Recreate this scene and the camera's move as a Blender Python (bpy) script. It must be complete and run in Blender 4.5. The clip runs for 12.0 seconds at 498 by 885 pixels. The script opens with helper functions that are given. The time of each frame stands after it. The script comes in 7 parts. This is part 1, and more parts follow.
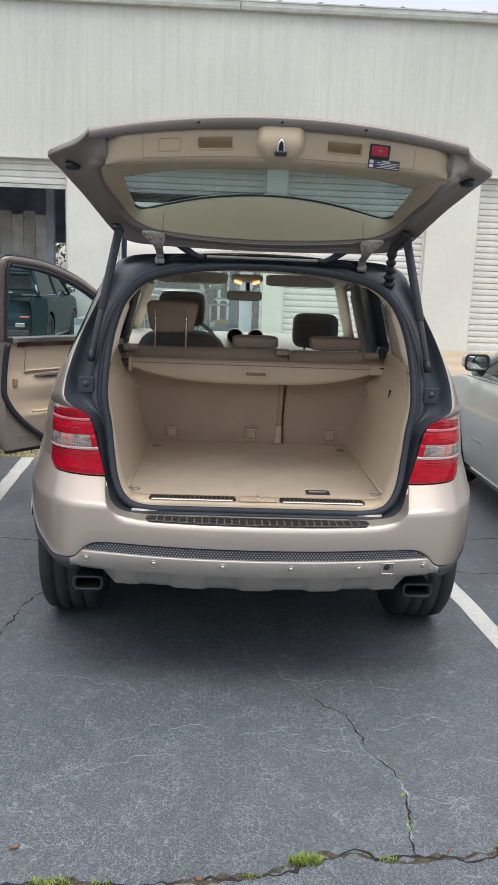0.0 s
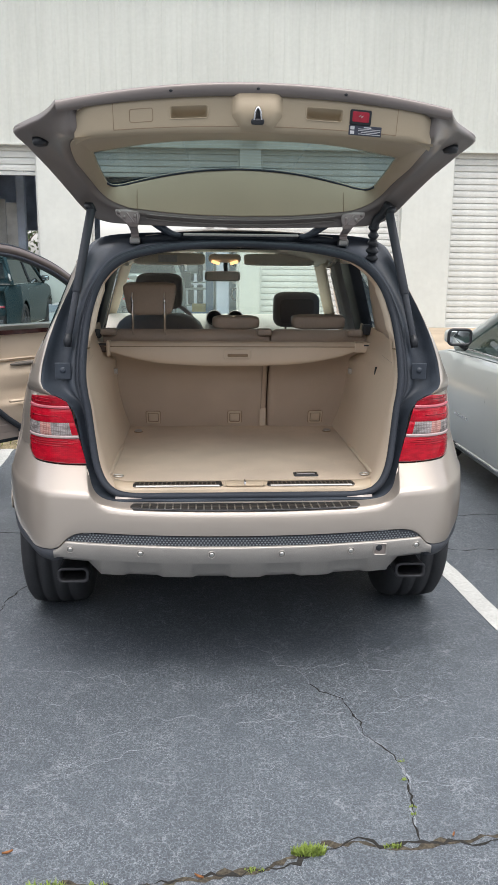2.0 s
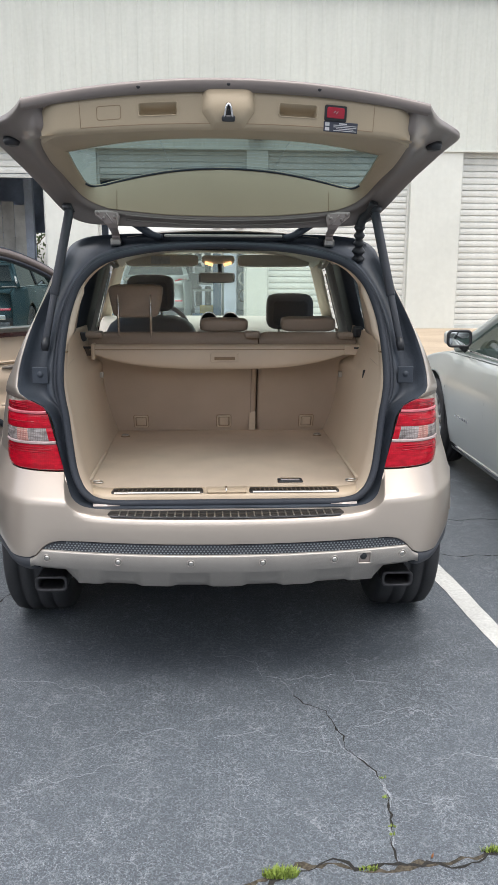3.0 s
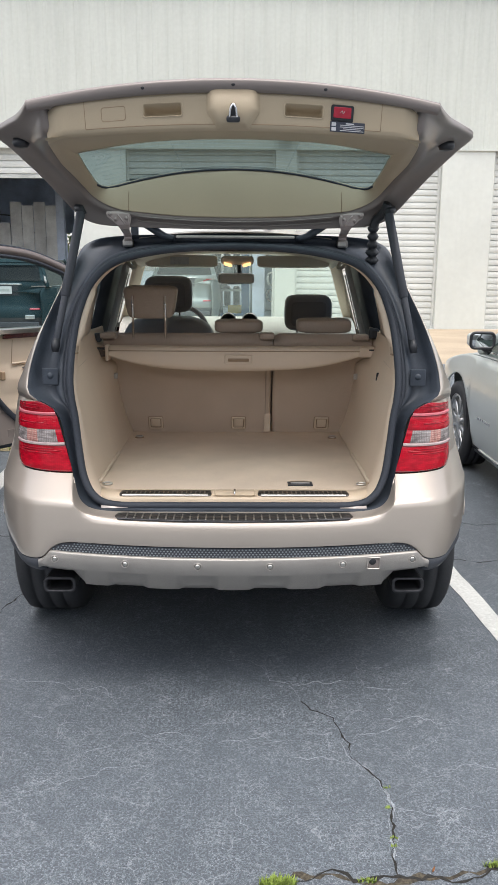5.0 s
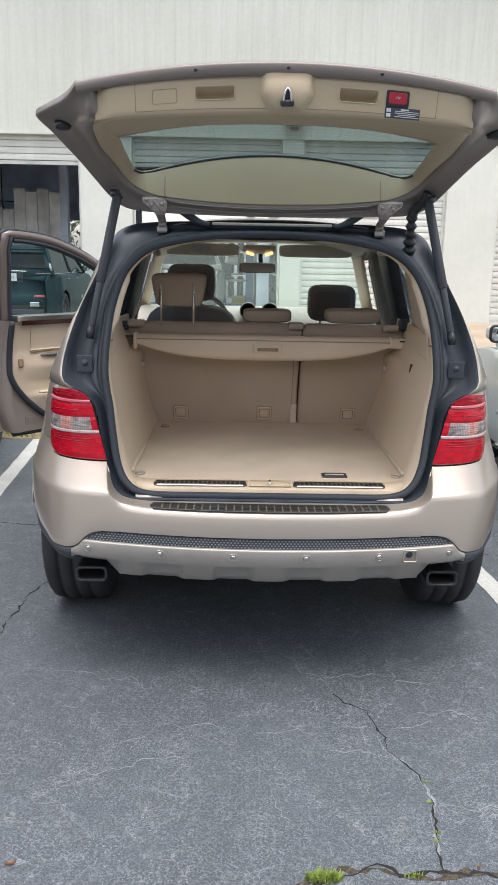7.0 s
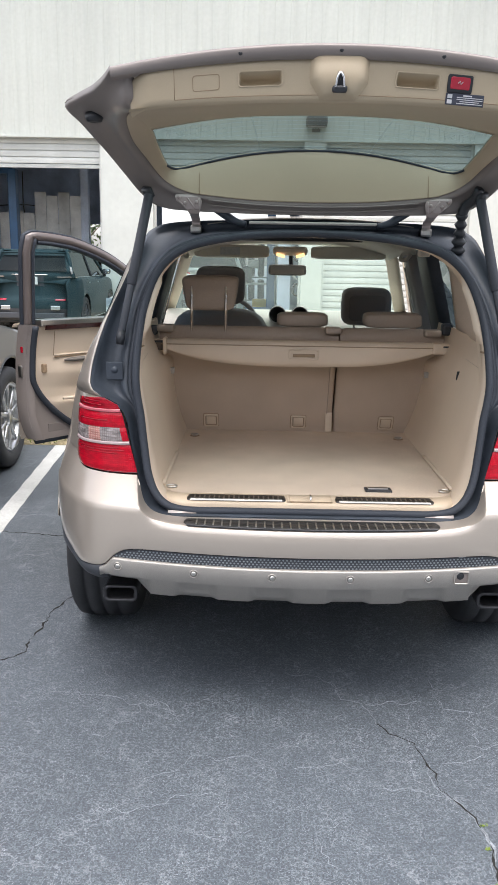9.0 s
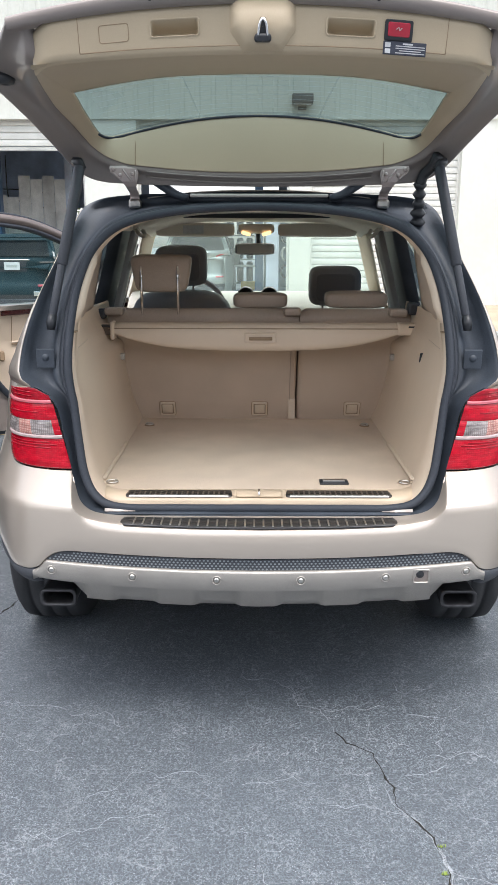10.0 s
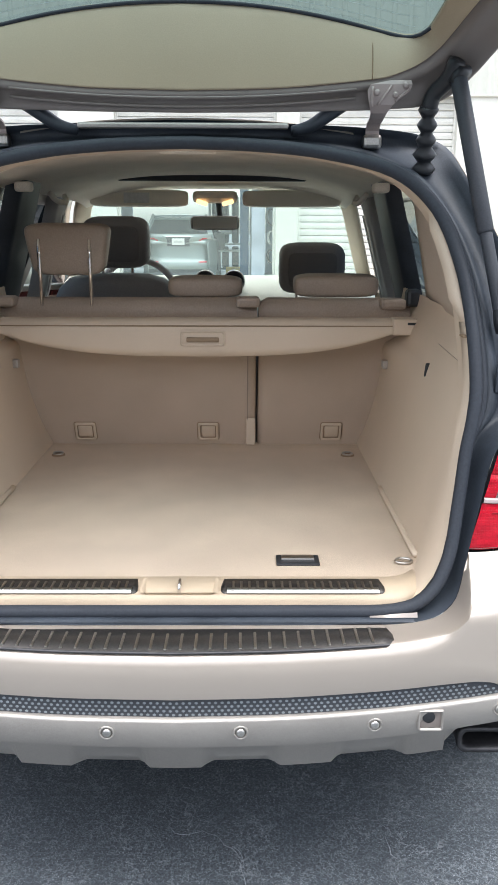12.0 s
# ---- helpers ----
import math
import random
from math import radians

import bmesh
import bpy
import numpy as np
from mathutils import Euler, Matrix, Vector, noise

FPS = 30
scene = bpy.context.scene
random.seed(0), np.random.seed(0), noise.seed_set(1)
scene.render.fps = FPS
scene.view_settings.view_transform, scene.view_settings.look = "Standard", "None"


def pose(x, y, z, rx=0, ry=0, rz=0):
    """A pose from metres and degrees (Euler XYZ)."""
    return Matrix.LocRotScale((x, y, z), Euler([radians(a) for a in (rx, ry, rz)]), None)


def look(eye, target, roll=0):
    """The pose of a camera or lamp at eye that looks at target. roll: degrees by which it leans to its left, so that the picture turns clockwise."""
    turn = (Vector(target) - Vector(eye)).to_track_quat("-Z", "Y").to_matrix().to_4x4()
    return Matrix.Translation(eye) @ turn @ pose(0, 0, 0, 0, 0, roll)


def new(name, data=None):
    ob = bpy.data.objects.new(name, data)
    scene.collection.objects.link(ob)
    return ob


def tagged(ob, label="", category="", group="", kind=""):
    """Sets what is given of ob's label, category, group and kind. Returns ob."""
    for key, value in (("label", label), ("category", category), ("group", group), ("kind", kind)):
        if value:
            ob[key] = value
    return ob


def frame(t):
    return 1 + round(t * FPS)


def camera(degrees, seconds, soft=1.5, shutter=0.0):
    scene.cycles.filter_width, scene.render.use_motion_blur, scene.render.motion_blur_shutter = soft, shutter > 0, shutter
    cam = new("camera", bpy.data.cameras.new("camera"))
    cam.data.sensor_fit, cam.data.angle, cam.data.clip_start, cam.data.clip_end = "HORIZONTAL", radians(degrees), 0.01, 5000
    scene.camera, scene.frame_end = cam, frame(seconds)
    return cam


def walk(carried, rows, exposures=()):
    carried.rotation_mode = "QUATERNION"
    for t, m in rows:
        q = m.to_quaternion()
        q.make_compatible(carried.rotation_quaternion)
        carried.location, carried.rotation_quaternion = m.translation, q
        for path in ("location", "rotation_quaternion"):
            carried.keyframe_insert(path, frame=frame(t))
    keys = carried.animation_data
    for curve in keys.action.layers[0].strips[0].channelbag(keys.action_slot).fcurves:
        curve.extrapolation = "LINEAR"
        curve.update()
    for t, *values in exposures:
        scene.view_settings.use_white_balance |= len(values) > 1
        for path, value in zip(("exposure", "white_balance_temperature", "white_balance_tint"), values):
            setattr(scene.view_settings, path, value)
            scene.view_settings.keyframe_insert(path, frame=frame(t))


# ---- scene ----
cam = camera(35.0, 12.0)
PATH = [
    (0, (-0.154, -2.679, 1.527), (-0.075, -0.719, 1.134), 2.2),
    (0.5, (-0.196, -2.672, 1.524), (-0.101, -0.711, 1.14), 2.1),
    (1, (-0.243, -2.659, 1.509), (-0.129, -0.701, 1.118), 1.5),
    (1.5, (-0.231, -2.636, 1.498), (-0.109, -0.683, 1.086), 0.9),
    (2, (-0.164, -2.6, 1.506), (-0.038, -0.651, 1.074), 0.5),
    (2.5, (-0.098, -2.561, 1.507), (0.016, -0.611, 1.075), 0.3),
    (4.5, (0.011, -2.516, 1.509), (0.047, -0.56, 1.091), 0.4),
    (5, (0.021, -2.514, 1.513), (0.043, -0.56, 1.083), 0.3),
    (5.5, (0.024, -2.492, 1.503), (0.039, -0.542, 1.06), 0.1),
    (6, (0.022, -2.491, 1.498), (0.019, -0.543, 1.045), -0.2),
    (6.5, (-0.006, -2.497, 1.497), (-0.009, -0.549, 1.043), 0.1),
    (7, (-0.114, -2.486, 1.503), (-0.085, -0.538, 1.051), 1.1),
    (7.5, (-0.224, -2.487, 1.502), (-0.163, -0.534, 1.075), 1.8),
    (7.7, (-0.252, -2.478, 1.505), (-0.184, -0.525, 1.080), 2.0),
    (9.3, (-0.125, -2.251, 1.492), (-0.159, -0.305, 1.033), 0.6),
    (9.5, (-0.077, -2.205, 1.493), (-0.115, -0.261, 1.022), 0.4),
    (10, (-0.02, -2.125, 1.474), (-0.028, -0.185, 0.989), 0.1),
    (10.5, (-0.069, -1.887, 1.464), (-0.036, 0.057, 0.997), 1.5),
    (11, (-0.042, -1.701, 1.478), (0.032, 0.251, 1.051), 1.6),
    (11.5, (0.052, -1.48, 1.453), (0.106, 0.474, 1.031), 0.5),
    (12, (0.126, -1.256, 1.415), (0.141, 0.676, 0.898), 0.2),
]
EXPOSURE = [(0.0, 1.32, 6650, 11), (1.0, 1.40, 6650, 11), (1.6, 1.51, 6650, 11), (2.5, 1.54, 6650, 11), (4.5, 1.56, 6650, 11), (6.0, 1.62, 6640, 11), (7.0, 1.56, 6620, 11),
            (7.7, 1.56, 6600, 12), (9.5, 1.88, 6550, 12), (10.0, 1.93, 6530, 11), (10.6, 1.91, 6500, 11), (11.5, 1.95, 6450, 10), (12.0, 2.02, 6420, 10)]
walk(cam, [(t, look(eye, target, roll)) for t, eye, target, roll in PATH], EXPOSURE)

# ---- world, sun ----
world = bpy.data.worlds.new("overcast_sky")
scene.world = world
world.use_nodes = True
wn, wl = world.node_tree.nodes, world.node_tree.links
wn.clear()
sky = wn.new("ShaderNodeTexSky")
sky.sky_type, sky.sun_disc = "NISHITA", False
sky.sun_elevation, sky.sun_rotation = radians(72), radians(200)
sky.dust_density, sky.air_density = 3.0, 1.0
grey = wn.new("ShaderNodeRGBToBW")
cloud = wn.new("ShaderNodeMix")
cloud.data_type = "RGBA"
cloud.inputs[0].default_value = 0.72
back = wn.new("ShaderNodeBackground")
back.inputs["Strength"].default_value = 0.15
wout = wn.new("ShaderNodeOutputWorld")
wl.new(sky.outputs[0], grey.inputs[0])
wl.new(sky.outputs[0], cloud.inputs[6])
wl.new(grey.outputs[0], cloud.inputs[7])
wl.new(cloud.outputs[2], back.inputs["Color"])
wl.new(back.outputs[0], wout.inputs[0])
sun = new("sun", bpy.data.lights.new("sun", "SUN"))
sun.data.energy, sun.data.angle, sun.data.color = 0.6, radians(40), (1.0, 0.97, 0.93)
sun.matrix_world = look((6, -3.2, 14), (0, 0, 0))

# ---- materials ----
def mat(name, base, rough=0.5, metal=0.0, grain=60.0, vary=0.12, stain=2.5, stains=0.10, bump=0.0, coat=0.0, bump_scale=None, spec=0.5, random_tone=0.0):
    """A procedural surface: base colour varied at two scales, with a fine relief."""
    m = bpy.data.materials.new(name)
    m.use_nodes = True
    n, l = m.node_tree.nodes, m.node_tree.links
    p = n["Principled BSDF"]
    p.inputs["Roughness"].default_value, p.inputs["Metallic"].default_value = rough, metal
    p.inputs["Coat Weight"].default_value = coat
    p.inputs["Coat Roughness"].default_value = 0.08
    p.inputs["Specular IOR Level"].default_value = spec
    tc = n.new("ShaderNodeTexCoord")
    fine, wide = n.new("ShaderNodeTexNoise"), n.new("ShaderNodeTexNoise")
    fine.inputs["Scale"].default_value, fine.inputs["Detail"].default_value = grain, 4
    wide.inputs["Scale"].default_value, wide.inputs["Detail"].default_value = stain, 5
    l.new(tc.outputs["Object"], fine.inputs["Vector"])
    l.new(tc.outputs["Object"], wide.inputs["Vector"])
    a, b = n.new("ShaderNodeMapRange"), n.new("ShaderNodeMapRange")
    for node, amount in ((a, vary), (b, stains)):
        node.inputs["From Min"].default_value, node.inputs["From Max"].default_value = 0.3, 0.7
        node.inputs["To Min"].default_value, node.inputs["To Max"].default_value = 1 - amount, 1 + amount
    l.new(fine.outputs[0], a.inputs[0])
    l.new(wide.outputs[0], b.inputs[0])
    mul = n.new("ShaderNodeMath")
    mul.operation = "MULTIPLY"
    l.new(a.outputs[0], mul.inputs[0])
    l.new(b.outputs[0], mul.inputs[1])
    last = mul
    if random_tone:
        info, span, more = n.new("ShaderNodeObjectInfo"), n.new("ShaderNodeMapRange"), n.new("ShaderNodeMath")
        span.inputs["To Min"].default_value, span.inputs["To Max"].default_value = 1 - random_tone, 1 + random_tone
        more.operation = "MULTIPLY"
        l.new(info.outputs["Random"], span.inputs[0])
        l.new(span.outputs[0], more.inputs[0])
        l.new(mul.outputs[0], more.inputs[1])
        last = more
    tone = n.new("ShaderNodeVectorMath")
    tone.operation = "SCALE"
    tone.inputs[0].default_value = base
    l.new(last.outputs[0], tone.inputs["Scale"])
    l.new(tone.outputs[0], p.inputs["Base Color"])
    if bump:
        rel = n.new("ShaderNodeBump")
        rel.inputs["Strength"].default_value, rel.inputs["Distance"].default_value = bump, 0.002
        src = fine
        if bump_scale:
            src = n.new("ShaderNodeTexNoise")
            src.inputs["Scale"].default_value, src.inputs["Detail"].default_value = bump_scale, 3
            l.new(tc.outputs["Object"], src.inputs["Vector"])
        l.new(src.outputs[0], rel.inputs["Height"])
        l.new(rel.outputs[0], p.inputs["Normal"])
    return m


def glass(name, tint, gloss=0.02, base=0.05):
    """Thin tinted glass: lets tinted light through and mirrors by its Fresnel share."""
    m = bpy.data.materials.new(name)
    m.use_nodes = True
    n, l = m.node_tree.nodes, m.node_tree.links
    n.clear()
    out, mix = n.new("ShaderNodeOutputMaterial"), n.new("ShaderNodeMixShader")
    clear, shine, weight = n.new("ShaderNodeBsdfTransparent"), n.new("ShaderNodeBsdfGlossy"), n.new("ShaderNodeLayerWeight")
    clear.inputs["Color"].default_value = (*tint, 1)
    shine.inputs["Roughness"].default_value = gloss
    steep, share = n.new("ShaderNodeMath"), n.new("ShaderNodeMath")
    steep.operation, share.operation = "POWER", "MULTIPLY_ADD"
    steep.inputs[1].default_value, share.inputs[1].default_value, share.inputs[2].default_value = 5.0, 0.9, base
    l.new(weight.outputs["Facing"], steep.inputs[0])
    l.new(steep.outputs[0], share.inputs[0])
    l.new(share.outputs[0], mix.inputs[0])
    l.new(clear.outputs[0], mix.inputs[1])
    l.new(shine.outputs[0], mix.inputs[2])
    l.new(mix.outputs[0], out.inputs[0])
    return m


def glow(name, colour, strength):
    m = mat(name, colour, 0.4)
    p = m.node_tree.nodes["Principled BSDF"]
    p.inputs["Emission Color"].default_value, p.inputs["Emission Strength"].default_value = (*colour, 1), strength
    return m


def paint(name, base, metal=0.45, rough=0.32, flake=900):
    """Metallic car paint under clear lacquer."""
    return mat(name, base, rough, metal, grain=flake, vary=0.05, stain=1.6, stains=0.04, coat=0.7)


M_PAINT = paint("champagne_paint", (0.485, 0.428, 0.370), 0.50, 0.36)
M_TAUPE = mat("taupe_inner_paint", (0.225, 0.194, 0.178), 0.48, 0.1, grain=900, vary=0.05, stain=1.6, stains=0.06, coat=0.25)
M_SILVER = paint("silver_paint", (0.62, 0.66, 0.635))
M_TEAL = mat("teal_paint", (0.026, 0.047, 0.055), 0.22, 0.0, grain=900, vary=0.05, coat=0.0, spec=0.03)
M_BLACKPAINT = paint("black_paint", (0.008, 0.008, 0.01))
M_GREYPAINT = paint("grey_paint", (0.21, 0.245, 0.245))
M_CHANNEL = mat("dark_channel_plastic", (0.044, 0.054, 0.069), 0.50, bump=0.15, grain=240, stain=9, stains=0.25, spec=0.4)
M_RUBBER = mat("seal_rubber", (0.035, 0.041, 0.052), 0.62, spec=0.3, bump=0.1, grain=200)
M_TYRE = mat("tyre_rubber", (0.034, 0.036, 0.040), 0.7, bump=0.3, grain=160, stains=0.25)
M_RIM = mat("alloy_rim", (0.62, 0.63, 0.64), 0.3, 0.9)
M_CLAD = mat("cladding_plastic", (0.045, 0.050, 0.060), 0.55, bump=0.25, grain=300)
M_BEIGE = mat("beige_plastic", (0.63, 0.515, 0.395), 0.55, bump=0.2, grain=420, vary=0.04, stains=0.06)
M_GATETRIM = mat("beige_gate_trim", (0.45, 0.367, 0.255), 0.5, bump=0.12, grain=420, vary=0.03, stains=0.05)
M_CARPET = mat("beige_carpet", (0.63, 0.517, 0.405), 0.95, bump=0.8, grain=700, vary=0.17, stain=3.5, stains=0.11, spec=0.1)
M_SEATBACK = mat("seatback_carpet", (0.54, 0.437, 0.345), 0.95, bump=0.7, grain=650, vary=0.12, stain=4, stains=0.08, spec=0.1)
M_LEATHER = mat("brown_leather", (0.375, 0.30, 0.24), 0.45, bump=0.4, grain=220, vary=0.08)
M_DARKLEATHER = mat("dark_leather", (0.42, 0.395, 0.39), 0.5, bump=0.4, grain=220, vary=0.1)
M_HEADLINER = mat("headliner_fabric", (0.80, 0.74, 0.65), 0.9, bump=0.4, grain=500)
M_PILLARTRIM = mat("grey_pillar_fabric", (0.40, 0.38, 0.375), 0.9, bump=0.3, grain=400)
M_STEEL = mat("brushed_steel", (0.55, 0.53, 0.50), 0.28, 1.0, grain=300)
M_DARKSTEEL = mat("dark_sill_plate", (0.075, 0.070, 0.066), 0.35, 0.7, grain=200, vary=0.25)
M_CHROME = mat("chrome", (0.85, 0.85, 0.85), 0.08, 1.0)
M_SKID = mat("skid_plate_silver", (0.385, 0.362, 0.333), 0.42, 0.55, grain=500, stain=6, stains=0.08)
M_PULL = mat("grey_pull_plastic", (0.15, 0.135, 0.12), 0.5, bump=0.2, grain=300)
M_TIP = mat("sooty_exhaust_steel", (0.052, 0.052, 0.056), 0.38, 0.6, grain=60, vary=0.2)
M_BLACK = mat("black_plastic", (0.021, 0.023, 0.027), 0.4)


def lens(name, base, line, wide, high, mortar=0.0007, rough=0.14, uneven=0.45):
    """A lens moulded in small oblong optics."""
    m = mat(name, base, rough, coat=0.12, vary=0.0, spec=0.35, stains=0.0)
    n, l = m.node_tree.nodes, m.node_tree.links
    p, tc, turn, brick = n["Principled BSDF"], n.new("ShaderNodeTexCoord"), n.new("ShaderNodeMapping"), n.new("ShaderNodeTexBrick")
    turn.inputs["Rotation"].default_value = (radians(-90), 0, 0)
    brick.offset = 0.0
    brick.inputs["Color1"].default_value = (*base, 1)
    brick.inputs["Color2"].default_value = (*[c * 0.86 for c in base], 1)
    brick.inputs["Mortar"].default_value = (*line, 1)
    brick.inputs["Scale"].default_value = 1.0
    brick.inputs["Mortar Size"].default_value = mortar
    brick.inputs["Mortar Smooth"].default_value = 0.6
    brick.inputs["Brick Width"].default_value, brick.inputs["Row Height"].default_value = wide, high
    l.new(tc.outputs["Object"], turn.inputs["Vector"])
    l.new(turn.outputs[0], brick.inputs["Vector"])
    long, deep, cells = n.new("ShaderNodeMapping"), n.new("ShaderNodeTexNoise"), n.new("ShaderNodeMapRange")
    long.inputs["Scale"].default_value = (1, 1, 3.2)
    deep.inputs["Scale"].default_value, deep.inputs["Detail"].default_value = 26.0, 4
    cells.inputs["From Min"].default_value, cells.inputs["From Max"].default_value = 0.36, 0.62
    cells.inputs["To Min"].default_value, cells.inputs["To Max"].default_value = 1.0 - uneven, 1.0
    shade = n.new("ShaderNodeMixRGB")
    shade.blend_type, shade.inputs[0].default_value = "MULTIPLY", 1.0
    l.new(tc.outputs["Object"], long.inputs["Vector"])
    l.new(long.outputs[0], deep.inputs["Vector"])
    l.new(deep.outputs[0], cells.inputs[0])
    l.new(brick.outputs["Color"], shade.inputs[1])
    l.new(cells.outputs[0], shade.inputs[2])
    l.new(shade.outputs[0], p.inputs["Base Color"])
    rel = n.new("ShaderNodeBump")
    rel.inputs["Strength"].default_value, rel.inputs["Distance"].default_value = 0.5, 0.001
    rel.invert = True
    l.new(brick.outputs["Fac"], rel.inputs["Height"])
    l.new(rel.outputs[0], p.inputs["Normal"])
    return m


M_REDLENS = lens("red_lens", (0.60, 0.005, 0.024), (0.50, 0.004, 0.020), 0.0075, 0.0065, uneven=0.32)
M_DEEPRED = lens("deep_red_lens", (0.48, 0.004, 0.020), (0.38, 0.003, 0.016), 0.006, 0.006, uneven=0.5)
M_RIBRED = mat("dark_red_rib", (0.34, 0.004, 0.016), 0.2, coat=0.3)
M_CLEARLENS = lens("clear_lens", (0.48, 0.44, 0.43), (0.30, 0.25, 0.24), 0.0066, 0.0090, 0.0013, uneven=0.6)
M_INDICATOR = lens("indicator_lens", (0.74, 0.44, 0.38), (0.50, 0.20, 0.17), 0.0066, 0.0072, 0.0013, uneven=0.4)
M_PALELENS = mat("pale_lens", (0.44, 0.34, 0.335), 0.2, coat=0.3)
M_PINKLENS = mat("pink_lens", (0.58, 0.14, 0.17), 0.2, coat=0.3)
M_WARN = mat("red_reflector", (0.38, 0.01, 0.03), 0.25, coat=0.6)
M_STICKER = mat("dark_sticker", (0.05, 0.055, 0.075), 0.5)
M_STICKERTEXT = mat("pale_print", (0.60, 0.60, 0.60), 0.6)
M_WOOD = mat("burl_wood_strip", (0.055, 0.014, 0.013), 0.15, coat=1.0, grain=30, vary=0.4)
M_GATEGLASS = glass("tinted_gate_glass", (0.29, 0.375, 0.38))
M_PRIVACY = glass("privacy_glass", (0.075, 0.105, 0.13))
M_WINDSHIELD = glass("windscreen_glass", (0.72, 0.85, 0.80))


def hazed(m, amount, tint):
    """A translucent film added to glass as haze, which scatters the daylight behind it."""
    n, l = m.node_tree.nodes, m.node_tree.links
    out = [x for x in n if x.bl_idname == "ShaderNodeOutputMaterial"][0]
    film, mix = n.new("ShaderNodeBsdfTranslucent"), n.new("ShaderNodeMixShader")
    film.inputs["Color"].default_value = (*tint, 1)
    mix.inputs[0].default_value = amount
    old = out.inputs[0].links[0].from_socket
    l.new(old, mix.inputs[1])
    l.new(film.outputs[0], mix.inputs[2])
    l.new(mix.outputs[0], out.inputs[0])


# greenish haze of the windscreen's reflections, put in as a translucent layer
hazed(M_WINDSHIELD, 0.08, (0.72, 0.88, 0.80))
M_DOORGLASS = glass("door_glass", (0.60, 0.75, 0.77))
M_SEDANGLASS = glass("grey_car_glass", (0.26, 0.31, 0.30), base=0.03)
M_CARGLASS = glass("car_glass", (0.025, 0.03, 0.032), base=0.02)
M_PRIVACYSOLID = mat("dark_pane", (0.012, 0.015, 0.017), 0.10, vary=0.0, stains=0.0, spec=0.04)
M_MIRROR = mat("mirror_glass", (0.75, 0.78, 0.78), 0.02, 1.0, vary=0.0, stains=0.0)
M_LAMP = glow("warm_reading_lamp", (1.0, 0.60, 0.27), 0.55)
M_WALL = mat("white_wall_panel", (0.49, 0.51, 0.47), 0.55, grain=12, vary=0.03, stain=0.35, stains=0.06, bump=0.05)


def streaked(m, amount=0.07):
    """Adds upright rain streaks to a wall."""
    n, l = m.node_tree.nodes, m.node_tree.links
    p, tc, stretch, run = n["Principled BSDF"], n.new("ShaderNodeTexCoord"), n.new("ShaderNodeMapping"), n.new("ShaderNodeTexNoise")
    stretch.inputs["Scale"].default_value = (5.0, 1.0, 0.22)
    run.inputs["Scale"].default_value, run.inputs["Detail"].default_value = 1.6, 6
    span, tone = n.new("ShaderNodeMapRange"), n.new("ShaderNodeVectorMath")
    span.inputs["From Min"].default_value, span.inputs["From Max"].default_value = 0.40, 0.68
    span.inputs["To Min"].default_value, span.inputs["To Max"].default_value = 1.0, 1.0 - amount
    tone.operation = "SCALE"
    old = p.inputs["Base Color"].links[0].from_socket
    l.new(tc.outputs["Object"], stretch.inputs["Vector"])
    l.new(stretch.outputs[0], run.inputs["Vector"])
    l.new(run.outputs[0], span.inputs[0])
    l.new(old, tone.inputs[0])
    l.new(span.outputs[0], tone.inputs["Scale"])
    l.new(tone.outputs[0], p.inputs["Base Color"])


streaked(M_WALL)
M_PILLAR = mat("white_pillar_panel", (0.55, 0.57, 0.535), 0.55, grain=8, vary=0.03, stain=0.6, stains=0.05)
streaked(M_PILLAR, 0.02)
M_GUTTER = mat("grey_gutter", (0.42, 0.44, 0.42), 0.5, stains=0.15)
M_SLAT = mat("white_slat", (0.54, 0.555, 0.53), 0.5, random_tone=0.03)
M_CONCRETE = mat("tan_concrete", (0.36, 0.29, 0.21), 0.85, grain=40, vary=0.12, stain=0.8, stains=0.15, bump=0.3)
M_CONCRETEGREY = mat("grey_render", (0.22, 0.225, 0.21), 0.9, grain=6, vary=0.15, stain=0.4, stains=0.3)
M_INDOOR = mat("shop_wall", (0.56, 0.63, 0.74), 0.8, stain=1.2, stains=0.3)
M_PLANK = mat("grey_board", (0.66, 0.66, 0.64), 0.8, stain=2, stains=0.25, random_tone=0.12)
M_BLUE = mat("blue_enamel", (0.016, 0.062, 0.135), 0.4, stains=0.15)
M_WHITELINE = mat("worn_white_paint", (0.52, 0.53, 0.51), 0.7, grain=90, vary=0.14, stain=5, stains=0.10, bump=0.3)
M_CRACK = mat("crack_dirt", (0.018, 0.017, 0.015), 0.95, grain=140, vary=0.4)
M_VEIN = mat("pale_vein", (0.235, 0.258, 0.278), 0.8, grain=200, vary=0.4)
M_GRASS = mat("fresh_grass", (0.19, 0.26, 0.045), 0.7, vary=0.3)
M_DRYLEAF = mat("dry_leaf", (0.30, 0.13, 0.05), 0.8, vary=0.3)


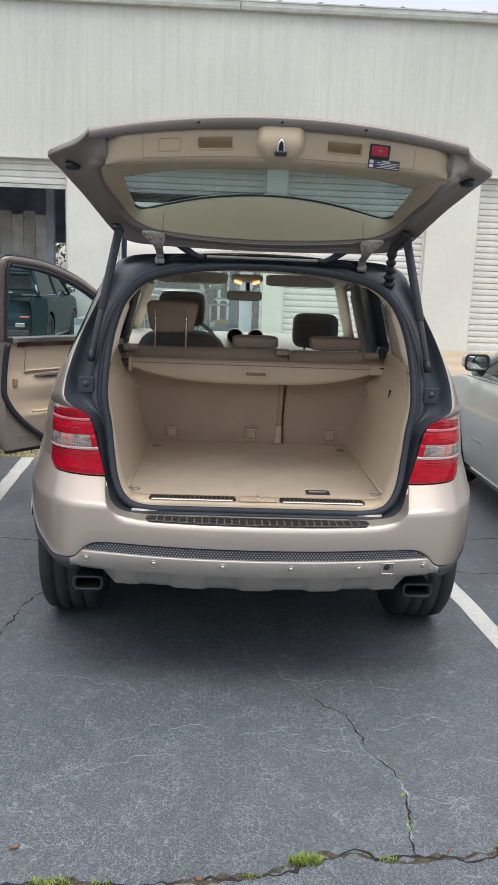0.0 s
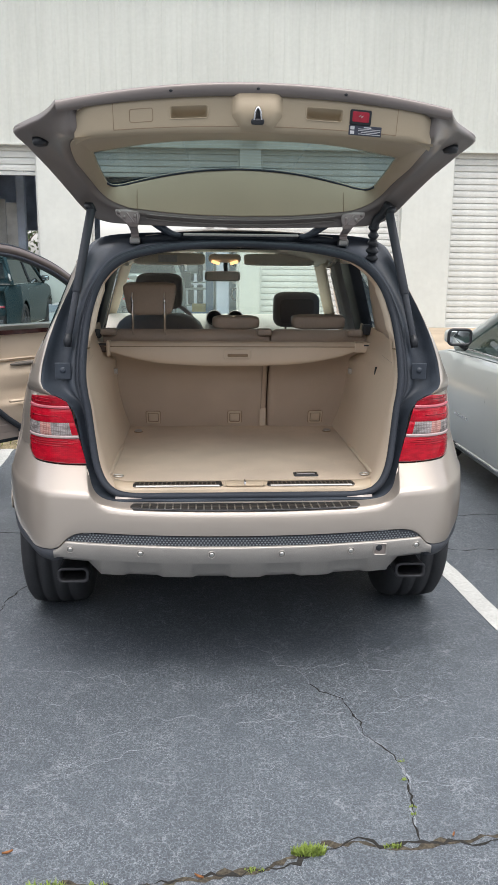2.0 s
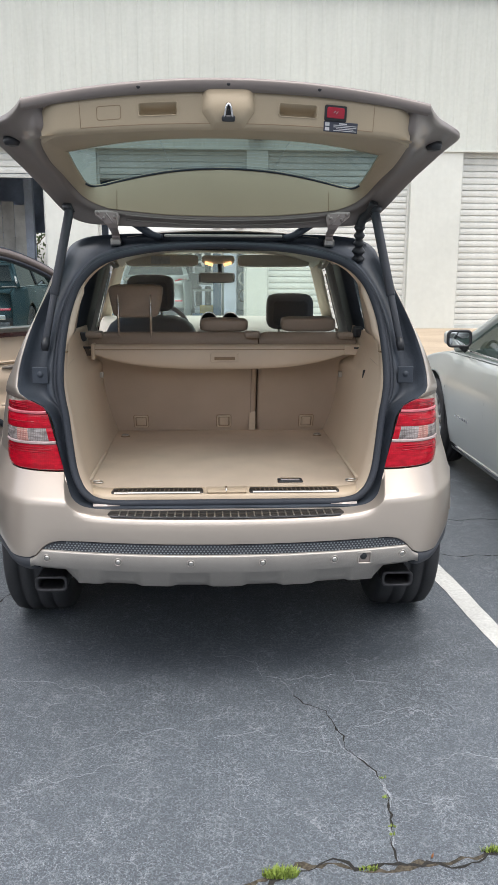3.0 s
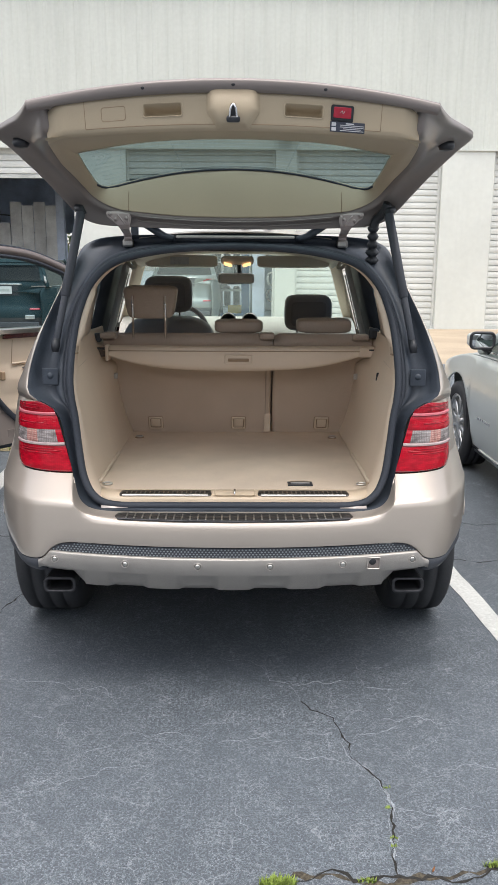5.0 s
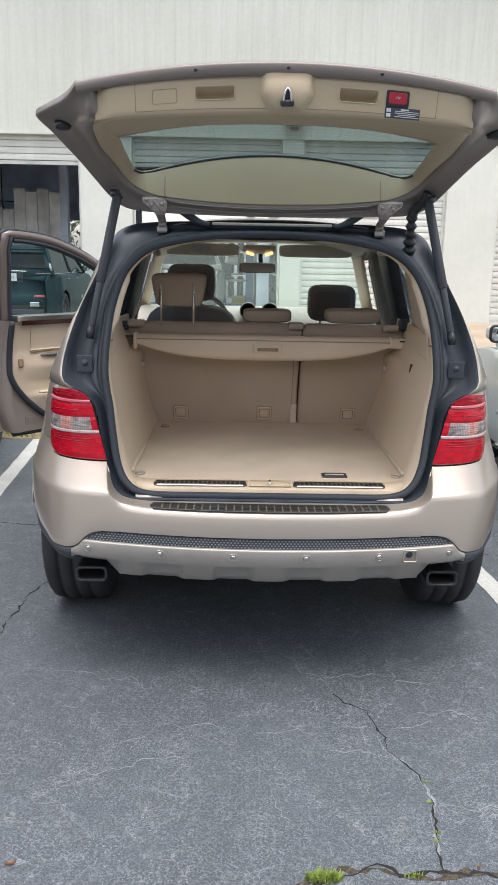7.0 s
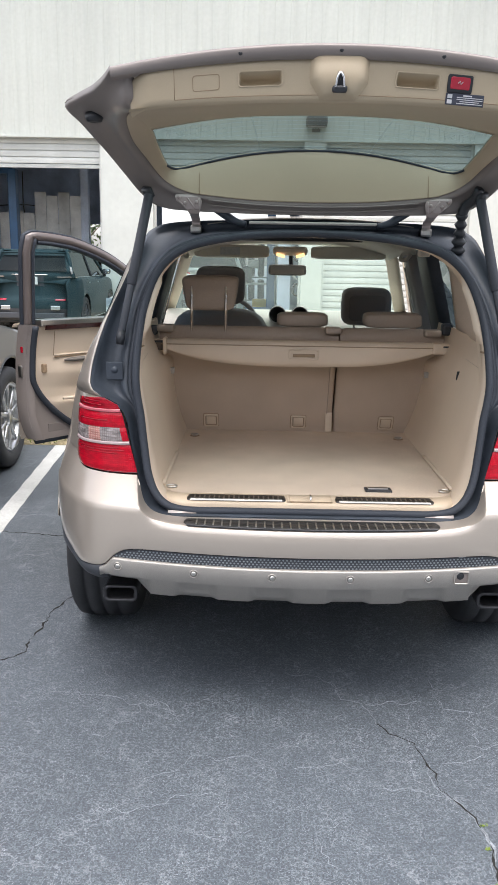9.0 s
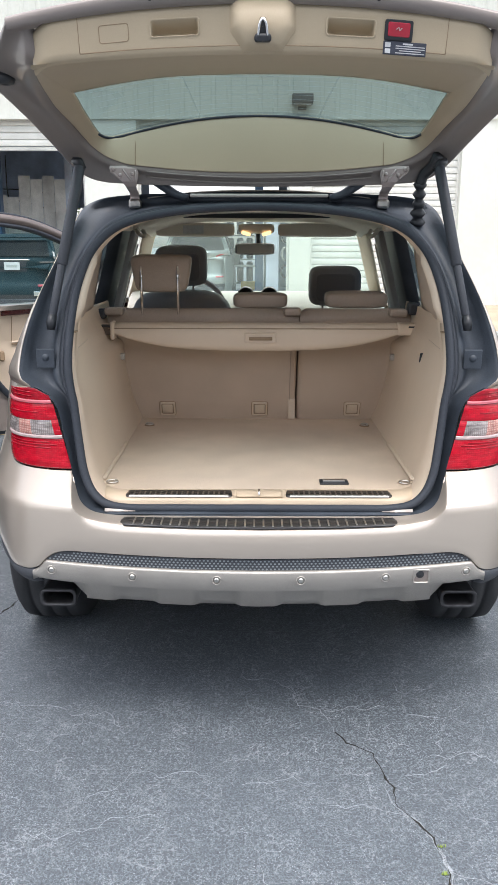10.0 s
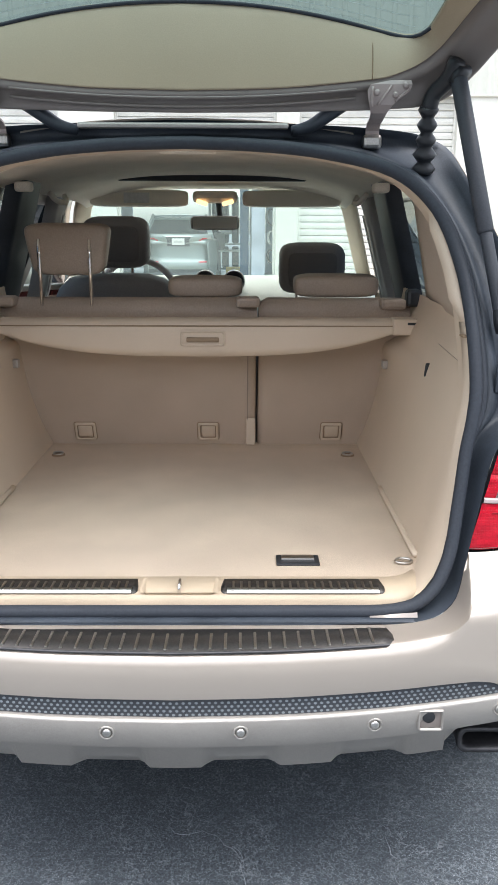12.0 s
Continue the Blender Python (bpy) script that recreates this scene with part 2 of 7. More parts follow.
def asphalt_material():
    """Sealed blue-grey asphalt: pale grit, a web of fine pale cracks, wide worn patches."""
    m = mat("asphalt", (0.070, 0.083, 0.097), 0.50, grain=190, vary=0.5, stain=0.9, stains=0.14, bump=1.0, bump_scale=150)
    n, l = m.node_tree.nodes, m.node_tree.links
    p, tc = n["Principled BSDF"], n.new("ShaderNodeTexCoord")
    tone = p.inputs["Base Color"].links[0].from_socket
    warp = n.new("ShaderNodeTexNoise")
    warp.inputs["Scale"].default_value, warp.inputs["Detail"].default_value, warp.inputs["Roughness"].default_value = 7.0, 7, 0.56
    add = n.new("ShaderNodeMixRGB")
    add.blend_type, add.inputs[0].default_value = "LINEAR_LIGHT", 0.11
    l.new(tc.outputs["Object"], warp.inputs["Vector"])
    l.new(tc.outputs["Object"], add.inputs[1])
    l.new(warp.outputs["Color"], add.inputs[2])
    current = tone
    for scale, width, colour, amount, g0, g1 in ((7.0, 0.013, 0.32, 0.70, 0.48, 0.58), (17.0, 0.026, 0.29, 0.55, 0.44, 0.58)):
        cell = n.new("ShaderNodeTexVoronoi")
        cell.feature = "DISTANCE_TO_EDGE"
        cell.inputs["Scale"].default_value = scale
        l.new(add.outputs[0], cell.inputs["Vector"])
        edge = n.new("ShaderNodeMapRange")
        edge.inputs["From Min"].default_value, edge.inputs["From Max"].default_value = width, 0.0
        edge.inputs["To Min"].default_value, edge.inputs["To Max"].default_value = 0.0, amount
        l.new(cell.outputs["Distance"], edge.inputs[0])
        gaps = n.new("ShaderNodeTexNoise")
        gaps.inputs["Scale"].default_value, gaps.inputs["Detail"].default_value = scale * 0.6, 4
        l.new(tc.outputs["Object"], gaps.inputs["Vector"])
        gate = n.new("ShaderNodeMapRange")
        gate.inputs["From Min"].default_value, gate.inputs["From Max"].default_value = g0, g1
        l.new(gaps.outputs[0], gate.inputs[0])
        both = n.new("ShaderNodeMath")
        both.operation = "MULTIPLY"
        l.new(edge.outputs[0], both.inputs[0])
        l.new(gate.outputs[0], both.inputs[1])
        mix = n.new("ShaderNodeMixRGB")
        mix.inputs[2].default_value = (colour * 0.96, colour * 1.02, colour * 1.08, 1)
        l.new(both.outputs[0], mix.inputs[0])
        l.new(current, mix.inputs[1])
        current = mix.outputs[0]
    grit, clump = n.new("ShaderNodeTexNoise"), n.new("ShaderNodeTexNoise")
    grit.inputs["Scale"].default_value, grit.inputs["Detail"].default_value, grit.inputs["Roughness"].default_value = 200.0, 3, 0.62
    clump.inputs["Scale"].default_value, clump.inputs["Detail"].default_value = 9.0, 5
    l.new(tc.outputs["Object"], grit.inputs["Vector"])
    l.new(tc.outputs["Object"], clump.inputs["Vector"])
    worm, away, near, thin, share = n.new("ShaderNodeTexNoise"), n.new("ShaderNodeMath"), n.new("ShaderNodeMath"), n.new("ShaderNodeMapRange"), n.new("ShaderNodeMapRange")
    worm.inputs["Scale"].default_value, worm.inputs["Detail"].default_value, worm.inputs["Roughness"].default_value = 58.0, 3, 0.58
    l.new(tc.outputs["Object"], worm.inputs["Vector"])
    away.operation, away.inputs[1].default_value, near.operation = "SUBTRACT", 0.5, "ABSOLUTE"
    l.new(worm.outputs[0], away.inputs[0])
    l.new(away.outputs[0], near.inputs[0])
    thin.inputs["From Min"].default_value, thin.inputs["From Max"].default_value = 0.026, 0.006
    l.new(near.outputs[0], thin.inputs[0])
    share.inputs["From Min"].default_value, share.inputs["From Max"].default_value = 0.35, 0.62
    share.inputs["To Min"].default_value, share.inputs["To Max"].default_value = 0.34, 0.60
    l.new(clump.outputs[0], share.inputs[0])
    weave = n.new("ShaderNodeMath")
    weave.operation = "MULTIPLY"
    l.new(thin.outputs[0], weave.inputs[0])
    l.new(share.outputs[0], weave.inputs[1])
    mix = n.new("ShaderNodeMixRGB")
    mix.inputs[2].default_value = (0.30, 0.335, 0.36, 1)
    l.new(weave.outputs[0], mix.inputs[0])
    l.new(current, mix.inputs[1])
    current = mix.outputs[0]
    both = n.new("ShaderNodeMath")
    both.operation, both.inputs[1].default_value = "MULTIPLY_ADD", 0.12
    l.new(clump.outputs[0], both.inputs[0])
    l.new(grit.outputs[0], both.inputs[2])
    dots = n.new("ShaderNodeMapRange")
    dots.inputs["From Min"].default_value, dots.inputs["From Max"].default_value = 0.685, 0.78
    dots.inputs["To Max"].default_value = 0.95
    l.new(both.outputs[0], dots.inputs[0])
    mix = n.new("ShaderNodeMixRGB")
    mix.inputs[2].default_value = (0.45, 0.49, 0.52, 1)
    l.new(dots.outputs[0], mix.inputs[0])
    l.new(current, mix.inputs[1])
    l.new(mix.outputs[0], p.inputs["Base Color"])
    return m


M_ASPHALT = asphalt_material()

# ---- building blocks ----
def link(name, me, material, parent=None, label="", smooth=True):
    ob = new(name, me)
    if material is not None:
        me.materials.append(material)
    if smooth:
        me.polygons.foreach_set("use_smooth", [True] * len(me.polygons))
    if parent is not None:
        ob.parent = parent
    if label:
        ob["label"] = label
    return ob


def part(name, bm, material, parent=None, label="", smooth=True):
    """Links a bmesh as one mesh object under a thing or a part."""
    me = bpy.data.meshes.new(name)
    bmesh.ops.recalc_face_normals(bm, faces=bm.faces)
    bm.to_mesh(me)
    bm.free()
    return link(name, me, material, parent, label, smooth)


def thing(name, label, category, at=(0, 0, 0), turn=0.0, group="", kind=""):
    ob = new(name)
    ob.matrix_world = pose(*at, 0, 0, turn)
    return tagged(ob, label, category, group, kind)


def sheet(rows, bm=None, skip=None, closed=False):
    """A quad sheet through rows of points."""
    bm = bm or bmesh.new()
    grid = [[bm.verts.new(p) for p in row] for row in rows]
    for i in range(len(grid) - 1):
        width = len(grid[i])
        for j in range(width if closed else width - 1):
            if skip and skip(i, j):
                continue
            k = (j + 1) % width
            bm.faces.new((grid[i][j], grid[i][k], grid[i + 1][k], grid[i + 1][j]))
    return bm


def thicken(ob, depth, offset=0.0):
    mod = ob.modifiers.new("thickness", "SOLIDIFY")
    mod.thickness, mod.offset = depth, offset
    return ob


def box(bm, centre, size, bevel=0.0, segments=2, turn=None):
    m = Matrix.Translation(centre) @ (turn or Matrix()) @ Matrix.Diagonal((*size, 1))
    got = bmesh.ops.create_cube(bm, size=1, matrix=m)
    if bevel:
        edges = list({e for v in got["verts"] for e in v.link_edges})
        bmesh.ops.bevel(bm, geom=edges, offset=bevel, segments=segments, affect="EDGES", profile=0.5)
    return bm


def boxed(name, centre, size, material, parent=None, bevel=0.005, label="", turn=None, segments=2):
    bm = box(bmesh.new(), centre, size, min(bevel, min(size) * 0.45), segments, turn)
    return part(name, bm, material, parent, label, smooth=False)


def tube(points, radius, sides=10, bm=None, closed=False, squash=1.0):
    """A round bar along points; radius may be a list."""
    bm = bm or bmesh.new()
    pts = [Vector(p) for p in points]
    count = len(pts)
    radii = radius if isinstance(radius, (list, tuple)) else [radius] * count
    rings, side = [], None
    for i, p in enumerate(pts):
        if closed:
            ahead = pts[(i + 1) % count] - pts[i - 1]
        else:
            ahead = pts[min(i + 1, count - 1)] - pts[max(i - 1, 0)]
        ahead.normalize()
        if side is None:
            side = ahead.cross(Vector((0, 0, 1)) if abs(ahead.z) < 0.9 else Vector((1, 0, 0)))
        side = (side - ahead * side.dot(ahead)).normalized()
        up = ahead.cross(side)
        rings.append([bm.verts.new(p + radii[i] * (math.cos(a) * side + squash * math.sin(a) * up)) for a in (2 * math.pi * k / sides for k in range(sides))])
    last = count if closed else count - 1
    for i in range(last):
        a, b = rings[i], rings[(i + 1) % count]
        for k in range(sides):
            bm.faces.new((a[k], a[(k + 1) % sides], b[(k + 1) % sides], b[k]))
    if not closed:
        bm.faces.new(rings[0])
        bm.faces.new(rings[-1][::-1])
    return bm


def lathe(profile, sides=32, axis="x", bm=None, centre=(0, 0, 0)):
    """Turns (along, radius) pairs round an axis through centre."""
    bm = bm or bmesh.new()
    c = Vector(centre)
    def at(along, r, a):
        u, v = r * math.cos(a), r * math.sin(a)
        return c + Vector({"x": (along, u, v), "y": (u, along, v), "z": (u, v, along)}[axis])
    rows = [[at(h, r, 2 * math.pi * k / sides) for k in range(sides)] for h, r in profile]
    return sheet(rows, bm, closed=True)


def ramp(x, xs, ys):
    """A value read off a polyline, with smooth joints."""
    if x <= xs[0]:
        return ys[0]
    if x >= xs[-1]:
        return ys[-1]
    i = max(k for k in range(len(xs) - 1) if xs[k] <= x)
    h = xs[i + 1] - xs[i]
    t = (x - xs[i]) / h
    def slope(k):
        if k == 0:
            return (ys[1] - ys[0]) / (xs[1] - xs[0])
        if k == len(xs) - 1:
            return (ys[-1] - ys[-2]) / (xs[-1] - xs[-2])
        a, b = (ys[k] - ys[k - 1]) / (xs[k] - xs[k - 1]), (ys[k + 1] - ys[k]) / (xs[k + 1] - xs[k])
        return 0.0 if a * b <= 0 else 2 * a * b / (a + b)
    a, b = slope(i) * h, slope(i + 1) * h
    return ys[i] * (2 * t**3 - 3 * t**2 + 1) + a * (t**3 - 2 * t**2 + t) + ys[i + 1] * (3 * t**2 - 2 * t**3) + b * (t**3 - t**2)


def smooth_line(points, per=6):
    """Catmull-Rom through points."""
    pts = [Vector(p) for p in points]
    pts = [2 * pts[0] - pts[1], *pts, 2 * pts[-1] - pts[-2]]
    out = []
    for i in range(1, len(pts) - 2):
        p0, p1, p2, p3 = pts[i - 1 : i + 3]
        for k in range(per):
            t = k / per
            out.append(0.5 * (2 * p1 + (p2 - p0) * t + (2 * p0 - 5 * p1 + 4 * p2 - p3) * t * t + (3 * p1 - p0 - 3 * p2 + p3) * t**3))
    return out + [pts[-2]]


def mirrored(half):
    """A whole loop from its right half, listed from the bottom centre to the top centre."""
    return [*half, *[Vector((-p[0], p[1], p[2])) for p in reversed(half[1:-1])]]


def steps(a, b, n):
    return [a + (b - a) * k / n for k in range(n + 1)]

# ---- ground ----
def flat(name, x0, y0, x1, y1, z, material, label, category, nx=1, ny=1):
    rows = [[(x, y, z) for x in steps(x0, x1, nx)] for y in steps(y0, y1, ny)]
    return tagged(part(name, sheet(rows), material, None, "", False), label, category, "", "structure")


flat("ground", -400, -400, 400, 400, 0.0, M_ASPHALT, "blue-grey sealed asphalt with fine pale cracks", "ground")
flat("pavement", -30, 10.4, 30, 18.45, 0.004, M_CONCRETE, "tan concrete apron before the workshop doors", "pavement")


def parking_line(x0, y0, x1, y1, width=0.105):
    """A worn painted line with uneven edges."""
    rnd = random.Random(int(100 * (x0 + 7)))
    rows = []
    for k in range(61):
        t = k / 60
        x, y = x0 + (x1 - x0) * t, y0 + (y1 - y0) * t
        a, b = (width / 2 + rnd.uniform(-0.004, 0.003) for _ in range(2))
        rows.append([(x - a, y, 0.003), (x, y, 0.004), (x + b, y, 0.003)])
    return tagged(part("parking_line", sheet(rows), M_WHITELINE), "worn white painted bay line on the asphalt", "road marking", "bay lines", "structure")


parking_line(1.25, -0.9, 0.86, 4.4, 0.098)
parking_line(-1.478, -0.9, -1.79, 4.3)


def crack(points, width, seed, wander=0.012, material=None, label="dark dirt-filled crack in the asphalt", lift=0.0):
    """An open crack: a ragged trough of dirt between two raised lips."""
    rnd = random.Random(seed)
    line = []
    for a, b in zip(points, points[1:]):
        n = max(2, int(math.dist(a, b) / 0.018))
        for k in range(n):
            t = k / n
            line.append((a[0] + (b[0] - a[0]) * t, a[1] + (b[1] - a[1]) * t))
    line.append(points[-1])
    rows = []
    for i, (x, y) in enumerate(line):
        x2, y2 = line[min(i + 1, len(line) - 1)]
        x1, y1 = line[max(i - 1, 0)]
        d = math.hypot(x2 - x1, y2 - y1) or 1
        nx, ny = -(y2 - y1) / d, (x2 - x1) / d
        off = wander * (2 * noise.noise(Vector((x * 9, y * 9, seed))) + rnd.uniform(-0.55, 0.55))
        w = width * rnd.uniform(0.25, 1.2) * max(0.06, min(1.0, 0.75 + 2.2 * noise.noise(Vector((x * 14, y * 14, seed + 5))))) * (0.4 + 0.6 * math.sin(math.pi * min(1, (i + 1) / 8, (len(line) - i) / 8) / 2))
        cx, cy = x + nx * off, y + ny * off
        rows.append([(cx + nx * s, cy + ny * s, h) for s, h in ((-w, 0.0010 + lift), (-w * 0.5, 0.0022 + lift), (0, 0.0016 + lift), (w * 0.5, 0.0022 + lift), (w, 0.0010 + lift))])
    return tagged(part("pavement_crack", sheet(rows), material or M_CRACK), label, "crack", "asphalt cracks", "structure")


M_BROWNDIRT = mat("crack_litter", (0.055, 0.046, 0.032), 0.95, grain=120, vary=0.5, stain=30, stains=0.4, bump=0.8)
JOINT = [(-1.6, -0.98), (-0.57, -0.905), (-0.30, -0.905), (0.007, -0.862), (0.066, -0.852), (0.17, -0.798), (0.259, -0.775), (0.311, -0.799), (0.412, -0.797), (0.504, -0.795), (0.617, -0.794), (0.689, -0.755), (1.3, -0.72)]
crack(JOINT, 0.014, 21, 0.018, M_BROWNDIRT, "brown litter caught along the open asphalt joint", lift=-0.0006)
crack(JOINT, 0.0085, 3, 0.016)
MAIN = [(0.102, 0.307), (0.142, 0.199), (0.212, 0.173), (0.241, 0.046), (0.306, -0.035), (0.343, -0.062), (0.371, -0.171), (0.370, -0.295), (0.404, -0.338), (0.447, -0.428), (0.461, -0.51), (0.448, -0.60), (0.432, -0.719), (0.424, -0.79)]
crack(MAIN[:4], 0.0016, 25, 0.010, M_VEIN, "thin pale crack in the asphalt seal")
crack(MAIN[3:], 0.0042, 5, 0.010)
crack(MAIN[6:], 0.0055, 6, 0.010, M_VEIN, "pale crumbled edge along a crack", lift=-0.0006)
crack([(-0.98, 1.10), (-1.01, 0.984), (-1.047, 0.822), (-1.038, 0.685), (-1.074, 0.604), (-1.06, 0.49), (-1.15, 0.40)], 0.005, 8)
crack([(1.14, 1.48), (1.21, 1.453), (1.279, 1.428), (1.371, 1.429), (1.9, 1.44)], 0.004, 9)
crack([(1.20, 2.09), (1.381, 2.071), (1.476, 2.048), (1.588, 2.049), (1.9, 2.06)], 0.004, 10)
crack([(-2.3, 1.9), (-1.5, 1.86), (-1.1, 1.80)], 0.004, 11)

for seed, line in enumerate((
    [(0.219, 0.173), (0.316, 0.182), (0.418, 0.178)],
    [(0.391, -0.172), (0.47, -0.136), (0.566, -0.098)],
    [(0.572, 0.141), (0.562, 0.031), (0.545, -0.072)],
    [(0.457, 0.499), (0.465, 0.362), (0.478, 0.265), (0.506, 0.173), (0.59, 0.155), (0.693, 0.209)],
    [(-0.05, -0.20), (0.03, -0.177), (0.097, -0.187), (0.16, -0.199)],
    [(0.20, -0.27), (0.297, -0.31), (0.369, -0.323)],
    [(0.498, -0.069), (0.622, -0.063), (0.752, -0.087)],
    [(0.103, 0.283), (0.05, 0.36), (-0.04, 0.40)],
    [(-0.781, 0.178), (-0.681, 0.173), (-0.573, 0.135), (-0.463, 0.121), (-0.425, 0.026)],
    [(-0.468, -0.268), (-0.42, -0.225), (-0.304, -0.138), (-0.227, -0.142), (-0.149, -0.168), (-0.092, -0.248)],
    [(-0.634, -0.419), (-0.537, -0.40), (-0.44, -0.372), (-0.351, -0.335), (-0.268, -0.317)],
    [(-0.70, -0.011), (-0.655, -0.038), (-0.592, 0.06), (-0.573, 0.135)],
    [(-0.212, -0.494), (-0.219, -0.578), (-0.195, -0.642)],
    [(0.62, -0.35), (0.80, -0.33), (0.98, -0.36)],
    [(0.08, -0.45), (0.02, -0.53), (0.05, -0.62), (-0.01, -0.70)],
    [(0.46, -0.52), (0.58, -0.54), (0.72, -0.51)],
)):
    crack(line, 0.0018, 30 + seed, 0.022, M_VEIN, "thin pale crack in the asphalt seal")


def grass_tuft(x, y, spread, height, blades, seed):
    rnd = random.Random(seed)
    bm = bmesh.new()
    for _ in range(blades):
        a, r = rnd.uniform(0, 6.28), spread * math.sqrt(rnd.random())
        px, py = x + 1.7 * r * math.cos(a), y + 0.55 * r * math.sin(a)
        lean, h, w = rnd.uniform(0, 6.28), height * rnd.uniform(0.4, 1.1), rnd.uniform(0.0012, 0.0024)
        dx, dy = 0.55 * h * math.cos(lean), 0.55 * h * math.sin(lean)
        ex, ey = -w * math.sin(lean), w * math.cos(lean)
        rows = [[(px - ex, py - ey, 0), (px + ex, py + ey, 0)], [(px + dx * 0.4 - ex * 0.8, py + dy * 0.4 - ey * 0.8, h * 0.6), (px + dx * 0.4 + ex * 0.8, py + dy * 0.4 + ey * 0.8, h * 0.6)],
                [(px + dx, py + dy, h * 0.95), (px + dx + ex * 0.1, py + dy + ey * 0.1, h)]]
        sheet(rows, bm)
    return tagged(part("grass_tuft", bm, M_GRASS), "small bright green grass tuft growing in a crack", "grass", "grass in cracks", "stuff")


grass_tuft(0.118, -0.816, 0.027, 0.022, 420, 1)
grass_tuft(-0.55, -0.905, 0.030, 0.018, 110, 2)
grass_tuft(-0.03, -0.87, 0.016, 0.010, 40, 3)
grass_tuft(0.344, -0.807, 0.014, 0.012, 60, 4)
grass_tuft(0.684, -0.754, 0.016, 0.016, 80, 7)
for gx, gy, seed in ((0.460, -0.436, 5), (0.451, -0.527, 8), (0.443, -0.650, 9), (0.436, -0.68, 10)):
    grass_tuft(gx, gy, 0.007, 0.008, 16, seed)
grass_tuft(-0.42, -0.905, 0.014, 0.014, 50, 6)


def fallen_leaf(x, y, size, turn, name="fallen_leaf"):
    rows = [[(size * u, size * 0.28 * v * math.sin(math.pi * min(max((u + 1) / 2, 0.04), 0.96)), 0.004 + 0.006 * v * v + 0.004 * u * u) for v in (-1, -0.5, 0, 0.5, 1)] for u in steps(-1, 1, 6)]
    ob = tagged(part(name, sheet(rows), M_DRYLEAF), "dry brown fallen leaf lying on the asphalt", "leaf", "fallen leaves")
    ob.matrix_world = pose(x, y, 0, 0, 0, turn)
    return ob


fallen_leaf(-0.67, -0.78, 0.014, 20)
fallen_leaf(-0.17, -0.89, 0.013, -30)
fallen_leaf(0.52, -0.775, 0.010, 60)


def planting_bed():
    """A low verge with litter and short weeds past the bay's end."""
    rnd = random.Random(4)
    rows = [[(x, y, 0.004 + 0.035 * math.sin(math.pi * (y - 3.98) / 1.62) * (0.7 + 0.6 * noise.noise(Vector((x * 3, y * 3, 0))))) for x in steps(-9, -0.9, 90)] for y in steps(3.98, 5.6, 16)]
    part_bed = part("planting_bed", sheet(rows), mat("leaf_litter", (0.22, 0.18, 0.10), 0.9, grain=50, vary=0.5, stain=8, stains=0.4, bump=0.8))
    tagged(part_bed, "narrow verge of pale leaf litter and weeds", "verge", "", "structure")
    bm = bmesh.new()
    for _ in range(1500):
        x, y, h, a = rnd.uniform(-4, -1.0), rnd.uniform(4.0, 5.5), rnd.uniform(0.02, 0.06), rnd.uniform(0, 6.28)
        dx, dy, w = 0.03 * math.cos(a), 0.03 * math.sin(a), 0.004
        vs = [bm.verts.new(p) for p in ((x - w, y, 0.01), (x + w, y, 0.01), (x + dx, y + dy, h + 0.02))]
        bm.faces.new(vs)
    tagged(part("weeds", bm, M_GRASS, None, "", False), "short green weeds on the verge", "weeds", "", "stuff")


planting_bed()

# ---- workshop building ----
WALL_Y, LINTEL, EAVE = 18.2, 4.42, 7.96
PIERS = [(-9.2, -7.9), (-4.12, -2.83), (0.88, 1.41), (5.03, 6.33), (10.2, 11.5)]


def ribbed_wall():
    """Upper wall of ribbed sheet, its ribs standing proud."""
    outline, x = [], -16.062
    while x < 16.0:
        outline += [(x, 0), (x + 0.235, 0), (x + 0.265, -0.009), (x + 0.335, -0.009), (x + 0.365, 0)]
        x += 0.37
    rows = [[(px, WALL_Y - 0.10 + d, z) for px, d in outline] for z in (LINTEL, EAVE + 0.1)]
    ob = thicken(part("wall_upper", sheet(rows), M_WALL, None, "", False), 0.02, 1)
    tagged(ob, "off-white ribbed metal wall sheet above the doors", "wall", "", "structure")
    slab = boxed("wall_lining", (0, WALL_Y + 0.12, (LINTEL + EAVE) / 2), (32, 0.3, EAVE - LINTEL), M_INDOOR, None, 0.0)
    tagged(slab, "dark lining behind the ribbed wall sheet", "wall", "", "structure")
    trim = boxed("trim", (0, WALL_Y - 0.115, LINTEL - 0.012), (32, 0.09, 0.05), M_WALL, None, 0.004)
    tagged(trim, "off-white flashing under the ribbed wall", "trim", "", "structure")


ribbed_wall()
gut = thing("roof_gutter", "grey metal eaves gutter along the roof edge", "gutter", kind="structure")
for x0, x1 in ((-16, -7.9), (-7.88, 0.07), (0.09, 8.0), (8.02, 16)):
    prof = [(0.0, 0.02), (-0.13, 0.03), (-0.15, 0.10), (-0.15, 0.20), (-0.17, 0.21), (-0.17, 0.235), (-0.10, 0.25), (0.0, 0.26)]
    rows = [[(x, WALL_Y - 0.10 + d, EAVE + h) for d, h in prof] for x in (x0, x1)]
    thicken(part("gutter_length", sheet(rows), M_GUTTER, gut, smooth=False), 0.006)
for k in range(33):
    boxed("roof_screw", (-16 + k * 1.0, WALL_Y - 0.22, EAVE + 0.268), (0.12, 0.06, 0.03), M_GUTTER, gut, 0.01)
roof_rows = [[(x, WALL_Y - 0.1 + u * 12, EAVE + 0.25 + u * 0.9) for x in (-16, 16)] for u in (0, 1)]
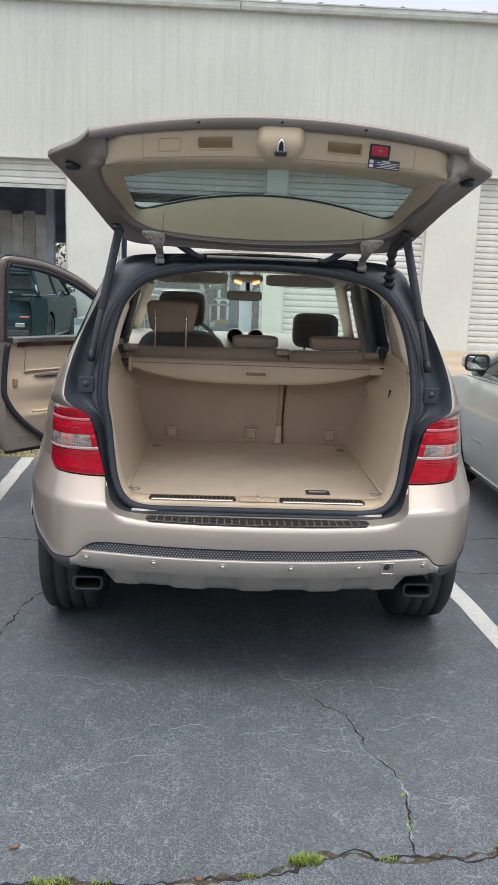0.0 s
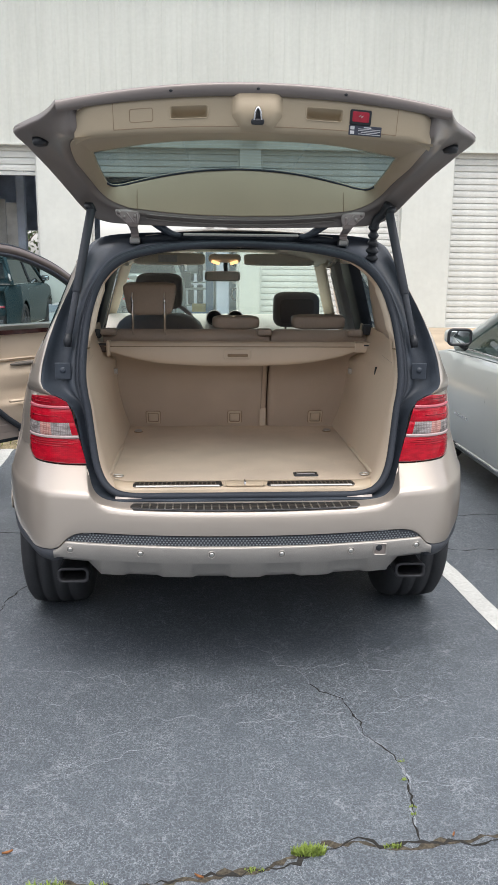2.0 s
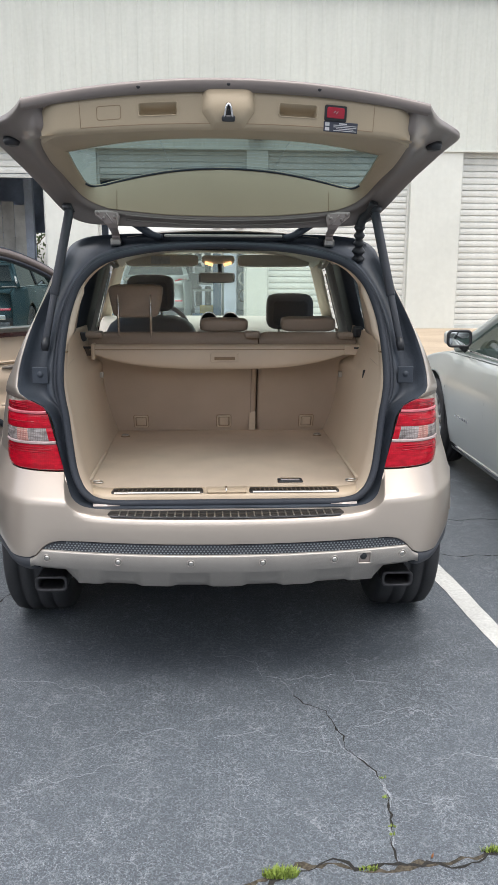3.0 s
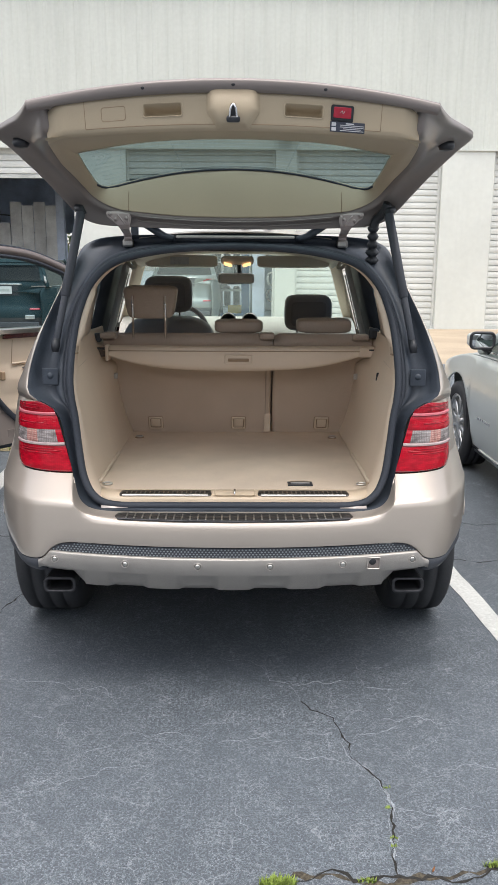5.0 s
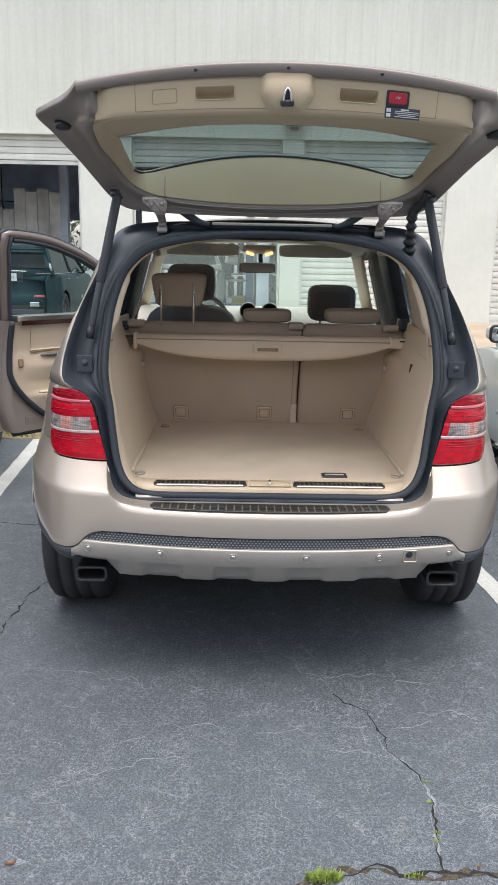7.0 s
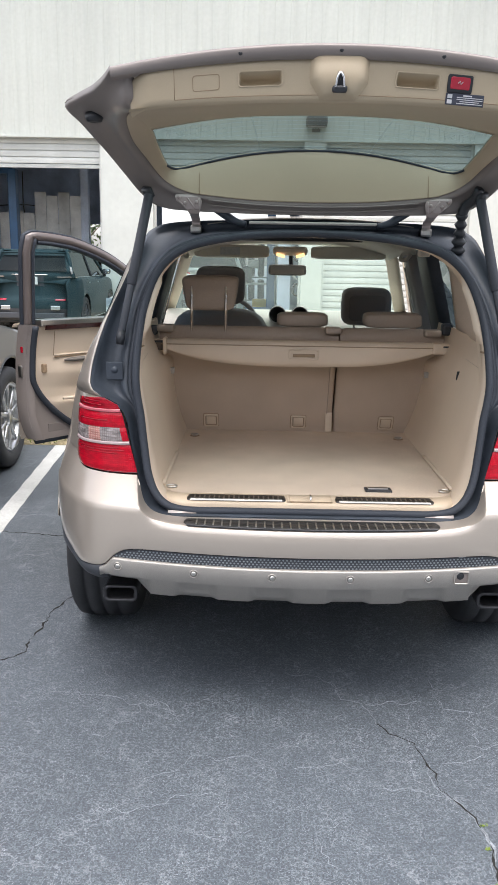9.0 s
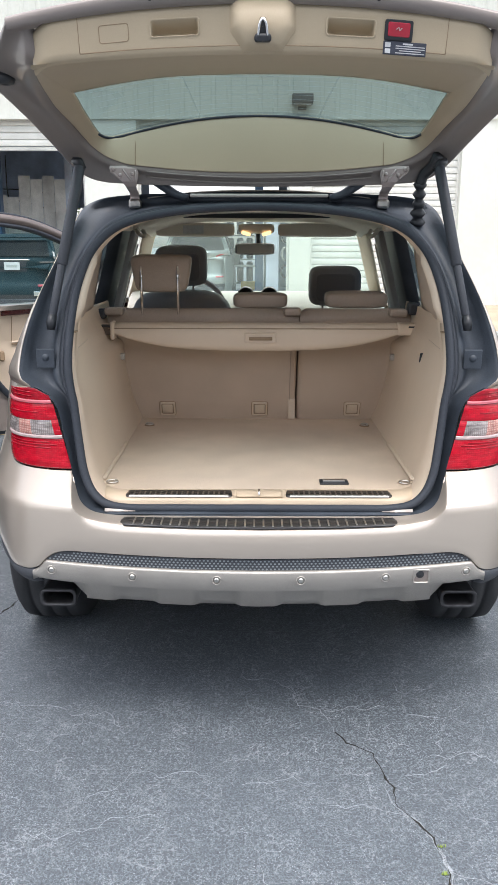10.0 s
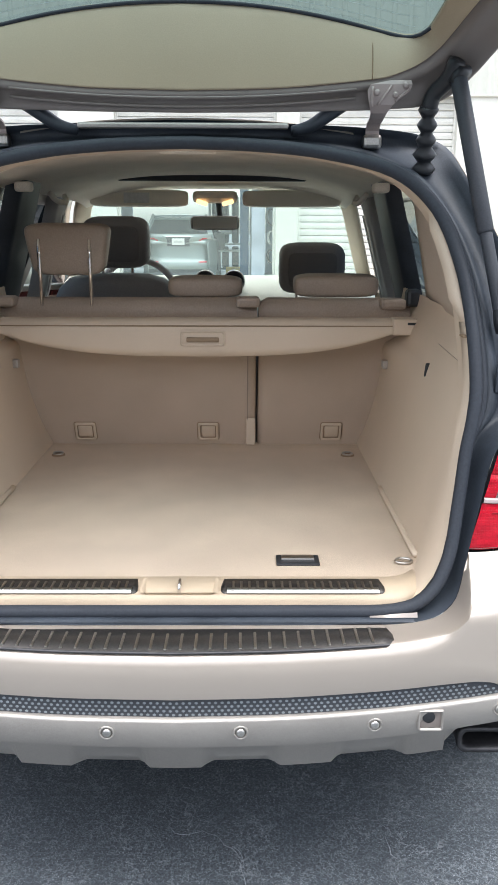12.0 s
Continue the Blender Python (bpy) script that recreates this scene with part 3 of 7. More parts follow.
tagged(thicken(part("roof", sheet(roof_rows), M_GUTTER, None, "", False), 0.05), "grey metal roof of the workshop", "roof", "", "structure")
for n, (a, b) in enumerate(PIERS):
    ob = boxed("wall_pier", ((a + b) / 2, WALL_Y + 0.02, LINTEL / 2), (b - a, 0.28, LINTEL), M_PILLAR, None, 0.012)
    tagged(ob, "white painted pier between roller doors", "wall", "door piers", "structure")
for x in (-16, 16):
    tagged(boxed("wall_side", (x, WALL_Y + 6, EAVE / 2), (0.2, 12, EAVE), M_WALL, None, 0), "white side wall of the workshop", "wall", "", "structure")
for a, b in ((-16, -9.2), (11.5, 16)):
    tagged(boxed("wall_front", ((a + b) / 2, WALL_Y + 0.02, LINTEL / 2), (b - a, 0.24, LINTEL), M_PILLAR, None, 0), "white front wall of the workshop", "wall", "", "structure")
M_SHOPFLOOR = mat("shop_floor", (0.50, 0.50, 0.48), 0.6, grain=20, vary=0.1, stain=0.7, stains=0.3)
tagged(boxed("floor", (0, WALL_Y + 6, 0.002), (31.8, 12.2, 0.012), M_SHOPFLOOR, None, 0), "stained concrete workshop floor", "floor", "", "structure")
tagged(boxed("ceiling", (0, WALL_Y + 6, LINTEL + 1.2), (31.8, 12, 0.1), M_INDOOR, None, 0), "dark workshop ceiling", "ceiling", "", "structure")
WINDOW = (-6.31, -5.60, 1.2, 2.75)
BACK_BAY = (-3.7, 0.9, 4.3)
for a, b, z0, z1 in ((-16, WINDOW[0], 0, 5.7), (WINDOW[1], BACK_BAY[0], 0, 5.7), (BACK_BAY[1], 16, 0, 5.7), (BACK_BAY[0], BACK_BAY[1], BACK_BAY[2], 5.7), (WINDOW[0], WINDOW[1], 0, WINDOW[2]), (WINDOW[0], WINDOW[1], WINDOW[3], 5.7)):
    tagged(boxed("wall_back", ((a + b) / 2, WALL_Y + 9, (z0 + z1) / 2), (b - a, 0.15, z1 - z0), M_INDOOR, None, 0), "dark back wall of the workshop", "wall", "", "structure")


def slat_mesh(width, pitch=0.078):
    prof = [(0.022, 0.0), (-0.010, 0.010), (-0.016, pitch * 0.45), (-0.008, pitch * 0.88), (0.022, pitch * 0.92), (0.022, pitch)]
    rows = [[(x, d, z) for d, z in prof] for x in (-width / 2, width / 2)]
    bm = sheet(rows)
    bmesh.ops.recalc_face_normals(bm, faces=bm.faces)
    me = bpy.data.meshes.new("slat")
    bm.to_mesh(me)
    bm.free()
    me.materials.append(M_SLAT)
    return me


def roller_door(x0, x1, bottom, label):
    """A roller shutter: its slats hang between two rails from the lintel down."""
    door = thing("roller_door", label, "roller door", ((x0 + x1) / 2, WALL_Y + 0.06, 0), group="roller doors", kind="structure")
    pitch = 0.155
    me, z = slat_mesh(x1 - x0 - 0.05, pitch), LINTEL - pitch
    while z > bottom - 0.02:
        ob = new("slat", me)
        ob.parent, ob.location = door, (0, 0, z)
        z -= pitch
    boxed("bottom_bar", (0, 0, max(bottom, 0.05)), (x1 - x0 - 0.05, 0.05, 0.09), M_GUTTER, door)
    for s in (-1, 1):
        boxed("guide_rail", (s * (x1 - x0) / 2 - s * 0.03, -0.005, LINTEL / 2), (0.06, 0.07, LINTEL), M_SLAT, door)
    return door


roller_door(-7.9, -4.12, 3.74, "white roller door, rolled most of the way up")
roller_door(-2.83, 0.88, 3.74, "white roller door, rolled most of the way up")
roller_door(1.41, 5.03, 0.02, "closed white slatted roller door")
roller_door(6.33, 10.2, 0.02, "closed white slatted roller door")


def wall_light(x, z):
    lamp = thing("wall_light", "dark box-shaped lamp on the wall above the doors", "wall lamp", (x, WALL_Y - 0.14, z))
    boxed("lamp_housing", (0, -0.14, 0.1), (0.5, 0.28, 0.22), M_CLAD, lamp, 0.03)
    boxed("lamp_bracket", (0, 0.0, 0.05), (0.2, 0.06, 0.34), M_CLAD, lamp)
    boxed("lamp_lens", (0, -0.15, -0.025), (0.42, 0.2, 0.03), M_CLEARLENS, lamp)


wall_light(1.15, 4.72)


def board_partition():
    wall = thing("board_partition", "partition of weathered grey upright boards", "partition", (-6.16, 22.0, 0))
    for k in range(7):
        high = 2.80 + 0.06 * (k % 2) if k < 3 else 3.30 + 0.10 * (k % 2)
        boxed("board", (-1.575 + 0.35 * k, 0.01 * (k % 2), high / 2 + 0.02), (0.335, 0.04, high), M_PLANK, wall)
    boxed("rail", (0, 0.06, 2.3), (1.4, 0.08, 0.12), M_PLANK, wall)
    boxed("rail", (0, 0.06, 0.6), (1.4, 0.08, 0.12), M_PLANK, wall)
    boxed("post", (0.806, 0.0, 2.2), (0.225, 0.25, 4.4), M_INDOOR, wall)
    for pts in ([(-2.2, 0.1, 3.0), (-0.9, 0.1, 3.05), (0.8, 0.1, 2.85)], [(-1.05, 0.1, 4.0), (-1.05, 0.1, 2.9), (-0.85, 0.1, 2.75), (-0.2, 0.1, 2.6), (0.8, 0.1, 2.2)], [(-2.2, 0.1, 2.62), (-1.0, 0.1, 2.65)]):
        part("cable", tube(smooth_line(pts, 5), 0.018, 6), M_BLACK, wall)


board_partition()


def two_post_lift(x, y):
    lift = thing("car_lift", "blue two-post car lift", "car lift", (x, y, 0), group="car lifts")
    for s in (-1, 1):
        boxed("post", (s * 1.70, 0, 1.9), (0.22, 0.30, 3.8), M_BLUE, lift, 0.02)
        boxed("base", (s * 1.70, 0, 0.02), (0.5, 0.8, 0.04), M_BLUE, lift)
        boxed("arm", (s * 1.2, -0.35, 0.25), (0.9, 0.12, 0.1), M_BLUE, lift)
    boxed("crossbar", (0, 0, 3.75), (3.4, 0.2, 0.14), M_BLUE, lift)


two_post_lift(-1.55, 20.0)
two_post_lift(-8.45, 19.6)


def tyre_rack(x, y):
    rack = thing("tyre_rack", "steel rack with dark spare tyres", "rack", (x, y, 0))
    for px in (-0.6, 0.6):
        for py in (-0.25, 0.25):
            boxed("upright", (px, py, 1.2), (0.05, 0.05, 2.4), M_GUTTER, rack)
    for z in (0.35, 1.05, 1.75):
        boxed("shelf", (0, 0, z), (1.25, 0.55, 0.04), M_GUTTER, rack)
        for k in range(4):
            prof = [(-0.09, 0.19), (-0.10, 0.27), (-0.06, 0.31), (0.06, 0.31), (0.10, 0.27), (0.09, 0.19), (-0.09, 0.19)]
            part("tyre", lathe(prof, 20, "x", centre=(-0.44 + 0.29 * k, 0, z + 0.33)), M_TYRE, rack)
    return rack


tyre_rack(-0.25, 22.6)


def hose_stand(x, y):
    """A dark column with coiled air hoses beside the bay's pier."""
    stand = thing("hose_stand", "dark steel column hung with coiled hoses", "hose stand", (x, y, 0))
    boxed("column", (0, 0, 1.3), (0.34, 0.20, 2.6), M_INDOOR, stand, 0.01)
    for k, (dx, z, r) in enumerate(((0.30, 1.75, 0.20), (0.32, 1.25, 0.17), (0.30, 0.8, 0.16))):
        loop = [(dx + 0.6 * r * math.cos(a), -0.12 + 0.01 * math.sin(3 * a), z + r * math.sin(a)) for a in steps(0, 12.5, 40)]
        part("hose_coil", tube([(p[0] + 0.0015 * i, p[1] - 0.001 * i, p[2]) for i, p in enumerate(loop)], 0.018, 6), M_GUTTER if k % 2 else M_BLACK, stand)


hose_stand(0.50, 19.4)


def workbench(x, y):
    bench = thing("workbench", "cluttered steel workbench with a machine on it", "workbench", (x, y, 0))
    boxed("bench_top", (0, 0, 0.9), (1.2, 0.6, 0.05), M_GUTTER, bench)
    for dx in (-0.55, 0.55):
        boxed("bench_leg", (dx, 0, 0.44), (0.05, 0.5, 0.88), M_GUTTER, bench)
    boxed("machine", (-0.1, 0, 1.15), (0.35, 0.3, 0.45), M_BLACK, bench, 0.03)
    part("machine_head", lathe([(-0.15, 0.001), (-0.15, 0.12), (0.15, 0.12), (0.15, 0.001)], 16, "x", centre=(0.12, -0.05, 1.45)), M_GUTTER, bench)
    boxed("yellow_box", (0.3, -0.1, 0.35), (0.4, 0.3, 0.25), mat("yellow_plastic", (0.5, 0.36, 0.06), 0.5), bench, 0.02)


workbench(-0.45, 20.9)


def tree(x, y, height, seed):
    rnd = random.Random(seed)
    t = thing("tree", "leafy green tree behind the workshop", "tree", (x, y, 0), group="trees")
    trunk = [(0.1 * math.sin(k), 0.08 * math.cos(2 * k), height * 0.5 * k / 5) for k in range(6)]
    bm = tube(trunk, [0.2 - 0.025 * k for k in range(6)], 8)
    for k in range(7):
        a = k * 0.9
        tube([(0, 0, height * (0.25 + 0.03 * k)), (0.9 * math.cos(a), 0.9 * math.sin(a), height * (0.42 + 0.04 * k)), (1.6 * math.cos(a), 1.6 * math.sin(a), height * (0.55 + 0.05 * k))], [0.07, 0.05, 0.02], 6, bm)
    part("trunk", bm, mat("bark", (0.12, 0.09, 0.06), 0.9, bump=0.8, grain=20), t)
    bm = bmesh.new()
    for _ in range(3200):
        a, b, r = rnd.uniform(0, 6.28), rnd.uniform(-1, 1), rnd.random() ** 0.5
        c = math.sqrt(1 - b * b)
        px, py, pz = 2.6 * r * c * math.cos(a), 2.6 * r * c * math.sin(a), height * 0.62 + height * 0.36 * r * b
        if noise.noise(Vector((px, py, pz)) * 0.9) < -0.12:
            continue
        q = Euler((rnd.uniform(0, 6), rnd.uniform(0, 6), rnd.uniform(0, 6))).to_matrix()
        vs = [bm.verts.new(Vector((px, py, pz)) + q @ Vector(v)) for v in ((-0.12, 0, 0), (0, -0.05, 0.01), (0.12, 0, 0), (0, 0.05, 0.01))]
        bm.faces.new(vs)
    part("crown", bm, mat("leaves", (0.07, 0.10, 0.035), 0.6, vary=0.3), t, smooth=False)


tree(-9.3, 36.0, 5.5, 2)
tree(-12.5, 39.0, 7.0, 3)

# added wall behind the camera, out of view; it hides the low sky
tagged(boxed("unseen_wall", (0, -22, 3.2), (90, 0.3, 6.4), M_CONCRETEGREY, None, 0), "plain grey wall added out of view across the lot", "wall", "", "structure")

# ---- the champagne SUV ----
suv = thing("suv", "champagne-beige SUV with its tailgate raised, parked on asphalt", "car")


def part_mirror(name, build, material, parent, label="", depth=0.0, smooth=True):
    """The same part on both flanks: build(s) gives rows for side s."""
    made = []
    for s in (1, -1):
        ob = part(name, sheet(build(s)), material, parent, label, smooth)
        if depth:
            thicken(ob, depth)
        made.append(ob)
    return made


def flank(y, z):
    """Half the body's width at y along the car and height z."""
    base = ramp(z, [0.25, 0.45, 0.6, 0.75, 0.9, 1.0, 1.10, 1.22, 1.42, 1.52, 1.60], [0.905, 0.935, 0.95, 0.955, 0.945, 0.925, 0.895, 0.835, 0.742, 0.695, 0.64])
    k = ramp(z, [0.6, 0.70, 0.9, 1.22, 1.42, 1.52], [0.085, 0.105, 0.228, 0.205, 0.197, 0.205])
    rear = k * max(0.0, 1.15 - y) ** 2
    front = 0.16 * max(0.0, y - 3.6) ** 2
    return base - rear - front


# rear aperture: matched half curves from the sill's centre round to the roof's centre
SEAL = [(0, 0.703), (0.25, 0.703), (0.42, 0.706), (0.49, 0.735), (0.528, 0.80), (0.548, 0.90), (0.562, 1.0), (0.574, 1.06), (0.581, 1.13), (0.577, 1.24), (0.563, 1.35), (0.524, 1.460), (0.440, 1.535), (0.30, 1.572), (0.15, 1.588), (0, 1.593)]
RIM = [(0, 0.108, 0.690), (0.25, 0.108, 0.690), (0.45, 0.114, 0.692), (0.530, 0.140, 0.716), (0.561, 0.172, 0.79), (0.586, 0.19, 0.90), (0.617, 0.205, 1.015), (0.718, 0.25, 1.072), (0.730, 0.28, 1.13), (0.708, 0.305, 1.23), (0.678, 0.365, 1.33), (0.640, 0.44, 1.43), (0.600, 0.535, 1.540), (0.564, 0.625, 1.608), (0.42, 0.600, 1.634), (0, 0.515, 1.640)]


def gate_plane(z):
    return ramp(z, [0.70, 0.78, 0.90, 1.13, 1.35, 1.458, 1.593], [0.140, 0.172, 0.21, 0.265, 0.37, 0.435, 0.500])


SEAL3 = [(x, gate_plane(z), z) for x, z in SEAL]
seal_half, rim_half = smooth_line(SEAL3, 5), smooth_line(RIM, 5)


def between(t, forward=0.0):
    return [a.lerp(b, t) + Vector((0, forward, 0)) for a, b in zip(seal_half, rim_half)]


frame_rows = [rim_half, between(0.93, 0.006), between(0.86, 0.035), between(0.62, 0.05), between(0.42, 0.055), between(0.36, 0.03), between(0.22, 0.022), between(0.16, 0.045), between(0.06, 0.045), between(0.0, 0.02)]
aperture = part("tailgate_aperture", sheet([mirrored(r) for r in frame_rows], closed=True), M_CHANNEL, suv, "dark blue-grey plastic gate surround")
part("weather_seal", tube([p + Vector((0, -0.004, 0)) for p in mirrored(seal_half)], 0.013, 10, closed=True), M_RUBBER, suv, "dark rubber door seal")
part("weather_seal", tube([p for p in mirrored(between(0.13, 0.012))], 0.008, 8, closed=True), M_RUBBER, suv, "dark rubber door seal")

def rounded_loop(w, h, r, y, n=5):
    pts = []
    for cx, cz, a0 in ((w - r, h - r, 0), (-w + r, h - r, 90), (-w + r, -h + r, 180), (w - r, -h + r, 270)):
        pts += [(cx + r * math.cos(radians(a0 + 90 * k / n)), y, cz + r * math.sin(radians(a0 + 90 * k / n))) for k in range(n + 1)]
    return pts



# ---- rear bumper ----
PLAN = smooth_line([(0, 0, 0), (0.2, 0.008, 0), (0.37, 0.027, 0), (0.5, 0.05, 0), (0.62, 0.078, 0), (0.70, 0.108, 0), (0.758, 0.155, 0), (0.802, 0.225, 0), (0.841, 0.30, 0), (0.879, 0.40, 0), (0.917, 0.53, 0)], 5)


def plan_normal(i):
    a, b = PLAN[max(i - 1, 0)], PLAN[min(i + 1, len(PLAN) - 1)]
    d = (b - a).normalized()
    return Vector((d.y, -d.x, 0))


def plan_at(x):
    """The bumper's y at a distance x from the car's centre line."""
    x = abs(x)
    for a, b in zip(PLAN, PLAN[1:]):
        if a.x <= x <= b.x:
            return a.y + (b.y - a.y) * (x - a.x) / (b.x - a.x)
    return 0.5


def beige_bottom(x):
    return ramp(x, [0.50, 0.56, 0.60, 0.636, 0.665, 0.70, 0.75, 0.81, 0.90], [0.592, 0.590, 0.583, 0.561, 0.530, 0.517, 0.514, 0.535, 0.56])


LIGHT_LOW, LIGHT_HIGH = 0.812, 1.062


def light_line(z):
    """Plan of the tail light at height z, from its inner edge round to its outer end."""
    f = (z - 0.81) / 0.24
    inner = Vector((0.568 + 0.064 * f + 0.010 * max(0, f - 0.8) / 0.2, 0.183 + 0.028 * f, z))
    side = Vector((ramp(z, [0.81, 0.95, 1.06], [0.803, 0.799, 0.786]), 0.36, z))
    corner = Vector((side.x - 0.048, inner.y + 0.012, z))
    return [(1 - t) ** 2 * inner + 2 * t * (1 - t) * corner + t * t * side for t in steps(0, 1, 14)]


def light_low(t):
    return LIGHT_LOW + 0.036 * max(0.0, (t - 0.62) / 0.38) ** 2.4


def light_high(t):
    return LIGHT_HIGH - 0.030 * max(0.0, (0.30 - t) / 0.30) ** 2 - 0.022 * t


low_light = [light_line(light_low(k / 14))[k] for k in range(15)]


def plan_point(x):
    for i, (a, b) in enumerate(zip(PLAN, PLAN[1:])):
        if a.x <= x <= b.x:
            t = (x - a.x) / (b.x - a.x)
            return a.lerp(b, t), plan_normal(i).lerp(plan_normal(i + 1), t)
    return PLAN[-1].copy(), plan_normal(len(PLAN) - 1)


KNEE = 0.735


def face_at(x, z, top, crown=0.0):
    """The bumper's skin at x and height z; above the knee it slopes to the point top."""
    p, n = plan_point(x)
    z0 = beige_bottom(x)
    off = ramp(z, [z0, z0 + 0.004, z0 + 0.03, max(z0 + 0.05, 0.63), 0.70, KNEE - 0.007, KNEE], [0.012, 0.002, -0.003, -0.004, -0.001, 0.002, 0.0075])
    q = p - n * (off + crown)
    if z > KNEE and top.z > KNEE + 0.01:
        h = (z - KNEE) / (top.z - KNEE)
        q = q.lerp(top, h)
    return Vector((q.x, q.y, z))


def face_column(x, top, rounded=0.0):
    z0 = beige_bottom(x)
    levels = [z0, z0 + 0.004, z0 + 0.02, z0 + 0.05, 0.64, 0.665, 0.680, 0.690, 0.71, KNEE - 0.008, KNEE, KNEE + 0.008, 0.765, 0.785, 0.80, 0.86]
    out, last = [], z0
    for z in levels:
        z = max(last, min(z, top.z))
        last = z
        crown = 0.012 * rounded * max(0.0, 1 - (top.z - z) / 0.016) ** 2
        out.append(face_at(x, z, top, crown))
    return out


shoulder = smooth_line([(0, 0, 0.684), (0.25, 0, 0.684), (0.465, 0, 0.689), (0.542, 0, 0.726), (0.571, 0, LIGHT_LOW - 0.005)], 5)
columns, shelf = [], []
for k, p in enumerate(shoulder):
    top = Vector((p.x, 0.187, LIGHT_LOW - 0.005)) if p.z > KNEE else Vector((p.x, 0, p.z))
    col = face_column(p.x, Vector((top.x, top.y, max(top.z, p.z))), 1.0 - ramp(p.x, [0.46, 0.54], [0.0, 1.0]))
    if p.z > KNEE:
        col = [q if q.z <= p.z else face_at(p.x, p.z, top) for q in col]
    columns.append(col)
    edge, rim = col[-1], rim_half[k] + Vector((0, -0.003, 0.001))
    shelf.append([edge, edge.lerp(rim, 0.12) + Vector((0, 0, 0.002)), edge.lerp(rim, 0.5) + Vector((0, 0, -0.001)), edge.lerp(rim, 0.85), rim])
corner_x = steps(0.571, PLAN[-1].x, 26)
strip_end = Vector((flank(0.53, 0.85), 0.53, 0.85))
edge_line = [Vector((q.x, q.y, q.z - 0.005)) for q in low_light] + [low_light[-1].lerp(strip_end, t) for t in (0.33, 0.66, 1.0)]
for k, x in enumerate(corner_x):
    t = k / 26 * (len(edge_line) - 1)
    i = min(int(t), len(edge_line) - 2)
    columns.append(face_column(x, edge_line[i].lerp(edge_line[i + 1], t - i)))
whole = [[Vector((-q.x, q.y, q.z)) for q in c] for c in reversed(columns[1:])] + columns
bm = sheet(whole)
sheet([[Vector((-q.x, q.y, q.z)) for q in c] for c in reversed(shelf[1:])] + shelf, bm)
bmesh.ops.remove_doubles(bm, verts=bm.verts, dist=0.0006)
for e in bm.edges:
    if len(e.link_faces) == 2 and e.calc_face_angle(0) > radians(38):
        e.smooth = False
bumper = part("rear_bumper", bm, M_PAINT, suv, "champagne painted bumper with small scuffs")

# honeycomb strip with its pale cells
strip_rows = []
for p in [q for q in PLAN if q.x <= 0.640]:
    top = beige_bottom(p.x) - 0.001
    strip_rows.append((p.x, p.y + 0.010, top))
full = [(-x, y, z) for x, y, z in reversed(strip_rows[1:])] + strip_rows
strip = part("honeycomb_strip", sheet([[(x, y, 0.552), (x, y, max(z, 0.5525))] for x, y, z in full]), M_CLAD, suv, "dark strip with a pale honeycomb pattern")
M_HEX = mat("honeycomb_dot", (0.24, 0.27, 0.285), 0.4, 0.2)
dots = bmesh.new()
for row in range(4):
    z = 0.5610 + row * 0.0080
    for k in range(-54, 55):
        x = k * 0.0118 + (0.0059 if row % 2 else 0)
        if abs(x) > 0.630 or z > beige_bottom(abs(x)) - 0.0055:
            continue
        y = plan_at(x) + 0.0085
        ring = [dots.verts.new((x + 0.0034 * math.cos(a), y, z + 0.0029 * math.sin(a))) for a in (math.pi / 6 + math.pi / 3 * i for i in range(6))]
        tip = dots.verts.new((x, y - 0.0006, z))
        for a, b in zip(ring, ring[1:] + ring[:1]):
            dots.faces.new((a, b, tip))
tagged(part("honeycomb_pattern", dots, M_HEX, strip, smooth=False), kind="stuff")

# silver under-ride plate with teeth and the cut-outs for the exhaust
plate_rows = []
for x in steps(-0.684, 0.684, 172):
    a = abs(x)
    top = min(0.5565, beige_bottom(a) - 0.003)
    near = abs(x / 0.245 - round(x / 0.245)) * 0.245
    tooth = ramp(near, [0.050, 0.072], [1.0, 0.0]) if a < 0.52 else 0.0
    cut = ramp(a, [0.525, 0.565], [0.0, 1.0])
    low = 0.429 - 0.002 * tooth + 0.040 * cut
    y = plan_at(a)
    plate_rows.append([(x, y + 0.012, top - 0.000), (x, y + 0.000, top - 0.001), (x, y - 0.003, top - 0.006), (x, y + 0.002, top - 0.03), (x, y + 0.006, 0.494 + 0.002 * cut), (x, y + 0.012, 0.489 + 0.002 * cut), (x, y + 0.046 - 0.022 * tooth, low + 0.016 - 0.006 * tooth), (x, y + 0.056 - 0.012 * tooth, low), (x, y + 0.13, low + 0.005)])
plate = part("skid_plate", sheet(plate_rows), M_SKID, suv, "satin silver under-ride plate")
for x in (-0.621, -0.371, -0.1225, 0.1225, 0.372, 0.621):
    y = plan_at(x) - 0.002
    sensor = part("parking_sensor", lathe([(-0.002, 0.0145), (-0.006, 0.0135), (-0.004, 0.0105), (-0.0015, 0.010)], 20, "y", centre=(x, y + 0.004, 0.5285)), M_SKID, plate, "round parking sensor")
    part("parking_sensor", lathe([(0.0, 0.009), (-0.006, 0.0085), (-0.0075, 0.005), (-0.008, 0.0005)], 16, "y", centre=(x, y + 0.004, 0.5285)), M_STEEL, plate)
ty = plan_at(0.480)
loops = [[(0.480 + px * g, ty - 0.004 + o, 0.527 + pz * g) for px, _, pz in rounded_loop(0.0245, 0.022, 0.004, 0)] for g, o in ((1.0, 0.004), (0.97, -0.003), (0.86, -0.003), (0.80, 0.002))]
tow = part("tow_eye_cover", sheet(loops, closed=True), M_SKID, plate, "open square tow-eye cover")
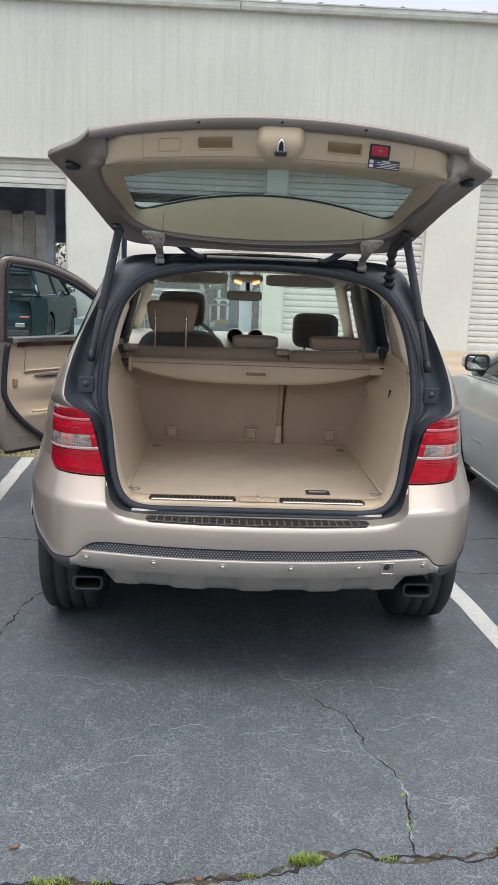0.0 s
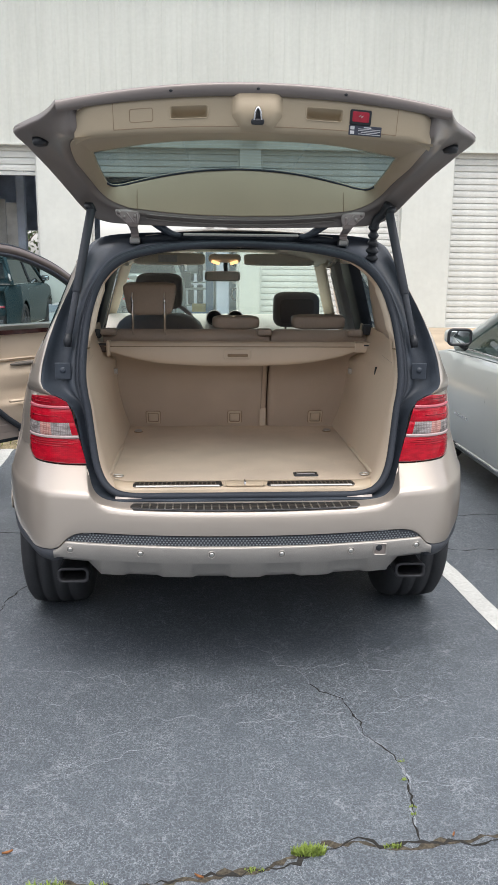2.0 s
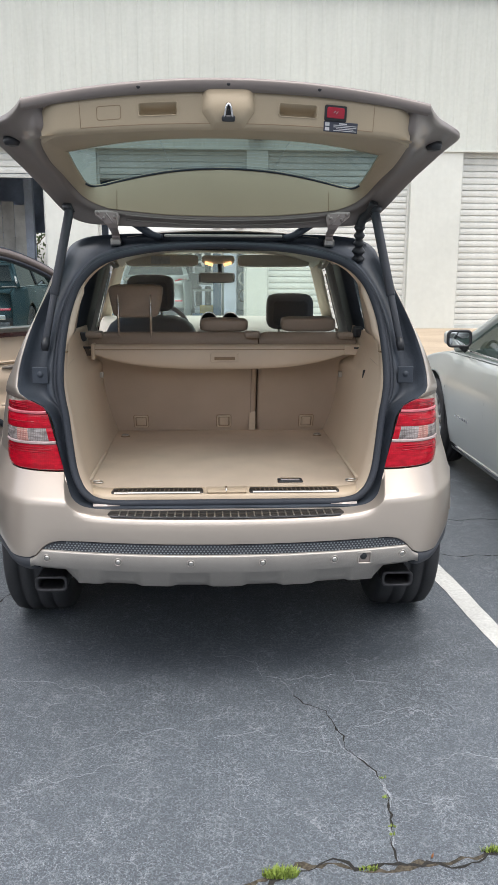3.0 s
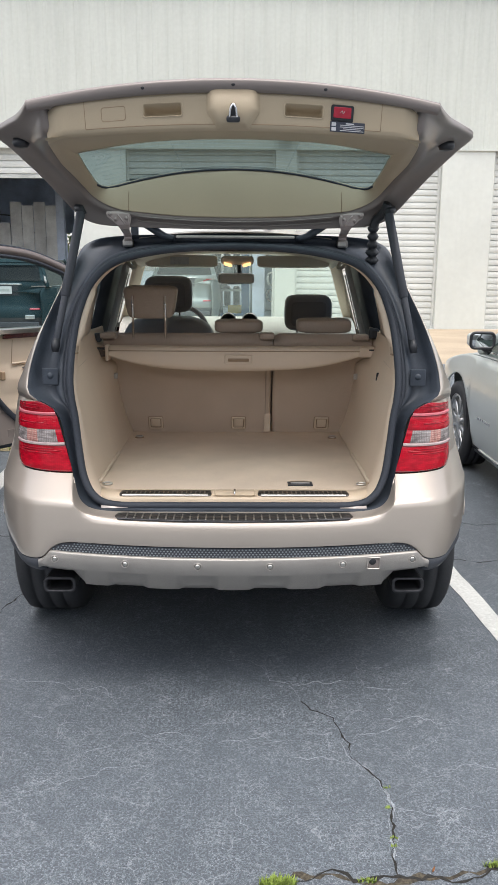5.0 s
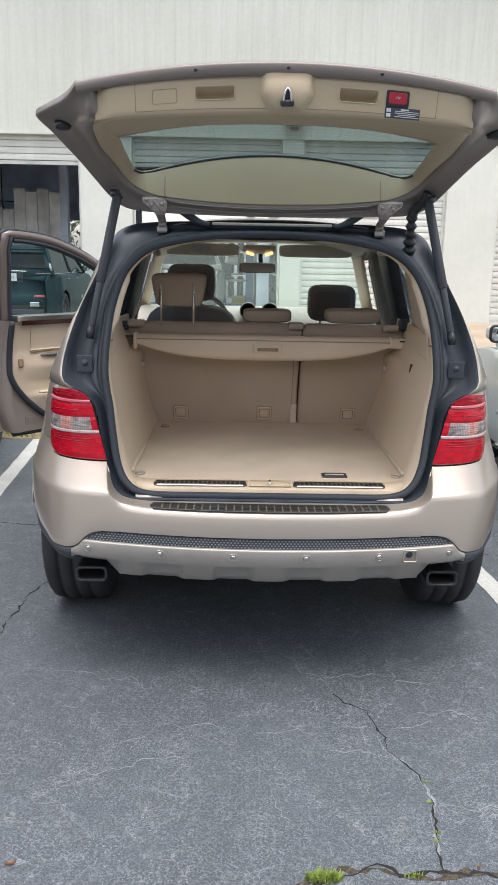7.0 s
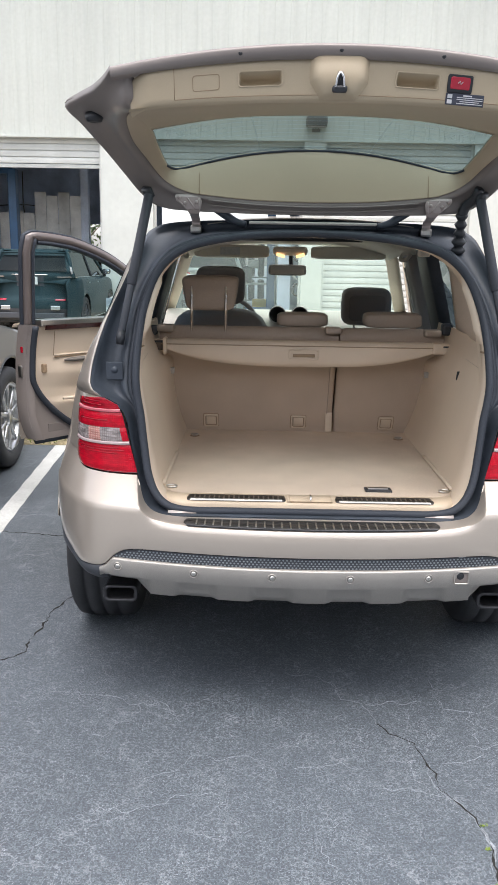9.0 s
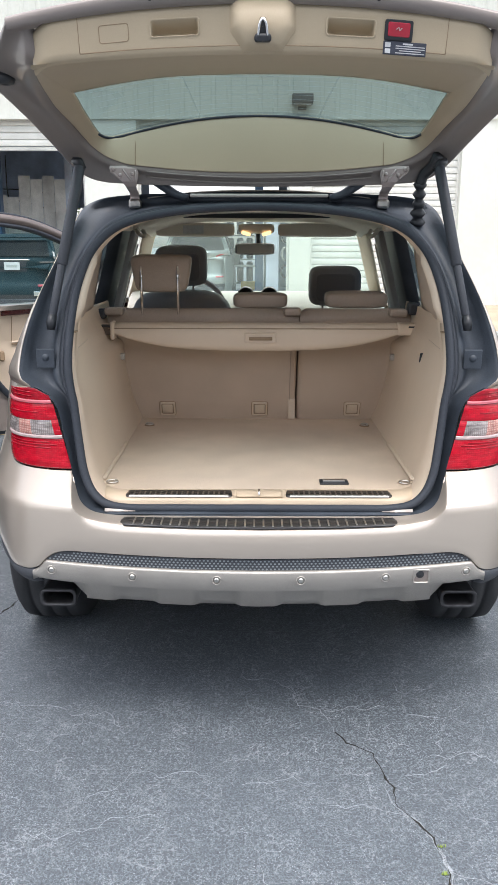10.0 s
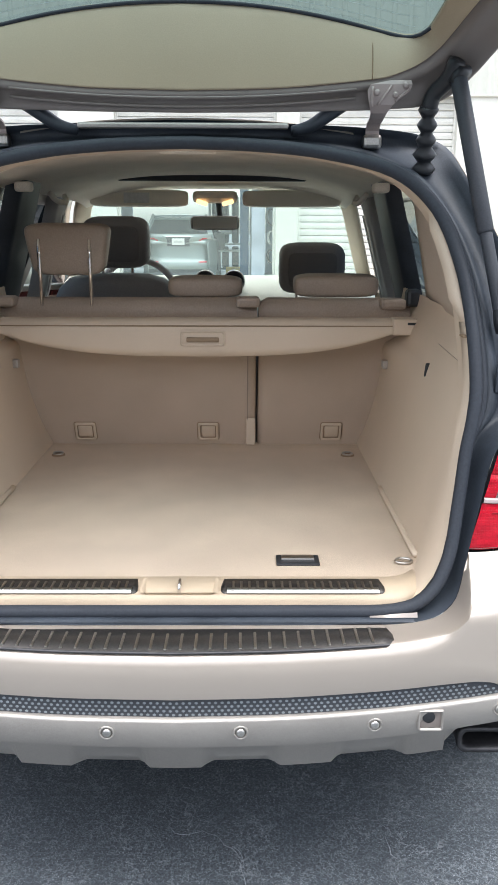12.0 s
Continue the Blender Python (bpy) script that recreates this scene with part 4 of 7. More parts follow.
part("tow_eye_backing", box(bmesh.new(), (0.480, ty + 0.001, 0.527), (0.042, 0.004, 0.037), 0.001), M_TAUPE, tow)
part("tow_eye_hole", lathe([(-0.0012, 0.0005), (-0.0012, 0.0115), (0.0, 0.0122)], 18, "y", centre=(0.4765, ty - 0.0015, 0.532)), M_BLACK, tow)

# ribbed protector on the bumper's top
def rib_strip(name, x0, x1, yf, z0, depth, ribs, material, parent, label, rise=0.004, bright=0.004, edge=None):
    edge = edge or M_STEEL
    rows = []
    for x in steps(x0, x1, 60):
        e = min(1.0, math.sqrt(max(0.0, min(x - x0, x1 - x)) / 0.022) + 0.55)
        y0 = yf(x) + 0.004 + (1 - e) * depth * 0.35
        rows.append([(x, y0, z0), (x, y0 + 0.002, z0 + rise), (x, y0 + depth * (1.7 * e - 0.7) - 0.003, z0 + rise + 0.001), (x, y0 + depth * (1.7 * e - 0.7), z0)])
    ob = part(name, sheet(rows), material, parent, label)
    for k in range(1, ribs - 1):
        x = x0 + (x1 - x0) * (k + 0.5) / ribs
        e = min(1.0, math.sqrt(max(0.0, min(x - x0, x1 - x)) / 0.022) + 0.55)
        d = depth * (1.7 * e - 0.7)
        boxed("rib", (x, yf(x) + 0.004 + (1 - e) * depth * 0.35 + d * 0.42, z0 + rise + 0.0005), (0.0052, d * 0.66, 0.0040), M_STEEL, ob, 0.001)
    rows = [[(x, yf(x) + 0.001, z0 + 0.001), (x, yf(x) - 0.001, z0 + 0.004), (x, yf(x) + bright, z0 + 0.0055)] for x in steps(x0 + 0.012, x1 - 0.012, 40)]
    part("bright_edge", sheet(rows), edge, ob)
    return ob


rib_strip("bumper_protector", -0.405, 0.405, lambda x: plan_at(x) + 0.003, 0.6850, 0.088, 30, M_DARKSTEEL, suv, "dark ribbed bumper protector with bright edge", edge=M_TIP)
M_TAUPEMETAL = paint("sill_metal_paint", (0.30, 0.265, 0.24), 0.3, 0.42)
# sill metal between the seals: dark colour stands in for its shade
band = [[(x, 0.113, 0.6925), (x, 0.119, 0.6965), (x, 0.126, 0.6975), (x, 0.129, 0.695)] for x in steps(-0.455, 0.455, 30)]
part("sill_band", sheet(band), M_CHANNEL, suv, "ridged sill metal band, its shade put into a dark colour")
for s in (1, -1):
    rows = [[(s * x, 0.121, 0.6985), (s * x, 0.126, 0.699 + 0.008 * (x - 0.35) / 0.11)] for x in steps(0.37, 0.462, 8)]
    part("sill_lip", sheet(rows), M_TAUPEMETAL, suv, "painted metal sill corner")

# dark cladding round the wheel arch and under the corners
ARCH_Y, ARCH_R = 0.925, 0.43


def arch_low(y, base, centre=ARCH_Y):
    d = ARCH_R**2 - (y - centre) ** 2
    return max(base, 0.37 + math.sqrt(d)) if d > 0 else base


def corner_clad(s):
    rows = []
    for i, p in enumerate(PLAN):
        if p.x < 0.668:
            continue
        n = plan_normal(i)
        zt = min(beige_bottom(p.x), 0.524)+ max(0, beige_bottom(p.x) - 0.524) * (p.x > 0.72)
        drop = ramp(p.x, [0.66, 0.70, 0.76, 0.82, 0.90], [0.050, 0.045, 0.040, 0.05, 0.09])
        tuck = 0.010 if p.x < 0.686 else 0.0
        rows.append([(s * (p.x - n.x * o), p.y - n.y * o, z) for o, z in ((0.012, zt + 0.002), (0.003 + tuck, zt - 0.003), (0.008 + tuck, zt - drop * 0.6), (0.020 + tuck, zt - drop), (0.09, zt - drop + 0.01))])
    return rows


part_mirror("corner_cladding", corner_clad, M_CLAD, suv, "dark textured plastic corner cladding", 0.004)


def arch_lip(s):
    rows = []
    for a in steps(24, 192, 40):
        y, z = ARCH_Y - (ARCH_R) * math.cos(radians(a)), 0.37 + ARCH_R * math.sin(radians(a))
        w = flank(y, max(z, 0.3))
        y2, z2 = ARCH_Y - (ARCH_R + 0.045) * math.cos(radians(a)), 0.37 + (ARCH_R + 0.045) * math.sin(radians(a))
        w2 = flank(y2, max(z2, 0.3))
        rows.append([(s * (w - 0.06), y, z), (s * (w + 0.004), y, z), (s * (w2 + 0.007), (y + y2) / 2, (z + z2) / 2), (s * (w2 + 0.002), y2, z2)])
    return rows


part_mirror("wheel_arch", arch_lip, M_PAINT, suv, "", 0.004)
FRONT_AXLE = 3.88


def front_arch(s):
    return [[(s * (flank(y, max(z, 0.3)) + o), y, z) for y, z, o in ((FRONT_AXLE - r * math.cos(radians(a)), 0.37 + r * math.sin(radians(a)), o) for r, o in ((ARCH_R, -0.05), (ARCH_R, 0.004), (ARCH_R + 0.03, 0.009), (ARCH_R + 0.045, 0.002)))] for a in steps(-12, 192, 36)]


part_mirror("wheel_arch", front_arch, M_PAINT, suv, "", 0.004)

# ---- flanks ----
BELT, QUARTER_BELT = 1.10, 1.20


def strip_between(y0, y1, low, high, ny=26, nz=9):
    def rows(s):
        return [[(s * flank(y, low(y) + (high(y) - low(y)) * k / nz), y, low(y) + (high(y) - low(y)) * k / nz) for k in range(nz + 1)] for y in steps(y0, y1, ny)]
    return rows


part_mirror("quarter_panel", strip_between(0.53, 1.47, lambda y: arch_low(y, 0.40), lambda y: BELT, 40), M_PAINT, suv, "", 0.003)
part_mirror("quarter_panel", lambda s: [[(s * p.x, p.y, p.z) for p in (e + (Vector((flank(0.535, z), 0.535, z)) - e) * t + Vector((0.010, 0, 0)) * t * (1 - t) * 4 for t in steps(0, 1, 5))] for z in steps(0.846, 1.064, 8) for e in (light_line(z)[-1] + Vector((-0.002, 0.003, 0)),)], M_PAINT, suv, "", 0.0)
part_mirror("rear_door", strip_between(1.475, 2.27, lambda y: 0.40, lambda y: BELT), M_PAINT, suv, "champagne rear door", 0.003)
part_mirror("sill", strip_between(1.40, 3.44, lambda y: 0.24, lambda y: 0.395, 10, 3), M_CLAD, suv, "", 0.01)
part_mirror("front_wing", strip_between(3.335, 4.62, lambda y: arch_low(y, 0.40, FRONT_AXLE), lambda y: 1.04 - 0.10 * max(0, y - 3.7), 44), M_PAINT, suv, "", 0.003)
part("front_door", sheet(strip_between(2.28, 3.33, lambda y: 0.40, lambda y: BELT)(1)), M_PAINT, suv, "champagne front door")


def rear_edge(z):
    return ramp(z, [1.062, 1.13, 1.23, 1.33, 1.43, 1.53, 1.59], [0.27, 0.282, 0.305, 0.36, 0.42, 0.475, 0.53])


def upright(z0, z1, ya, yb, nz=10, ny=6, push=0.0):
    def rows(s):
        return [[(s * (flank(y, z) + push), y, z) for y in steps(ya(z), yb(z), ny)] for z in steps(z0, z1, nz)]
    return rows


RIM_SIDE = [p for p in rim_half if 1.045 < p.z < 1.61 and p.x > 0.55]
RIM_Z, RIM_X, RIM_Y = [p.z for p in RIM_SIDE], [p.x for p in RIM_SIDE], [p.y for p in RIM_SIDE]


def d_pillar(s):
    """Skin from the gate surround's rim forward to the quarter glass."""
    rows = []
    for z in steps(1.054, 1.585, 24):
        x0, y0 = ramp(z, RIM_Z, RIM_X) + 0.002, ramp(z, RIM_Z, RIM_Y) + 0.001
        y1 = rear_edge(z) + 0.16 + 0.1 * max(0, 1.57 - z)
        wide = ramp(z, [1.05, 1.16, 1.26, 1.34], [0.019, 0.017, 0.010, 0.003])
        fold = Vector((x0 + wide, y0 + 0.012 + wide * 0.35, z))
        front = Vector((flank(y1, z), y1, z))
        row = [Vector((x0, y0, z)), Vector((x0 + wide * 0.5, y0 + 0.006 + wide * 0.10, z)), fold]
        for t in steps(0.2, 1, 5):
            q = fold.lerp(front, t)
            q.x += 0.022 * math.sin(math.pi * t) * wide / 0.03 + 0.015 * min(1.0, 2 * t) * max(0.0, 1 - (z - 1.054) / 0.09)
            row.append(q)
        rows.append([(s * q.x, q.y, q.z) for q in row])
    return rows


part_mirror("d_pillar", d_pillar, M_PAINT, suv, "", 0.002)
part_mirror("quarter_panel", upright(1.060, QUARTER_BELT, lambda z: rear_edge(z) + 0.155 + 0.1 * (1.57 - z), lambda z: 0.54, 2, 8), M_PAINT, suv, "", 0.003)
part_mirror("quarter_panel", upright(BELT, QUARTER_BELT, lambda z: 0.53, lambda z: 1.47, 2, 20), M_PAINT, suv, "", 0.003)
part_mirror("quarter_glass", upright(QUARTER_BELT, 1.52, lambda z: rear_edge(z) + 0.16 + 0.1 * (1.57 - z), lambda z: 1.33 + 0.12 * (z - 1.1)), M_PRIVACY, suv, "dark privacy glass", 0.0)
part_mirror("c_pillar", upright(BELT, 1.55, lambda z: 1.33 + 0.12 * (z - 1.1), lambda z: 1.47 + 0.12 * (z - 1.1)), M_BLACK, suv, "", 0.01)
part_mirror("rear_door_glass", upright(BELT, 1.52, lambda z: 1.47 + 0.12 * (z - 1.1), lambda z: 2.22 - 0.10 * (z - 1.1)), M_PRIVACY, suv, "dark privacy glass", 0.0)
part_mirror("b_pillar", upright(BELT, 1.55, lambda z: 2.22 - 0.10 * (z - 1.1), lambda z: 2.33 - 0.10 * (z - 1.1)), M_BLACK, suv, "", 0.012)
part("front_door_glass", sheet(upright(BELT, 1.50, lambda z: 2.33 - 0.10 * (z - 1.1), lambda z: 3.18 - 1.55 * (z - 1.1))(1)), M_DOORGLASS, suv)


def a_line(z):
    return 3.27 - 1.55 * (z - 1.1)


part_mirror("a_pillar", upright(1.04, 1.56, lambda z: a_line(z) - 0.09, a_line), M_PAINT, suv, "", 0.02)

# ---- roof, bonnet, nose ----
def roof_mid(y):
    return ramp(y, [0.565, 0.9, 1.4, 1.9, 2.3, 2.55], [1.643, 1.668, 1.695, 1.705, 1.69, 1.655])


def roof_edge(y):
    return ramp(y, [0.50, 0.8, 1.4, 1.9, 2.4, 2.6], [1.600, 1.598, 1.60, 1.60, 1.585, 1.56])


def roof_rows(lift=0.0, inset=0.0, y0=0.50, y1=2.58):
    rows = []
    for t in steps(0, 1, 30):
        y = max(y0 + (y1 - y0) * t, 0.53)
        hw = ramp(y, [0.53, 0.7, 1.2, 2.2, 2.6], [0.50, 0.575, 0.635, 0.655, 0.63]) - inset
        rows.append([(hw * u, (0.545 + 0.135 * u * u) * (1 - t) + y1 * t, roof_edge(y) + (roof_mid(y) - roof_edge(y)) * (1 - abs(u) ** 2.6) + lift) for u in steps(-1, 1, 24)])
    return rows


thicken(part("roof_skin", sheet(roof_rows()), M_PAINT, suv, "champagne roof"), 0.004, 1)
part_mirror("roof_side", lambda s: [[(s * (flank(y, 1.52) + o * g), y, 1.515 + (z - 1.515) * g) for o, z in ((0.0, 1.515), (-0.005, 1.54), (-0.03, 1.57), (-0.06, roof_edge(y)))] for y in steps(0.64, 2.6, 30) for g in (0.12 + 0.88 * min(1.0, (y - 0.64) / 0.55) ** 0.7,)], M_PAINT, suv, "", 0.003)
boxed("roof_brake_lamp", (0, 0.507, 1.627), (0.44, 0.02, 0.011), M_SKID, suv, 0.004, "slim grey high brake lamp strip")


def bonnet_rows():
    rows = []
    for y in steps(3.32, 4.66, 18):
        hw = flank(y, 0.95) - 0.03
        mid = ramp(y, [3.3, 3.6, 4.0, 4.4, 4.7], [1.115, 1.128, 1.105, 1.045, 0.93])
        rows.append([(hw * u, y, mid - 0.085 * abs(u) ** 2.4 + 0.012 * math.exp(-((abs(u) - 0.55) / 0.12) ** 2)) for u in steps(-1, 1, 24)])
    return rows


thicken(part("bonnet", sheet(bonnet_rows()), M_PAINT, suv, "champagne bonnet"), 0.004)
nose = [[(x, 4.74 - 0.34 * (x / 0.9) ** 2 + d, z) for x in steps(-0.88, 0.88, 24)] for z, d in ((0.28, -0.10), (0.40, 0.0), (0.58, 0.02), (0.62, 0.0), (0.80, -0.02), (0.94, -0.06))]
thicken(part("front_bumper", sheet(nose), M_PAINT, suv, "champagne front bumper"), 0.004)
for k in range(4):
    boxed("grille_bar", (0, 4.735, 0.66 + 0.06 * k), (0.72, 0.03, 0.02), M_STEEL, suv)
for s in (1, -1):
    part("headlight", sheet([[(s * x, 4.76 - 0.34 * (x / 0.9) ** 2 - 0.05 * k / 4, 0.70 + 0.20 * k / 4) for x in steps(0.50, 0.86, 8)] for k in range(5)]), M_CLEARLENS, suv)
WS_LOW, WS_HIGH = 3.30, 2.57
wind = [[((0.79 - 0.19 * t) * u, WS_LOW + (WS_HIGH - WS_LOW) * t + 0.09 * (1 - u * u) * (1 - 0.4 * t), 1.10 + 0.525 * t + 0.015 * (1 - u * u)) for u in steps(-1, 1, 16)] for t in steps(0, 1, 10)]
part("windscreen", sheet(wind), M_WINDSHIELD, suv, "greenish clear windscreen")

# ---- underbody, exhausts ----
boxed("underbody", (0, 2.75, 0.40), (1.30, 3.3, 0.16), M_BLACK, suv, 0.03)
boxed("rear_axle", (0, 0.97, 0.40), (1.35, 0.12, 0.10), M_BLACK, suv, 0.03)
boxed("spare_well", (0, 0.70, 0.56), (1.0, 0.80, 0.24), M_BLACK, suv, 0.04)
boxed("rear_muffler", (0, 0.36, 0.46), (1.1, 0.32, 0.11), M_BLACK, suv, 0.05)
for s in (1, -1):
    boxed("inner_arch", (s * 0.655, ARCH_Y, 0.70), (0.16, 0.9, 0.30), M_BLACK, suv, 0.05)


for s in (1, -1):
    loops = [rounded_loop(w, h, r, y) for w, h, r, y in ((0.056, 0.025, 0.020, 0.42), (0.060, 0.029, 0.020, 0.14), (0.062, 0.031, 0.020, 0.120), (0.060, 0.029, 0.019, 0.114), (0.051, 0.021, 0.014, 0.116), (0.047, 0.018, 0.011, 0.135), (0.045, 0.016, 0.010, 0.36))]
    tip = part("exhaust_tip", sheet([[(x * 0.94 + s * 0.630, y + 0.05, z * 0.96 + 0.395) for x, y, z in loop] for loop in loops], closed=True), M_TIP, suv, "dark rounded-rectangle exhaust tip")

# ---- wheels ----
def wheel(parent, centre, s, radius=0.372, width=0.255, spokes=10, rim_r=0.245, name="wheel", alloy=None):
    hub = new(name)
    hub.parent, hub.location = parent, centre
    w = width / 2
    prof = [(-w * 0.72, rim_r - 0.012), (-w * 0.95, rim_r + 0.01), (-w * 1.02, (radius + rim_r) / 2), (-w * 0.97, radius - 0.030), (-w * 0.84, radius - 0.009)]
    for g in (-0.45, 0.0, 0.45):
        prof += [(w * (g - 0.055), radius - 0.002), (w * (g - 0.045), radius - 0.010), (w * (g + 0.045), radius - 0.010), (w * (g + 0.055), radius - 0.002)]
    prof += [(w * 0.84, radius - 0.009), (w * 0.97, radius - 0.030), (w * 1.02, (radius + rim_r) / 2), (w * 0.95, rim_r + 0.01), (w * 0.72, rim_r - 0.012)]
    part("tyre", lathe(prof, 56), M_TYRE, hub, "black grooved road tyre")
    bm = lathe([(-w * 0.8, rim_r - 0.03), (-w * 0.82, rim_r - 0.005), (w * 0.5, rim_r - 0.03), (s * w * 0.86, rim_r - 0.004), (s * w * 0.9, rim_r + 0.004), (s * w * 0.86, rim_r - 0.018)] if s > 0 else
               [(w * 0.8, rim_r - 0.03), (w * 0.82, rim_r - 0.005), (-w * 0.5, rim_r - 0.03), (s * w * 0.86, rim_r - 0.004), (s * w * 0.9, rim_r + 0.004), (s * w * 0.86, rim_r - 0.018)], 40)
    lathe([(s * w * 0.55, 0.07), (s * w * 0.78, 0.06), (s * w * 0.82, 0.0005)], 20, bm=bm)
    for k in range(spokes):
        turn = Matrix.Rotation(2 * math.pi * k / spokes, 4, "X")
        box(bm, turn @ Vector((s * w * 0.66, 0, (rim_r + 0.04) / 2)), (0.022, 0.026, rim_r - 0.05), 0.006, 1, turn)
    part("rim", bm, alloy or M_RIM, hub, "dark alloy rim" if alloy else "silver alloy rim")
    part("brake_disc", lathe([(s * w * 0.1, 0.001), (s * w * 0.1, 0.16), (0, 0.16), (0, 0.001)], 24), M_STEEL, hub)
    return hub


for s in (1, -1):
    wheel(suv, (s * 0.785, ARCH_Y - 0.008, 0.371), s)
    wheel(suv, (s * 0.806, FRONT_AXLE, 0.371), s)

# ---- tail lights ----
def tail_light(s):
    bands = [("lens_band", 0.812, 0.9035, M_REDLENS, "red lower lens"), ("lens_edge", 0.9040, 0.9150, M_PALELENS, "pale lens edge"), ("lens_band", 0.9155, 0.960, M_CLEARLENS, "clear reversing and indicator lens"), ("lens_band", 0.9605, 1.009, M_REDLENS, "red upper lens"), ("lens_edge", 1.0095, 1.020, M_PINKLENS, "pink lens edge"), ("lens_band", 1.0205, 1.062, M_DEEPRED, "deep red lens")]

    def row_at(z, push, first=0, last=14):
        out = []
        for i in range(first, last + 1):
            t = i / 14
            zz = min(max(z - 0.010 * t * math.sin(math.pi * (z - LIGHT_LOW) / (LIGHT_HIGH - LIGHT_LOW)), light_low(t)), light_high(t))
            line = light_line(zz)
            d = (line[min(i + 1, 14)] - line[max(i - 1, 0)]).normalized()
            q = line[i] + Vector((d.y, -d.x, 0)) * (push if 0 < i < 14 else push - 0.004)
            out.append((s * q.x, q.y, q.z))
        return out

    body = part("tail_light", sheet([row_at(z, -0.012) for z in steps(LIGHT_LOW, LIGHT_HIGH, 10)]), M_BLACK, suv, "red wrap-round tail light with a clear band")
    for name, z0, z1, material, label in bands:
        edge = name == "lens_edge"
        rows = [row_at(z, (0.004 if edge else 0.0015) if 0 < k < 6 else -0.001) for k, z in enumerate(steps(z0, z1, 6))]
        if material is M_CLEARLENS:
            part("lens_band", sheet([r[:2] for r in rows]), M_REDLENS, body)
            part("lens_band", sheet([r[1:6] for r in rows]), M_CLEARLENS, body, "clear reversing lens")
            part("lens_band", sheet([r[5:9] for r in rows]), M_INDICATOR, body, "pinkish indicator lens")
            part("lens_band", sheet([r[8:] for r in rows]), M_CLEARLENS, body, label)
        else:
            part(name, sheet(rows), material, body, label)
    for z, first, last in ((0.894, 2, 12), (0.886, 1, 11), (0.877, 2, 12), (0.984, 3, 11)):
        part("lens_rib", tube(row_at(z, 0.0020, first, last), 0.0017, 5), M_RIBRED, body)
    for z in (1.032, 1.043):
        part("lens_rib", tube(row_at(z, 0.0020, 4, 11), 0.0015, 5), M_RIBRED, body)
    ring = [row_at(LIGHT_LOW - 0.001, -0.002), row_at(LIGHT_LOW + 0.0035, 0.001)]
    part("lens_rim", sheet(ring), M_PALELENS, body)


for s in (1, -1):
    tail_light(s)
    low_row = d_pillar(1)[0]
    rows = []
    for k in range(17):
        t = k / 16
        a = light_line(light_high(t))[min(14, round(t * 14))] + Vector((0, 0.002, 0.0))
        b = Vector(min(low_row, key=lambda q: abs(q[1] - a.y)))
        rows.append([(s * p.x, p.y, p.z) for p in (a, a.lerp(b, 0.5) + Vector((0, 0, 0.002)), b)])
    part("light_cap", sheet(rows[:7]), M_CHANNEL, suv, "dark cap above the tail light")
    part("light_cap", sheet(rows[6:]), M_PAINT, suv, "champagne skin above the tail light")

# ---- raised tailgate ----
tailgate = new("tailgate")
tailgate.parent = suv
tailgate["label"] = "raised tailgate with beige inner trim"
M_TAUPEHINGE = paint("hinge_paint", (0.40, 0.335, 0.315), 0.2, 0.45)


def gate_z(x, y):
    """Height of the gate's inner face, from the crease forward to the hinges."""
    z = ramp(y, [-0.29, -0.10, 0.08, 0.175, 0.35, 0.50, 0.56], [1.875, 1.896, 1.914, 1.919, 1.899, 1.876, 1.867])
    return z - ramp(y, [-0.27, 0.0, 0.175, 0.54], [0.025, 0.032, 0.046, 0.085]) * (min(abs(x), 0.52) / 0.5) ** 2


def edge_lift(y):
    """How far the frame's outer edge stands off the trim's level."""
    return ramp(y, [-0.26, -0.1, 0.0, 0.08, 0.17, 0.25, 0.37, 0.45, 0.53], [0.065, 0.060, 0.050, 0.040, 0.012, 0.006, -0.010, -0.037, -0.070])


def gate_half(y):
    """Half the gate's width at y."""
    return ramp(y, [-0.26, -0.20, -0.10, 0.0, 0.06, 0.085, 0.10, 0.17, 0.25, 0.37, 0.45, 0.53], [0.548, 0.575, 0.612, 0.672, 0.730, 0.744, 0.738, 0.703, 0.683, 0.645, 0.610, 0.565])


def bow(x):
    return (abs(x) / 0.545) ** 2


def lip_pt(x):
    """The gate's lower edge."""
    return Vector((x, -0.330 + 0.055 * bow(x), 1.990 - 0.045 * bow(x)))


def face_pt(x, h, out=0.0):
    """A point on the upright trim face: h from the crease (0) up to its top edge (1)."""
    low = Vector((x, -0.272 + 0.030 * bow(x), 1.877 - 0.025 * bow(x)))
    high = Vector((x, -0.300 + 0.040 * bow(x), 1.964 - 0.040 * bow(x)))
    return low.lerp(high, h) + Vector((0, -out, 0.25 * out))


def pane_front(x):
    return ramp(abs(x), [0.0, 0.40, 0.455, 0.48, 0.498], [0.545, 0.538, 0.530, 0.510, 0.466])


def pane_rear(x):
    return 0.178 - 0.022 * math.exp(-(((abs(x) - 0.27) / 0.15) ** 2))


def wall_low(x):
    """Lower edge of the trim's upright wall above the hinges."""
    return 1.696 + 0.021 * (min(abs(x), 0.46) / 0.39) ** 2


def on_gate(x, y, drop=0.0):
    return Vector((x, y, gate_z(x, y) - drop))


